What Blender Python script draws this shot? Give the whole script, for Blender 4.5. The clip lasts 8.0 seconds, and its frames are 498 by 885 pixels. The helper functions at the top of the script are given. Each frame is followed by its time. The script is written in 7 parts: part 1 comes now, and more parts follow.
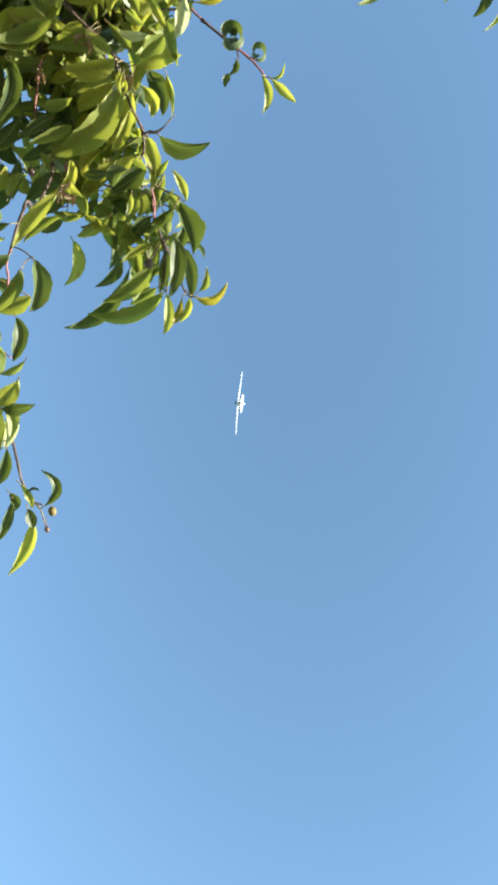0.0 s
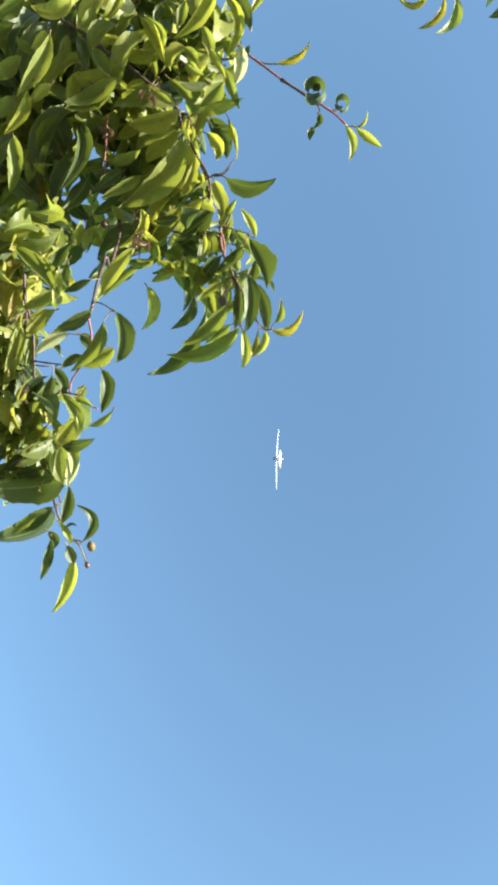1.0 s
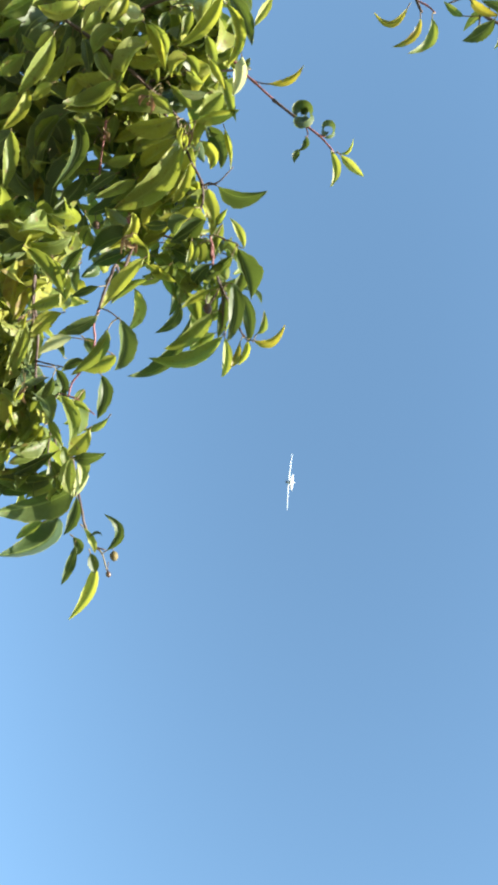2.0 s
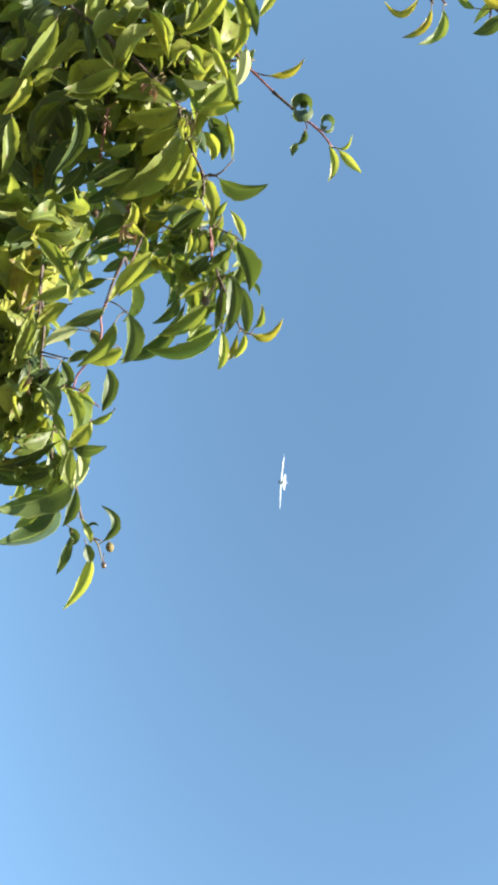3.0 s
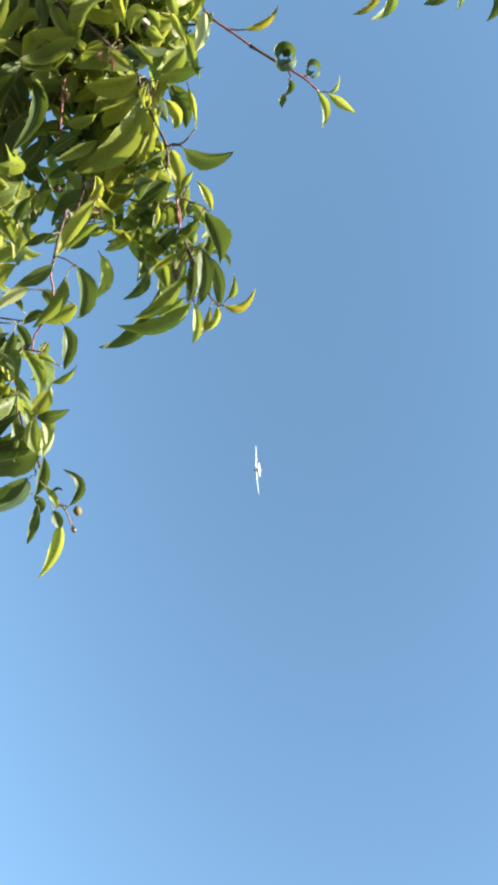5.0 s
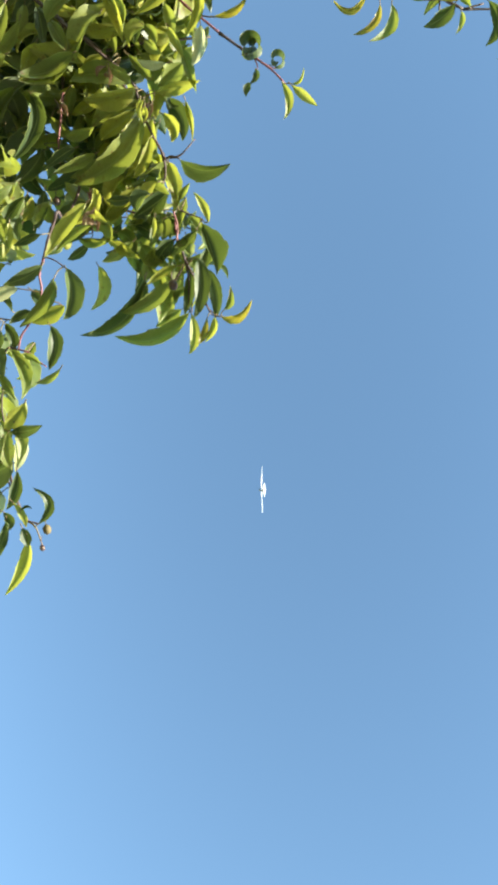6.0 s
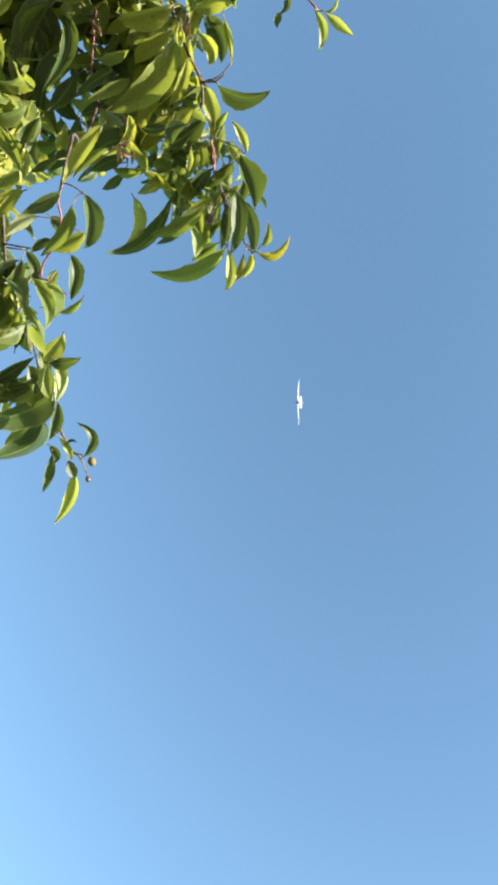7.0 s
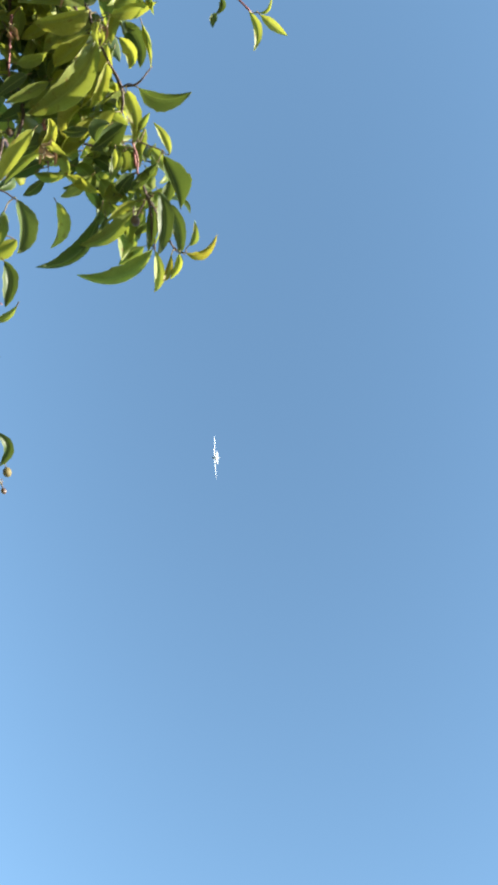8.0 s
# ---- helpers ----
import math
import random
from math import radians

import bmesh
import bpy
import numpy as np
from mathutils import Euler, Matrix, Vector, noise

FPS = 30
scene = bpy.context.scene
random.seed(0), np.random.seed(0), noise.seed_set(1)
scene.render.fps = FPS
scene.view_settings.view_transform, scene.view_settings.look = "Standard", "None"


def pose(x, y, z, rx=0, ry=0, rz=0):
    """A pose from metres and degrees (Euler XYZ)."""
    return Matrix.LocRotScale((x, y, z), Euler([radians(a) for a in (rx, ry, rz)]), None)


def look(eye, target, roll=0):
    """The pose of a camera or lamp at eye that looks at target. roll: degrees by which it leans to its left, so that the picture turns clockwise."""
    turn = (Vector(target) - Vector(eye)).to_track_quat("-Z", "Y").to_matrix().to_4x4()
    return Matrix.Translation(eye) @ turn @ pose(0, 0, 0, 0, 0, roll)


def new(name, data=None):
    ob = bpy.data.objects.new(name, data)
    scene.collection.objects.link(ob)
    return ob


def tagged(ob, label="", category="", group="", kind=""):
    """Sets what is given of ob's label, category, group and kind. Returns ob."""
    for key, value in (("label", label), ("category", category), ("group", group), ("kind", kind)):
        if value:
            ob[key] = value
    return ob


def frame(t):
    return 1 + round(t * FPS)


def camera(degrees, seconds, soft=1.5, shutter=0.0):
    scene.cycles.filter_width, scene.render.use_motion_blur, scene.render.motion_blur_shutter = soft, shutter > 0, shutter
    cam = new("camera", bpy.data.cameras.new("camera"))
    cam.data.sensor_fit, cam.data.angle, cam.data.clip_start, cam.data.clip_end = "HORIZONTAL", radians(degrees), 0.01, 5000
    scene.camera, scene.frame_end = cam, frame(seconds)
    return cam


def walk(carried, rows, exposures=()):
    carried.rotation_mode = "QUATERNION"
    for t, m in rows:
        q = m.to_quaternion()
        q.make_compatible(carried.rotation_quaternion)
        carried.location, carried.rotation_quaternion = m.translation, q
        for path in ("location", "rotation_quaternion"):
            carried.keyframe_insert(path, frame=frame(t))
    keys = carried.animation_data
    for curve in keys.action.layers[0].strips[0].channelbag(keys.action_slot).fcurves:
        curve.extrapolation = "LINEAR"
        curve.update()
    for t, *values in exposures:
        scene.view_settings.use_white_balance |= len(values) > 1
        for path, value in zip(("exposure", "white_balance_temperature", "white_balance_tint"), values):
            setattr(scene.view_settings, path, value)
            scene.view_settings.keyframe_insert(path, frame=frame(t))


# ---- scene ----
cam = camera(37.2, 8.0, soft=3.7)
walk(cam, [
    (0.0, pose(0.0227, -0.0465, 1.6142, 165.93, -10.60, -52.12)),
    (0.5, pose(0.0172, -0.0067, 1.6020, 167.42, -10.74, -46.62)),
    (1.0, pose(0.0000, 0.0000, 1.6000, 168.44, -12.55, -46.72)),
    (1.5, pose(-0.0004, -0.0010, 1.6003, 168.47, -13.11, -46.43)),
    (2.0, pose(0.0190, -0.0318, 1.6097, 170.40, -14.67, -51.76)),
    (2.2, pose(0.0160, -0.0344, 1.6105, 170.27, -14.32, -50.13)),
    (3.3, pose(0.0130, -0.0345, 1.6106, 169.72, -14.24, -54.14)),
    (3.5, pose(0.0318, -0.0596, 1.6182, 169.50, -13.52, -53.62)),
    (4.0, pose(0.0366, -0.0699, 1.6214, 169.25, -12.01, -52.58)),
    (4.5, pose(0.0079, -0.0129, 1.6039, 167.92, -11.00, -48.02)),
    (4.7, pose(0.0039, -0.0037, 1.6011, 166.33, -11.02, -47.10)),
    (5.8, pose(0.0544, -0.0427, 1.6130, 166.52, -11.68, -48.28)),
    (6.0, pose(0.0398, -0.0330, 1.6101, 167.40, -12.06, -49.13)),
    (6.5, pose(0.0110, -0.0385, 1.6118, 162.50, -13.65, -47.83)),
    (7.0, pose(0.0119, -0.0606, 1.6185, 159.63, -14.77, -48.19)),
    (7.5, pose(0.0397, -0.0429, 1.6131, 161.46, -14.71, -46.74)),
    (8.0, pose(0.0328, -0.0088, 1.6027, 163.05, -7.84, -47.65)),
], ((0.0, 2.03), (0.5, 2.0), (1.0, 2.07), (4.0, 2.03), (6.0, 2.0), (6.5, 1.97), (7.5, 1.94), (8.0, 1.96)))

# ---- light ----
world = bpy.data.worlds.new("sky")
scene.world = world
world.use_nodes = True
SUN_EL, SUN_AZ = 10.0, 144.0
sky = world.node_tree.nodes.new("ShaderNodeTexSky")
sky.sky_type, sky.sun_disc = "NISHITA", False
sky.sun_elevation, sky.sun_rotation = radians(SUN_EL), radians(SUN_AZ)
sky.air_density, sky.dust_density, sky.ozone_density, sky.altitude = 0.8, 0.0, 1.0, 300
tint = world.node_tree.nodes.new("ShaderNodeMix")
tint.data_type, tint.blend_type = "RGBA", "MULTIPLY"
tint.inputs[0].default_value, tint.inputs[7].default_value = 1.0, (0.86, 0.98, 0.965, 1)
world.node_tree.links.new(sky.outputs[0], tint.inputs[6])
world.node_tree.links.new(tint.outputs[2], world.node_tree.nodes["Background"].inputs[0])
world.node_tree.nodes["Background"].inputs[1].default_value = 0.147

sun = new("sun", bpy.data.lights.new("sun", "SUN"))
sun.data.energy, sun.data.angle, sun.data.color = 5.0, radians(0.55), (1.0, 0.92, 0.77)
sun_way = Vector((math.sin(radians(SUN_AZ)) * math.cos(radians(SUN_EL)), math.cos(radians(SUN_AZ)) * math.cos(radians(SUN_EL)), math.sin(radians(SUN_EL))))
sun.matrix_world = look(tuple(sun_way * 30), (0, 0, 0))
scene.view_settings.exposure = 2.03


# ---- materials ----
def material(name):
    m = bpy.data.materials.new(name)
    m.use_nodes = True
    return m, m.node_tree, m.node_tree.nodes["Principled BSDF"]


def node(tree, kind, **values):
    n = tree.nodes.new(kind)
    for key, value in values.items():
        n.inputs[key].default_value = value
    return n


def math_node(tree, op, a, b=None):
    n = tree.nodes.new("ShaderNodeMath")
    n.operation = op
    for i, v in enumerate((a, b)):
        if v is None:
            continue
        if isinstance(v, (int, float)):
            n.inputs[i].default_value = v
        else:
            tree.links.new(v, n.inputs[i])
    return n.outputs[0]


def mix_colour(tree, fac, a, b):
    n = tree.nodes.new("ShaderNodeMix")
    n.data_type = "RGBA"
    for i, v in ((0, fac), (6, a), (7, b)):
        if isinstance(v, (int, float, tuple)):
            n.inputs[i].default_value = v
        else:
            tree.links.new(v, n.inputs[i])
    return n.outputs[2]


def ramp(tree, source, stops):
    n = tree.nodes.new("ShaderNodeValToRGB")
    while len(n.color_ramp.elements) < len(stops):
        n.color_ramp.elements.new(0.5)
    for e, (at, colour) in zip(n.color_ramp.elements, stops):
        e.position, e.color = at, (*colour, 1)
    tree.links.new(source, n.inputs[0])
    return n.outputs[0]


def leaf_material(name, dark, mid, light, through_colour, spots, through_part=0.38):
    """A leaf: colour that varies from leaf to leaf and in blotches, a pale midrib with side veins, gloss, and light that comes through."""
    m, tree, shader = material(name)
    info, uv, isle = (tree.nodes.new("ShaderNode" + k) for k in ("ObjectInfo", "UVMap", "NewGeometry"))
    obj = tree.nodes.new("ShaderNodeTexCoord").outputs["Object"]
    blotch = node(tree, "ShaderNodeTexNoise", Scale=55.0, Detail=4.0)
    tree.links.new(obj, blotch.inputs["Vector"])
    fine = node(tree, "ShaderNodeTexNoise", Scale=420.0, Detail=3.0)
    tree.links.new(obj, fine.inputs["Vector"])
    each = math_node(tree, "FRACT", math_node(tree, "ADD", info.outputs["Random"], isle.outputs["Random Per Island"]))
    level = math_node(tree, "ADD", math_node(tree, "MULTIPLY", each, 0.7), math_node(tree, "MULTIPLY", math_node(tree, "SUBTRACT", blotch.outputs[0], 0.17), 0.85))
    colour = ramp(tree, level, ((0.12, dark), (0.5, mid), (0.92, light)))
    xyz = tree.nodes.new("ShaderNodeSeparateXYZ")
    tree.links.new(uv.outputs[0], xyz.inputs[0])
    off = math_node(tree, "ABSOLUTE", math_node(tree, "SUBTRACT", xyz.outputs[0], 0.5))
    rib = math_node(tree, "LESS_THAN", off, 0.035)
    wave = math_node(tree, "SINE", math_node(tree, "MULTIPLY", math_node(tree, "SUBTRACT", xyz.outputs[1], math_node(tree, "MULTIPLY", off, 0.55)), 62.0))
    vein = math_node(tree, "GREATER_THAN", wave, 0.86)
    lines = math_node(tree, "MAXIMUM", rib, math_node(tree, "MULTIPLY", vein, 0.07))
    colour = mix_colour(tree, math_node(tree, "MULTIPLY", lines, 0.55), colour, (0.26, 0.33, 0.09, 1))
    rim = math_node(tree, "GREATER_THAN", math_node(tree, "ADD", off, math_node(tree, "MULTIPLY", fine.outputs[0], 0.03)), 0.482)
    colour = mix_colour(tree, math_node(tree, "MULTIPLY", rim, 0.5), colour, (0.30, 0.32, 0.10, 1))
    cells = node(tree, "ShaderNodeTexVoronoi", Scale=260.0)
    tree.links.new(obj, cells.inputs["Vector"])
    colour = mix_colour(tree, math_node(tree, "MULTIPLY", cells.outputs["Distance"], 0.55), colour, mix_colour(tree, 0.5, colour, (0.015, 0.03, 0.006, 1)))
    spot = node(tree, "ShaderNodeTexNoise", Scale=130.0, Detail=2.0)
    tree.links.new(obj, spot.inputs["Vector"])
    worn = math_node(tree, "GREATER_THAN", math_node(tree, "ADD", spot.outputs[0], math_node(tree, "MULTIPLY", xyz.outputs[1], 0.1)), spots)
    colour = mix_colour(tree, math_node(tree, "MULTIPLY", worn, 0.75), colour, (0.11, 0.05, 0.015, 1))
    tree.links.new(colour, shader.inputs["Base Color"])
    shader.inputs["Roughness"].default_value = 0.5
    shader.inputs["Specular IOR Level"].default_value = 0.5
    shader.inputs["Sheen Weight"].default_value = 0.04
    pucker = node(tree, "ShaderNodeTexNoise", Scale=120.0, Detail=3.0, Distortion=0.6)
    tree.links.new(obj, pucker.inputs["Vector"])
    height = math_node(tree, "ADD", math_node(tree, "MULTIPLY", fine.outputs[0], 0.3), math_node(tree, "MULTIPLY", wave, 0.04))
    height = math_node(tree, "ADD", height, math_node(tree, "MULTIPLY", pucker.outputs[0], 1.3))
    bump = node(tree, "ShaderNodeBump", Strength=0.38, Distance=0.0011)
    tree.links.new(height, bump.inputs["Height"])
    tree.links.new(bump.outputs[0], shader.inputs["Normal"])
    behind = tree.nodes.new("ShaderNodeBsdfTranslucent")
    tree.links.new(mix_colour(tree, math_node(tree, "MULTIPLY", blotch.outputs[0], 0.6), (*through_colour, 1), colour), behind.inputs[0])
    both = tree.nodes.new("ShaderNodeMixShader")
    both.inputs[0].default_value = through_part
    tree.links.new(shader.outputs[0], both.inputs[1])
    tree.links.new(behind.outputs[0], both.inputs[2])
    tree.links.new(both.outputs[0], tree.nodes["Material Output"].inputs[0])
    return m


def bark_material(name, a, b, scale, rough):
    m, tree, shader = material(name)
    obj = tree.nodes.new("ShaderNodeTexCoord").outputs["Object"]
    n = node(tree, "ShaderNodeTexNoise", Scale=scale, Detail=6.0, Roughness=0.65)
    tree.links.new(obj, n.inputs["Vector"])
    tree.links.new(ramp(tree, n.outputs[0], ((0.3, a), (0.7, b))), shader.inputs["Base Color"])
    bump = node(tree, "ShaderNodeBump", Strength=0.6, Distance=0.003)
    tree.links.new(n.outputs[0], bump.inputs["Height"])
    tree.links.new(bump.outputs[0], shader.inputs["Normal"])
    shader.inputs["Roughness"].default_value = rough
    return m


def plain_material(name, a, b, scale, rough, metal=0.0, coat=0.0):
    m, tree, shader = material(name)
    obj = tree.nodes.new("ShaderNodeTexCoord").outputs["Object"]
    n = node(tree, "ShaderNodeTexNoise", Scale=scale, Detail=5.0)
    tree.links.new(obj, n.inputs["Vector"])
    tree.links.new(ramp(tree, n.outputs[0], ((0.3, a), (0.7, b))), shader.inputs["Base Color"])
    shader.inputs["Roughness"].default_value, shader.inputs["Metallic"].default_value = rough, metal
    shader.inputs["Coat Weight"].default_value = coat
    return m


MATURE = leaf_material("mature_leaf", (0.045, 0.070, 0.014), (0.108, 0.142, 0.027), (0.222, 0.255, 0.064), (0.40, 0.46, 0.055), 0.70, 0.40)
# yellow-green of young leaves, and of leaves painted as if sunlit
YOUNG_LIT = leaf_material("young_lit_leaf", (0.150, 0.166, 0.020), (0.245, 0.260, 0.034), (0.36, 0.368, 0.080), (0.51, 0.53, 0.06), 0.70, 0.42)
TURNING = leaf_material("turning_leaf", (0.14, 0.115, 0.014), (0.21, 0.18, 0.022), (0.28, 0.24, 0.035), (0.50, 0.43, 0.04), 0.60, 0.42)
# darker green, with the shade on leaves turned from the sun painted in
DARK = leaf_material("dark_shaded_leaf", (0.018, 0.036, 0.010), (0.036, 0.062, 0.016), (0.072, 0.102, 0.028), (0.19, 0.26, 0.035), 0.80, 0.24)
SCALE = leaf_material("dry_bud_scale", (0.12, 0.055, 0.035), (0.20, 0.10, 0.06), (0.30, 0.19, 0.11), (0.35, 0.18, 0.09), 0.9, 0.2)
# glare and light through the blade, put into a pale base colour
PALE = leaf_material("pale_glare_leaf", (0.36, 0.39, 0.16), (0.45, 0.48, 0.22), (0.55, 0.56, 0.30), (0.68, 0.68, 0.32), 0.74, 0.5)
TONES = {"p": PALE, "r": SCALE, "m": MATURE, "y": YOUNG_LIT, "b": TURNING, "d": DARK}
BARK = bark_material("grey_brown_bark", (0.05, 0.038, 0.028), (0.17, 0.135, 0.10), 38.0, 0.9)
TWIG_BARK = bark_material("dark_twig_bark", (0.035, 0.024, 0.022), (0.10, 0.06, 0.05), 160.0, 0.6)
RED_BARK = bark_material("red_shoot_bark", (0.14, 0.045, 0.05), (0.28, 0.105, 0.105), 180.0, 0.5)
STALK = plain_material("leaf_stalk", (0.10, 0.09, 0.03), (0.16, 0.10, 0.045), 200.0, 0.5)
FRUIT = plain_material("small_fruit", (0.05, 0.03, 0.03), (0.10, 0.06, 0.04), 150.0, 0.4)
BUD = plain_material("pale_bud", (0.085, 0.068, 0.024), (0.15, 0.115, 0.04), 150.0, 0.75)
# unseen ground, its paleness chosen to throw light up into the leaves
BOUNCE_GROUND = plain_material("pale_bounce_ground", (0.16, 0.14, 0.07), (0.32, 0.28, 0.16), 0.8, 0.95)
WHITE = plain_material("white_gelcoat", (0.40, 0.45, 0.50), (0.46, 0.50, 0.54), 1.5, 0.25, 0.0, 0.4)
SMOKED = plain_material("smoked_canopy", (0.015, 0.02, 0.025), (0.03, 0.035, 0.04), 3.0, 0.12)
# dark grey for the painted shade under the fuselage
BELLY_SHADE = plain_material("belly_shade_grey", (0.05, 0.05, 0.055), (0.08, 0.08, 0.085), 4.0, 0.5)


# ---- builders ----
def part(name, bm, mat, parent, label=""):
    """Links a bmesh as one mesh under a thing or a part, whose space it is in."""
    mesh = bpy.data.meshes.new(name)
    bm.to_mesh(mesh)
    bm.free()
    for m in (mat if isinstance(mat, (list, tuple)) else (mat,)):
        mesh.materials.append(m)
    for p in mesh.polygons:
        p.use_smooth = True
    ob = new(name, mesh)
    ob.parent = parent
    return tagged(ob, label)


def smooth_line(points, steps):
    """A smooth line through points, with that many steps between two of them."""
    p = [Vector(q) for q in points]
    p = [p[0] * 2 - p[1], *p, p[-1] * 2 - p[-2]]
    line = []
    for i in range(1, len(p) - 2):
        a, b, c, d = p[i - 1], p[i], p[i + 1], p[i + 2]
        for k in range(steps):
            t = k / steps
            line.append(0.5 * (2 * b + (c - a) * t + (2 * a - 5 * b + 4 * c - d) * t * t + (3 * b - a - 3 * c + d) * t ** 3))
    return [*line, p[-2]]


def tube(bm, points, r0, r1, sides=8, steps=4, rough=0.12, knots=0, index=0):
    """A tapering, slightly uneven round stem along a smooth line."""
    line = smooth_line(points, steps)
    rings, side = [], Vector((0.31, 0.87, 0.39))
    for i, p in enumerate(line):
        along = (line[min(i + 1, len(line) - 1)] - line[max(i - 1, 0)]).normalized()
        side = (side - along * side.dot(along)).normalized()
        other = along.cross(side)
        r = r0 + (r1 - r0) * i / (len(line) - 1)
        if knots and i % knots == 0:
            r *= 1.28
        ring = []
        for k in range(sides):
            a = 2 * math.pi * k / sides
            rr = r * (1 + rough * noise.noise(p * 60 + Vector((k * 3.1, 0, 0))))
            ring.append(bm.verts.new(p + (side * math.cos(a) + other * math.sin(a)) * rr))
        rings.append(ring)
    for a, b in zip(rings, rings[1:]):
        for k in range(sides):
            bm.faces.new((a[k], a[(k + 1) % sides], b[(k + 1) % sides], b[k])).material_index = index
    bm.faces.new(rings[0][::-1]).material_index = index
    bm.faces.new(rings[-1]).material_index = index


chance = random.Random(7)


def blade(bm, place, chord, width, turn, fold, tone, stalk, stalk_slot, hook, wild=1.0, sickle=0.0):
    """Adds one leaf to bm: its base at place, its length along y and its upper face along z; bent along its length by turn degrees and folded along its midrib."""
    uv = bm.loops.layers.uv.verify()
    bend = radians(turn)
    if abs(bend) < 0.03:
        bend = 0.03
    radius = chord / (2 * math.sin(bend / 2))
    rows = 14 if abs(turn) < 120 else 18
    twist = chance.uniform(-0.5, 0.5) * wild
    phase = chance.uniform(0, 6.28)
    ruffle = chance.uniform(0.05, 0.15)
    skew = chance.uniform(-0.12, 0.12) * wild
    grid, spot = [], {}
    for i in range(rows + 1):
        s = i / rows
        a = -bend / 2 + bend * s
        y, z = radius * (math.sin(a) + math.sin(bend / 2)), radius * (math.cos(a) - math.cos(bend / 2))
        z += hook * chord * max(0.0, s - 0.6) ** 2
        n_y, n_z = math.sin(a), math.cos(a)
        half = width / 2 * max(0.004, math.sin(math.pi * s ** 0.9)) ** 0.78 * (1.05 - 0.15 * s)
        lift = radians(fold) * (1 - 0.35 * s)
        turned = twist * (s - 0.3)
        side = (skew * width + sickle) * math.sin(math.pi * s)
        row = []
        for u in (-1, -0.55, 0, 0.55, 1):
            edge = half * (1 + ((0.03 if i % 2 else -0.03) + 0.14 * noise.noise(Vector((phase * 9 + u * 3, s * 5.5, twist * 7)))) * (abs(u) == 1))
            x = u * edge * math.cos(lift)
            h = abs(u) * edge * math.sin(lift) + ruffle * width * abs(u) ** 2 * math.sin(phase + s * 6.5 + u * 1.3)
            x, h = x * math.cos(turned) - h * math.sin(turned), x * math.sin(turned) + h * math.cos(turned)
            v = bm.verts.new(place @ Vector((x + side, y + n_y * h, z + n_z * h)))
            spot[v] = (u / 2 + 0.5, s)
            row.append(v)
        grid.append(row)
    for a, b in zip(grid, grid[1:]):
        for k in range(4):
            face = bm.faces.new((a[k], a[k + 1], b[k + 1], b[k]))
            face.material_index = tone
            for loop in face.loops:
                loop[uv].uv = spot[loop.vert]
    if stalk:
        mid = Vector((0, -stalk.length * 0.3, 0)) + stalk * 0.25
        line = (Vector((0, 0.002, -0.0003)), mid, stalk)
        tube(bm, [place @ Vector(p) for p in line], 0.0006, 0.0008, 5, 5, 0.0, 0, stalk_slot)


def leaf_place(base, along, normal):
    along = along.normalized()
    up = Vector(normal)
    up = (up - along * up.dot(along)).normalized()
    return Matrix.Translation(base) @ Matrix((along.cross(up), along, up)).transposed().to_4x4()


def leaf(branch, base, tip, normal, width, turn=20.0, fold=14.0, tone="m", sickle=0.0, stem=None):
    """A leaf of its own from base to tip, its upper face towards normal, its midrib curved sideways by sickle metres, with a stalk to its stem."""
    base, tip = Vector(base), Vector(tip)
    place = leaf_place(base - branch_at[branch.name], tip - base, normal)
    stalk = Vector((0, -0.0035, 0.0005)) if stem is None else place.inverted() @ (Vector(stem) - branch_at[branch.name])
    bm = bmesh.new()
    blade(bm, Matrix(), (tip - base).length, width, turn, fold, 0, stalk, 1, chance.uniform(-0.15, 0.15), 0.35, sickle)
    ob = part("leaf", bm, (TONES[tone], STALK), branch)
    ob.matrix_basis = place
    return ob


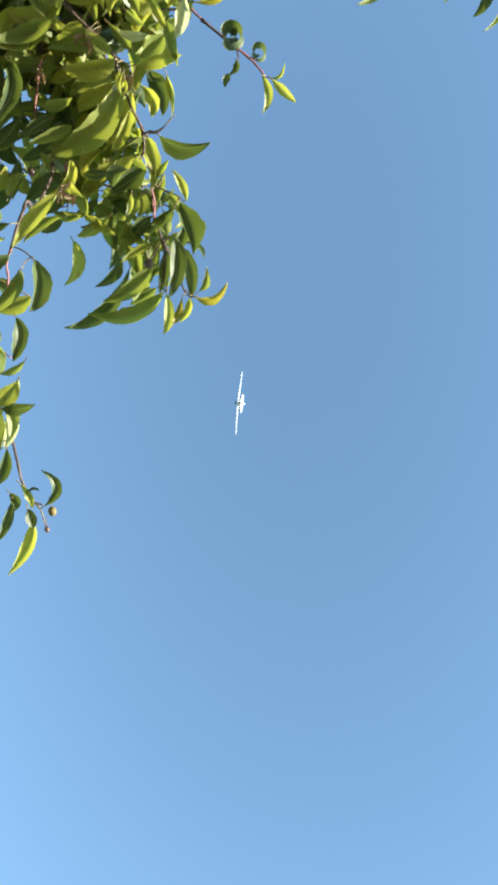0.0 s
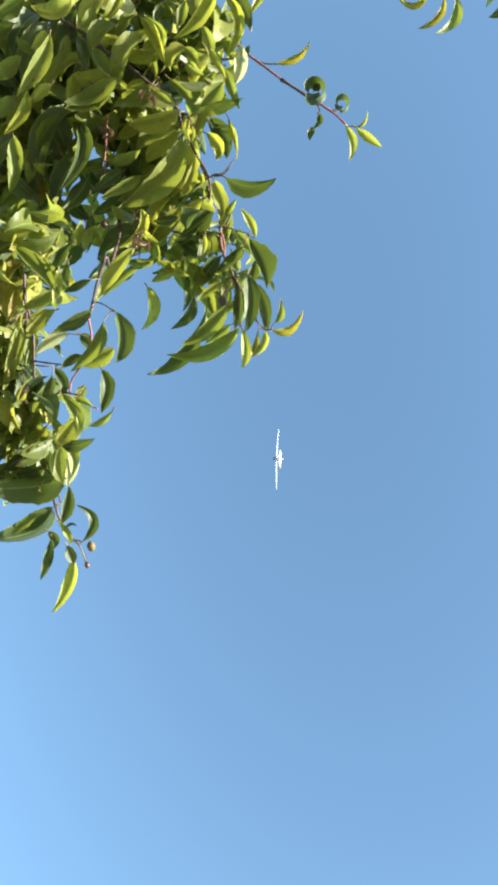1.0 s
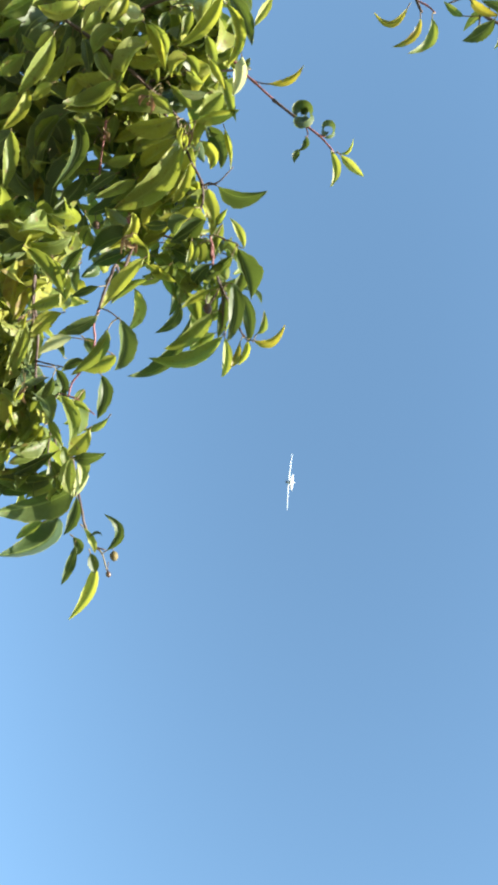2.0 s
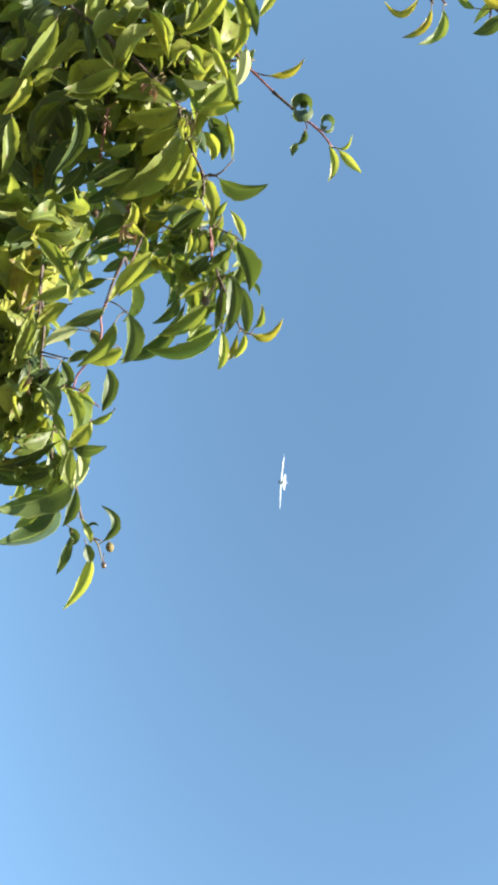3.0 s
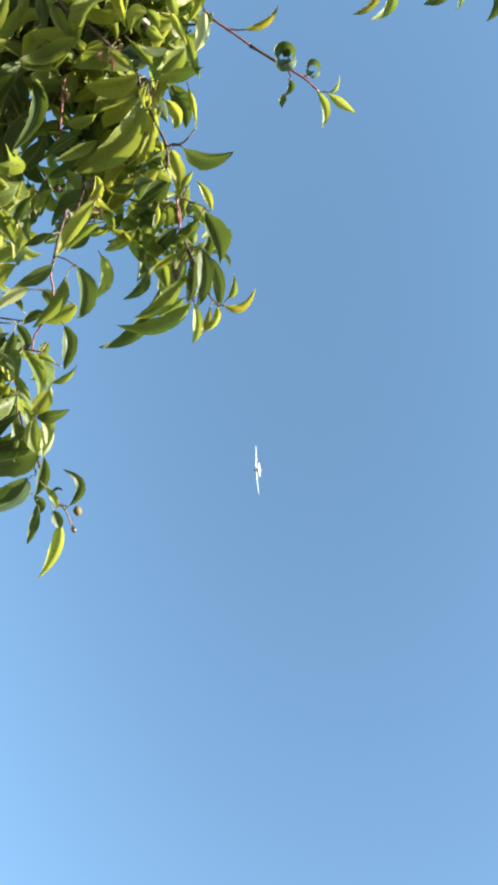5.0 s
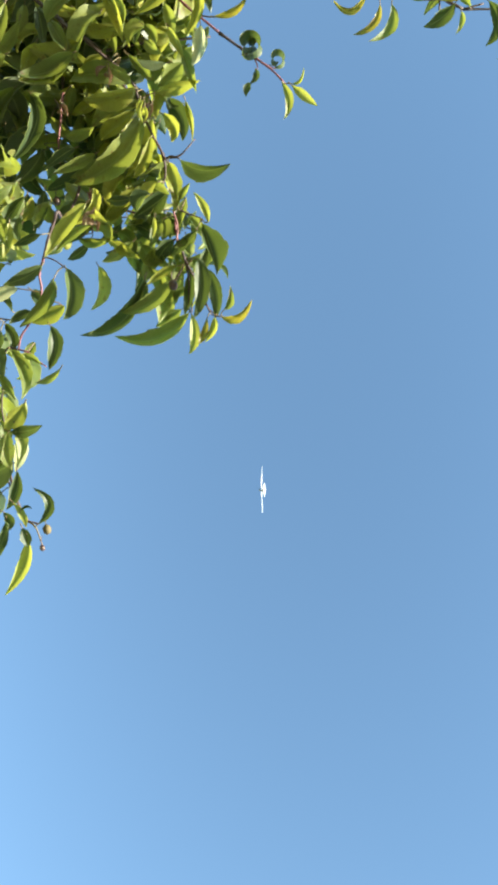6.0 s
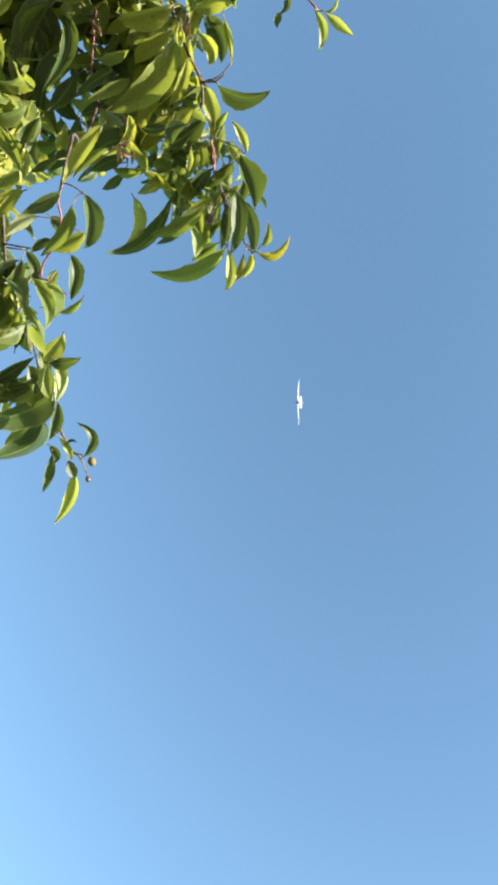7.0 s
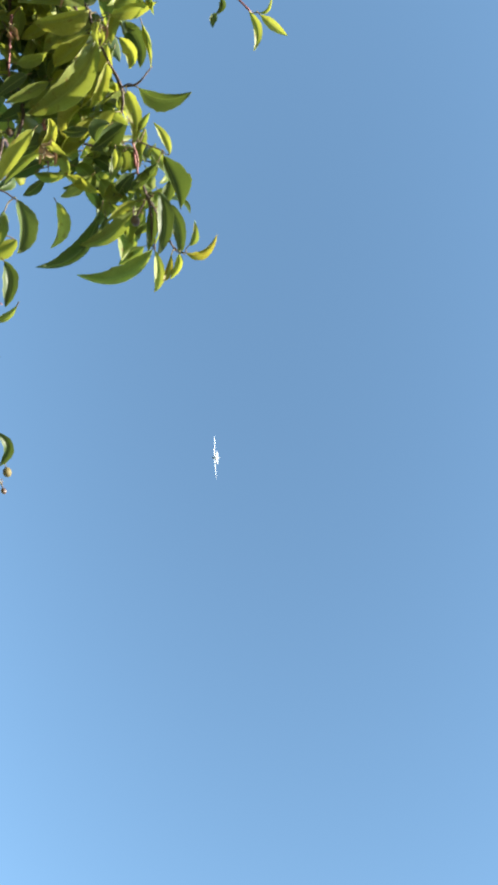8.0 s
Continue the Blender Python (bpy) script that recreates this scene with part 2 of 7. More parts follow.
def bent_leaf(branch, base, mid, tip, normal, left, right, tone, stem=None, keel=False):
    """A leaf whose midrib runs in an arc from base over mid to tip and whose two halves, left and right of it as seen along normal, fold up like a trough, or back like a keel."""
    at = branch_at[branch.name]
    base, mid, tip, normal = Vector(base), Vector(mid), Vector(tip), Vector(normal).normalized()
    bend = mid * 2 - (base + tip) / 2
    full = max(left, right, 0.13 * (tip - base).length) * (1.06 if keel else 1.25)
    phase, waves, ruffle = chance.uniform(0, 6.28), chance.uniform(4.5, 8.0), chance.uniform(0.06, 0.19)
    curl, belly = chance.uniform(-0.35, 0.25), chance.uniform(0.82, 1.08)
    twist = chance.uniform(-0.4, 0.4)
    bm = bmesh.new()
    uv = bm.loops.layers.uv.verify()
    rows, grid, spot = 16, [], {}
    for i in range(rows + 1):
        s = i / rows
        rib = base * (1 - s) ** 2 + bend * 2 * s * (1 - s) + tip * s * s
        along = ((bend - base) * (1 - s) + (tip - bend) * s).normalized()
        across = (Matrix.Rotation(twist * (s - 0.4), 3, along) @ along.cross(normal)).normalized()
        out = across.cross(along).normalized()
        shape = max(0.004, math.sin(math.pi * s ** belly)) ** 0.8 * (1.06 - 0.16 * s)
        row = []
        for u in (-1.0, -0.75, -0.4, 0.0, 0.4, 0.75, 1.0):
            seen = right if u > 0 else left
            deep = math.sqrt(max(0.0, full * full - seen * seen))
            reach_out = abs(u) * shape
            if abs(u) == 1:
                reach_out *= 1 + (0.025 if i % 2 else -0.025) + 0.16 * noise.noise(Vector((phase * 9 + u * 3, s * 6.5, 0)))
            side = math.copysign(seen, u) * reach_out
            back = deep * reach_out * (0.7 + 0.3 * abs(u)) + ruffle * full * u * u * math.sin(phase + s * waves + u * 1.3) + curl * full * max(0.0, abs(u) - 0.5)
            v = bm.verts.new(rib + across * side + out * (-back if keel else back) - at)
            spot[v] = (u / 2 + 0.5, s)
            row.append(v)
        grid.append(row)
    for a, b in zip(grid, grid[1:]):
        for k in range(6):
            face = bm.faces.new((a[k], a[k + 1], b[k + 1], b[k]))
            for loop in face.loops:
                loop[uv].uv = spot[loop.vert]
    root = base - (bend - base).normalized() * 0.006 if stem is None else Vector(stem)
    tube(bm, (base + (bend - base) * 0.06 - at, base.lerp(root, 0.45) - (bend - base).normalized() * 0.003 - at, root - at), 0.0007, 0.0009, 5, 4, 0.0, 0, 1)
    bmesh.ops.translate(bm, verts=bm.verts, vec=at - base)
    ob = part("leaf", bm, (TONES[tone], STALK), branch)
    ob.location = base - at
    return ob


def curled_leaf(branch, centre, axis, start, radius, width, turns, tone, wind=0.8):
    """A leaf rolled up like a scroll about axis, its outer end towards start."""
    axis, start = Vector(axis).normalized(), Vector(start)
    start = (start - axis * start.dot(axis)).normalized()
    other = axis.cross(start)
    bm = bmesh.new()
    uv = bm.loops.layers.uv.verify()
    rows, last, before = 26, None, None
    for i in range(rows + 1):
        s = i / rows
        a = 2 * math.pi * turns * s
        r = radius * (1 - wind * s)
        out = start * math.cos(a) + other * math.sin(a)
        half = width / 2 * max(0.05, math.sin(math.pi * (0.08 + 0.9 * s))) ** 0.7
        row = [bm.verts.new(out * (r + abs(u) * half * 0.45) + axis * u * half) for u in (-1, 0, 1)]
        if last:
            for k in range(2):
                face = bm.faces.new((last[k], last[k + 1], row[k + 1], row[k]))
                for loop, at in zip(face.loops, ((k / 2, before), (k / 2 + 0.5, before), (k / 2 + 0.5, s), (k / 2, s))):
                    loop[uv].uv = at
        last, before = row, s
    tube(bm, (start * radius, start * radius - other * 0.005, start * radius * 1.1 - other * 0.009), 0.0006, 0.0007, 5, 3, 0.0, 0, 1)
    ob = part("leaf", bm, (TONES[tone], STALK), branch)
    ob.location = Vector(centre) - branch_at[branch.name]
    return ob


def inner_leaves(branch, shoots, tones="mmmmmmmddyy"):
    """The leaves deeper in the branch, too many to count: each shoot is (from, to, count, leaf length, spread)."""
    bm = bmesh.new()
    for a, b, count, size, spread in shoots:
        a, b = Vector(a) - branch_at[branch.name], Vector(b) - branch_at[branch.name]
        tube(bm, (a, a.lerp(b, 0.5) + Vector((0, 0, 0.012)), b), 0.0018, 0.0011, 6, 4, 0.2, 3, 5)
        for i in range(count):
            p = a.lerp(b, (i + chance.random()) / count) + Vector([chance.gauss(0, spread * 0.5) for _ in range(3)])
            way = Vector((chance.gauss(0.1, 0.6), chance.gauss(0.2, 0.45), chance.gauss(-0.65, 0.5)))
            face = Vector((chance.gauss(-0.15, 0.6), chance.gauss(-0.3, 0.6), chance.gauss(0.55, 0.5)))
            long = size * chance.uniform(0.75, 1.25)
            tone = "mybd".index(chance.choice(tones))
            blade(bm, leaf_place(p, way, face), long, long * chance.uniform(0.38, 0.56), chance.gauss(60, 40), chance.uniform(24, 58), tone, Vector((0, -0.005, 0.001)), 4, chance.uniform(-0.9, 0.6))
    ob = part("inner_leaves", bm, (MATURE, YOUNG_LIT, TURNING, DARK, STALK, TWIG_BARK), branch)
    return tagged(ob, "", kind="stuff")


def stems(branch, lines, mat=None, name="twig"):
    """Each line is (r0, r1, points): a stem of the branch, in world places."""
    for r0, r1, points in lines:
        bm = bmesh.new()
        tube(bm, [Vector(p) - branch_at[branch.name] for p in points], r0, r1, 7, 5, 0.2, 4)
        part(name, bm, mat or TWIG_BARK, branch)


def ball(branch, at, up, r, mat, name, squash=1.2):
    """A small fruit or bud on a short stalk that points up."""
    bm = bmesh.new()
    bmesh.ops.create_icosphere(bm, subdivisions=2, radius=r)
    for v in bm.verts:
        v.co.z *= squash
        v.co *= 1 + 0.08 * noise.noise(v.co * 300)
    top = max(v.co.z for v in bm.verts)
    tube(bm, ((0, 0, top * 0.9), (0.001, 0, top + 0.005), (0.003, 0.001, top + 0.011)), 0.0007, 0.0006, 5, 2)
    ob = part(name, bm, (mat), branch)
    ob.matrix_basis = Matrix.Translation(Vector(at) - branch_at[branch.name]) @ Vector(up).to_track_quat("Z", "Y").to_matrix().to_4x4()
    return ob


# ---- ground ----
def ground():
    bm = bmesh.new()
    n, size = 60, 4000.0
    rows = []
    for j in range(n + 1):
        row = []
        for i in range(n + 1):
            x, y = (((k / n * 2 - 1) * abs(k / n * 2 - 1) ** 2) * size for k in (i, j))
            row.append(bm.verts.new((x, y, 0.02 * noise.noise(Vector((x * 0.7, y * 0.7, 0))))))
        rows.append(row)
    for a, b in zip(rows, rows[1:]):
        for k in range(n):
            bm.faces.new((a[k], a[k + 1], b[k + 1], b[k]))
    tagged(part("ground", bm, BOUNCE_GROUND, None), "unseen ground under the tree, made pale to bounce light up", "ground", kind="structure")


ground()

# ---- the tree ----
TREE = Vector((-1.35, 0.60, 0.0))
tree = new("fruit_tree")
tree.location = TREE
tagged(tree, "small leafy fruit tree with glossy green drooping leaves", "tree")
branch_at = {}


def wood(name, lines, mat, pivot, label):
    """The wood of a branch, one mesh with its origin at pivot."""
    bm = bmesh.new()
    for r0, r1, points in lines:
        tube(bm, [Vector(q) - Vector(pivot) for q in points], r0, r1, 8, 5, 0.2, 5)
    ob = part(name, bm, mat, tree, label)
    ob.location = Vector(pivot) - TREE
    branch_at[ob.name] = Vector(pivot)
    return ob


# dense branch of glossy green leaves
hanging_branch = wood("hanging_branch", [(0.0032, 0.0017, ((-0.9578, 0.2850, 2.7991), (-0.7485, 0.1530, 2.7349), (-0.6587, 0.1155, 2.6940), (-0.5779, 0.1003, 2.6987), (-0.5059, 0.0827, 2.7041), (-0.4690, 0.0848, 2.7034), (-0.4235, 0.0953, 2.7002), (-0.3706, 0.1016, 2.6983), (-0.3400, 0.1068, 2.6967)))], TWIG_BARK, (-0.2167, 0.1317, 2.6577), "dense branch of glossy green leaves")
stems(hanging_branch, [(0.0022, 0.0014, ((-0.3400, 0.1068, 2.6967), (-0.3153, 0.1217, 2.6921), (-0.3020, 0.1395, 2.6867)))], TWIG_BARK)
stems(hanging_branch, [(0.0021, 0.0013, ((-0.3400, 0.1068, 2.6967), (-0.3045, 0.1162, 2.6938), (-0.2603, 0.1458, 2.6848)))], TWIG_BARK)
stems(hanging_branch, [(0.0016, 0.0010, ((-0.1991, 0.1751, 2.6758), (-0.1588, 0.1970, 2.6691), (-0.1363, 0.2143, 2.6638)))], TWIG_BARK)
stems(hanging_branch, [(0.0014, 0.0008, ((-0.1991, 0.1751, 2.6758), (-0.1904, 0.1953, 2.6696), (-0.1869, 0.2057, 2.6665)))], TWIG_BARK)
stems(hanging_branch, [(0.0014, 0.0008, ((-0.1991, 0.1751, 2.6758), (-0.1322, 0.1924, 2.6705), (-0.1033, 0.1876, 2.6720)))], TWIG_BARK)
stems(hanging_branch, [(0.0022, 0.0014, ((-0.5750, 0.0996, 2.6989), (-0.4994, 0.1583, 2.6810), (-0.4458, 0.2097, 2.6652)))], TWIG_BARK)
stems(hanging_branch, [(0.0035, 0.0018, ((-0.8114, 0.4111, 2.7605), (-0.6677, 0.2956, 2.7644), (-0.5931, 0.2682, 2.7310), (-0.5347, 0.2994, 2.7005), (-0.5090, 0.3238, 2.6826)))], TWIG_BARK)
stems(hanging_branch, [(0.0014, 0.0008, ((-0.3279, 0.1034, 2.6977), (-0.3218, 0.0875, 2.7026), (-0.3263, 0.0592, 2.7112)))], TWIG_BARK)
stems(hanging_branch, [(0.0013, 0.0008, ((-0.2656, 0.1432, 2.6856), (-0.2340, 0.1238, 2.6915)))], TWIG_BARK)
stems(hanging_branch, [(0.0029, 0.0017, ((-0.6587, 0.1155, 2.6940), (-0.6131, 0.0965, 2.6999), (-0.5965, 0.0259, 2.7214), (-0.5763, -0.0309, 2.7388)))], TWIG_BARK)
stems(hanging_branch, [(0.0021, 0.0014, ((-0.5059, 0.0827, 2.7041), (-0.4740, 0.0253, 2.7216), (-0.4242, -0.0453, 2.7432)))], TWIG_BARK)
stems(hanging_branch, [(0.0019, 0.0013, ((-0.2675, 0.1417, 2.6860), (-0.2372, 0.1625, 2.6797), (-0.1991, 0.1751, 2.6758)))], RED_BARK)
stems(hanging_branch, [(0.0021, 0.0013, ((-0.3917, 0.1970, 2.6691), (-0.3449, 0.2298, 2.6591), (-0.3152, 0.2512, 2.6525)))], RED_BARK)
leaf(hanging_branch, (-0.3847, 0.0893, 2.6900), (-0.3784, 0.2147, 2.6167), (0.563, -0.438, -0.701), 0.0428, 75, 36, "m", -0.0103)
leaf(hanging_branch, (-0.4206, 0.0709, 2.6541), (-0.4805, 0.1362, 2.6394), (-0.026, -0.242, -0.970), 0.0349, 75, 30, "m", 0.0045)
leaf(hanging_branch, (-0.4461, 0.0228, 2.7433), (-0.4766, 0.0528, 2.7342), (0.076, -0.220, -0.972), 0.0169, 75, 23, "m", 0.0000)
leaf(hanging_branch, (-0.5851, -0.0065, 2.7873), (-0.5249, 0.0617, 2.7579), (-0.411, -0.030, -0.911), 0.0310, -73, 51, "y", 0.0000, (-0.5824, -0.0139, 2.7336))
leaf(hanging_branch, (-0.4759, 0.0977, 2.5885), (-0.5002, 0.1696, 2.5682), (0.040, -0.259, -0.965), 0.0319, -75, 42, "m", -0.0042)
leaf(hanging_branch, (-0.6230, 0.1237, 2.6458), (-0.5844, 0.2081, 2.6234), (-0.142, -0.192, -0.971), 0.0358, 75, 46, "d", 0.0020)
leaf(hanging_branch, (-0.5570, 0.2132, 2.6412), (-0.4686, 0.2623, 2.6262), (-0.264, 0.185, -0.947), 0.0557, -75, 24, "d", -0.0113)
leaf(hanging_branch, (-0.6094, 0.2067, 2.6546), (-0.5760, 0.2742, 2.6323), (-0.081, -0.277, -0.958), 0.0248, -75, 40, "y", -0.0018)
leaf(hanging_branch, (-0.5542, 0.1232, 2.6481), (-0.5548, 0.1655, 2.6301), (-0.020, -0.393, -0.919), 0.0241, 75, 50, "y", 0.0085)
leaf(hanging_branch, (-0.4598, 0.2292, 2.6802), (-0.3961, 0.1977, 2.6898), (0.327, 0.395, -0.858), 0.0266, 75, 43, "d", 0.0064, (-0.4458, 0.2097, 2.6652))
leaf(hanging_branch, (-0.4792, 0.2978, 2.6934), (-0.4234, 0.3317, 2.6779), (-0.228, -0.069, -0.971), 0.0299, 75, 44, "d", 0.0027)
leaf(hanging_branch, (-0.4036, 0.2776, 2.6654), (-0.3578, 0.2793, 2.6649), (-0.017, 0.166, -0.986), 0.0270, 75, 37, "y", 0.0050)
leaf(hanging_branch, (-0.3347, 0.2133, 2.6623), (-0.3397, 0.2478, 2.6552), (-0.222, -0.228, -0.948), 0.0233, 75, 40, "m", 0.0039)
leaf(hanging_branch, (-0.3247, 0.1850, 2.6709), (-0.3109, 0.2406, 2.6573), (-0.326, -0.148, -0.934), 0.0326, 75, 46, "m", 0.0054)
leaf(hanging_branch, (-0.3705, 0.3042, 2.6344), (-0.4183, 0.3076, 2.6368), (-0.084, -0.707, -0.702), 0.0264, 75, 40, "d", 0.0029)
leaf(hanging_branch, (-0.5815, 0.0731, 2.6521), (-0.5388, 0.0629, 2.6518), (0.123, 0.538, -0.834), 0.0255, 75, 48, "y", 0.0087)
leaf(hanging_branch, (-0.5603, 0.0295, 2.6843), (-0.5453, 0.0724, 2.6797), (-0.085, -0.076, -0.994), 0.0272, 75, 49, "m", 0.0045)
leaf(hanging_branch, (-0.5616, 0.0597, 2.6865), (-0.5160, 0.0659, 2.6914), (0.059, 0.324, -0.944), 0.0310, 75, 47, "y", 0.0050)
leaf(hanging_branch, (-0.5968, 0.1032, 2.6845), (-0.5856, 0.1473, 2.6762), (-0.049, -0.174, -0.984), 0.0281, 75, 43, "d", 0.0031)
leaf(hanging_branch, (-0.7131, 0.1624, 2.7006), (-0.6538, 0.1594, 2.7016), (0.034, 0.398, -0.917), 0.0338, 75, 37, "d", 0.0034)
leaf(hanging_branch, (-0.6806, 0.2119, 2.6854), (-0.6264, 0.2263, 2.6811), (-0.118, 0.147, -0.982), 0.0338, 75, 37, "d", 0.0036)
leaf(hanging_branch, (-0.5822, 0.2685, 2.6910), (-0.5589, 0.3302, 2.6687), (-0.090, -0.308, -0.947), 0.0380, 75, 46, "d", 0.0053)
leaf(hanging_branch, (-0.5230, 0.1872, 2.7158), (-0.4593, 0.1633, 2.7197), (0.224, 0.457, -0.861), 0.0316, 75, 46, "d", 0.0054, (-0.5070, 0.1524, 2.6827))
leaf(hanging_branch, (-0.4819, 0.1958, 2.7474), (-0.4271, 0.1712, 2.7463), (0.199, 0.475, -0.857), 0.0358, 75, 53, "d", 0.0060, (-0.4673, 0.1892, 2.6715))
leaf(hanging_branch, (-0.5166, 0.0276, 2.7646), (-0.4656, 0.0481, 2.7549), (-0.271, 0.231, -0.934), 0.0297, 75, 42, "m", 0.0037, (-0.4804, 0.0368, 2.7181))
leaf(hanging_branch, (-0.4838, -0.0098, 2.8102), (-0.4531, 0.0362, 2.7876), (-0.262, -0.279, -0.924), 0.0313, 75, 49, "y", 0.0041)
leaf(hanging_branch, (-0.5496, -0.0230, 2.7800), (-0.4998, -0.0254, 2.7774), (-0.026, 0.463, -0.886), 0.0337, 75, 44, "y", 0.0061)
leaf(hanging_branch, (-0.6030, -0.0218, 2.8139), (-0.5428, -0.0185, 2.8043), (-0.165, 0.405, -0.899), 0.0315, 75, 51, "m", 0.0054, (-0.5783, -0.0253, 2.7371))
leaf(hanging_branch, (-0.5570, -0.0768, 2.8193), (-0.5390, -0.0301, 2.7982), (-0.127, -0.368, -0.921), 0.0343, 75, 49, "m", 0.0058)
leaf(hanging_branch, (-0.2864, 0.1770, 2.7531), (-0.2574, 0.2159, 2.7327), (-0.398, -0.177, -0.900), 0.0305, 75, 49, "m", 0.0039, (-0.2614, 0.1458, 2.6848))
leaf(hanging_branch, (-0.5355, 0.2970, 2.7164), (-0.5140, 0.3384, 2.6952), (-0.177, -0.373, -0.911), 0.0270, 75, 47, "b", 0.0027)
leaf(hanging_branch, (-0.3910, 0.1232, 2.6784), (-0.3368, 0.1403, 2.6783), (-0.094, 0.289, -0.953), 0.0301, 75, 46, "y", 0.0049)
leaf(hanging_branch, (-0.2649, 0.1301, 2.5541), (-0.2629, 0.1581, 2.5533), (-0.244, -0.010, -0.970), 0.0272, 75, 49, "d", 0.0057)
leaf(hanging_branch, (-0.3391, 0.1632, 2.6548), (-0.3216, 0.2071, 2.6481), (-0.216, -0.060, -0.974), 0.0288, 75, 49, "y", 0.0057)
leaf(hanging_branch, (-0.5595, 0.1497, 2.6589), (-0.5145, 0.1454, 2.6671), (0.199, 0.409, -0.891), 0.0322, 75, 51, "d", 0.0072)
leaf(hanging_branch, (-0.5187, 0.0760, 2.7270), (-0.5046, 0.1150, 2.7151), (-0.159, -0.236, -0.959), 0.0309, 75, 39, "d", 0.0060, (-0.5022, 0.0829, 2.7040))
leaf(hanging_branch, (-0.6723, 0.1615, 2.7123), (-0.6624, 0.2125, 2.6950), (-0.009, -0.320, -0.947), 0.0343, 75, 41, "m", 0.0051)
leaf(hanging_branch, (-0.6434, 0.0945, 2.6872), (-0.6035, 0.0844, 2.6954), (0.292, 0.490, -0.821), 0.0317, 75, 46, "y", 0.0061)
leaf(hanging_branch, (-0.5176, 0.2895, 2.6162), (-0.4660, 0.2968, 2.6208), (0.058, 0.204, -0.977), 0.0355, 75, 51, "d", 0.0067)
leaf(hanging_branch, (-0.4669, 0.2685, 2.6910), (-0.4108, 0.2765, 2.6851), (-0.130, 0.197, -0.972), 0.0316, 75, 46, "d", 0.0063)
leaf(hanging_branch, (-0.6441, 0.2526, 2.7186), (-0.5749, 0.2684, 2.7069), (-0.191, 0.115, -0.975), 0.0390, 75, 52, "d", 0.0064)
leaf(hanging_branch, (-0.3373, 0.2301, 2.6686), (-0.3527, 0.3033, 2.6478), (-0.212, -0.307, -0.928), 0.0374, 75, 41, "d", 0.0032)
leaf(hanging_branch, (-0.4064, 0.0598, 2.7101), (-0.3872, 0.0912, 2.7004), (-0.277, -0.122, -0.953), 0.0098, -75, 24, "y", 0.0000)
leaf(hanging_branch, (-0.3729, 0.0685, 2.5889), (-0.3560, 0.0848, 2.5935), (-0.022, 0.293, -0.956), 0.0090, 75, 33, "y", 0.0000)
leaf(hanging_branch, (-0.3493, 0.2271, 2.6808), (-0.3116, 0.2408, 2.6634), (-0.424, 0.023, -0.905), 0.0091, 52, 35, "y", 0.0000, (-0.3390, 0.2341, 2.6578))
leaf(hanging_branch, (-0.3442, 0.2280, 2.6499), (-0.3188, 0.2566, 2.6464), (-0.171, 0.032, -0.985), 0.0089, -59, 28, "b", 0.0000)
leaf(hanging_branch, (-0.3088, 0.2046, 2.5751), (-0.2822, 0.2010, 2.5691), (-0.160, 0.361, -0.919), 0.0108, 74, 30, "y", 0.0000)
leaf(hanging_branch, (-0.2449, 0.1464, 2.5650), (-0.2282, 0.1680, 2.5680), (-0.122, 0.227, -0.966), 0.0090, -74, 33, "y", 0.0000)
leaf(hanging_branch, (-0.4988, 0.1567, 2.7023), (-0.4687, 0.1824, 2.6814), (-0.383, -0.273, -0.883), 0.0091, 51, 35, "b", 0.0000, (-0.4887, 0.1686, 2.6778))
leaf(hanging_branch, (-0.5506, 0.0695, 2.6533), (-0.4799, 0.0361, 2.6600), (0.286, 0.433, -0.855), 0.0290, 75, 46, "y", 0.0065)
leaf(hanging_branch, (-0.4999, 0.0158, 2.6784), (-0.4882, 0.0668, 2.6679), (-0.022, -0.196, -0.980), 0.0310, 75, 48, "y", 0.0074)
leaf(hanging_branch, (-0.4612, 0.0100, 2.6574), (-0.4585, 0.0456, 2.6551), (-0.029, -0.064, -0.998), 0.0284, 75, 51, "y", 0.0071)
leaf(hanging_branch, (-0.5340, 0.0562, 2.6121), (-0.5318, 0.1025, 2.5997), (0.067, -0.262, -0.963), 0.0288, 75, 42, "m", 0.0065)
leaf(hanging_branch, (-0.4979, 0.1214, 2.7259), (-0.4821, 0.1697, 2.7042), (-0.078, -0.386, -0.919), 0.0344, -75, 51, "m", -0.0073)
leaf(hanging_branch, (-0.4618, 0.1340, 2.7220), (-0.4664, 0.1746, 2.7027), (0.014, -0.427, -0.904), 0.0280, 75, 49, "y", 0.0066)
leaf(hanging_branch, (-0.3923, 0.1272, 2.6899), (-0.3899, 0.1816, 2.6716), (-0.094, -0.314, -0.945), 0.0337, 75, 43, "m", 0.0070)
leaf(hanging_branch, (-0.5302, 0.0202, 2.6433), (-0.4632, 0.0433, 2.6310), (-0.278, 0.327, -0.903), 0.0272, -75, 40, "m", -0.0053)
leaf(hanging_branch, (-0.3940, 0.0820, 2.6726), (-0.4155, 0.1526, 2.6431), (-0.005, -0.386, -0.922), 0.0307, 75, 44, "m", 0.0042)
leaf(hanging_branch, (-0.3876, 0.0909, 2.6786), (-0.3648, 0.1754, 2.6397), (-0.155, -0.379, -0.912), 0.0396, -75, 42, "m", -0.0063)
leaf(hanging_branch, (-0.3716, 0.0819, 2.6617), (-0.3351, 0.1613, 2.6427), (-0.245, -0.118, -0.962), 0.0361, -75, 44, "y", -0.0072)
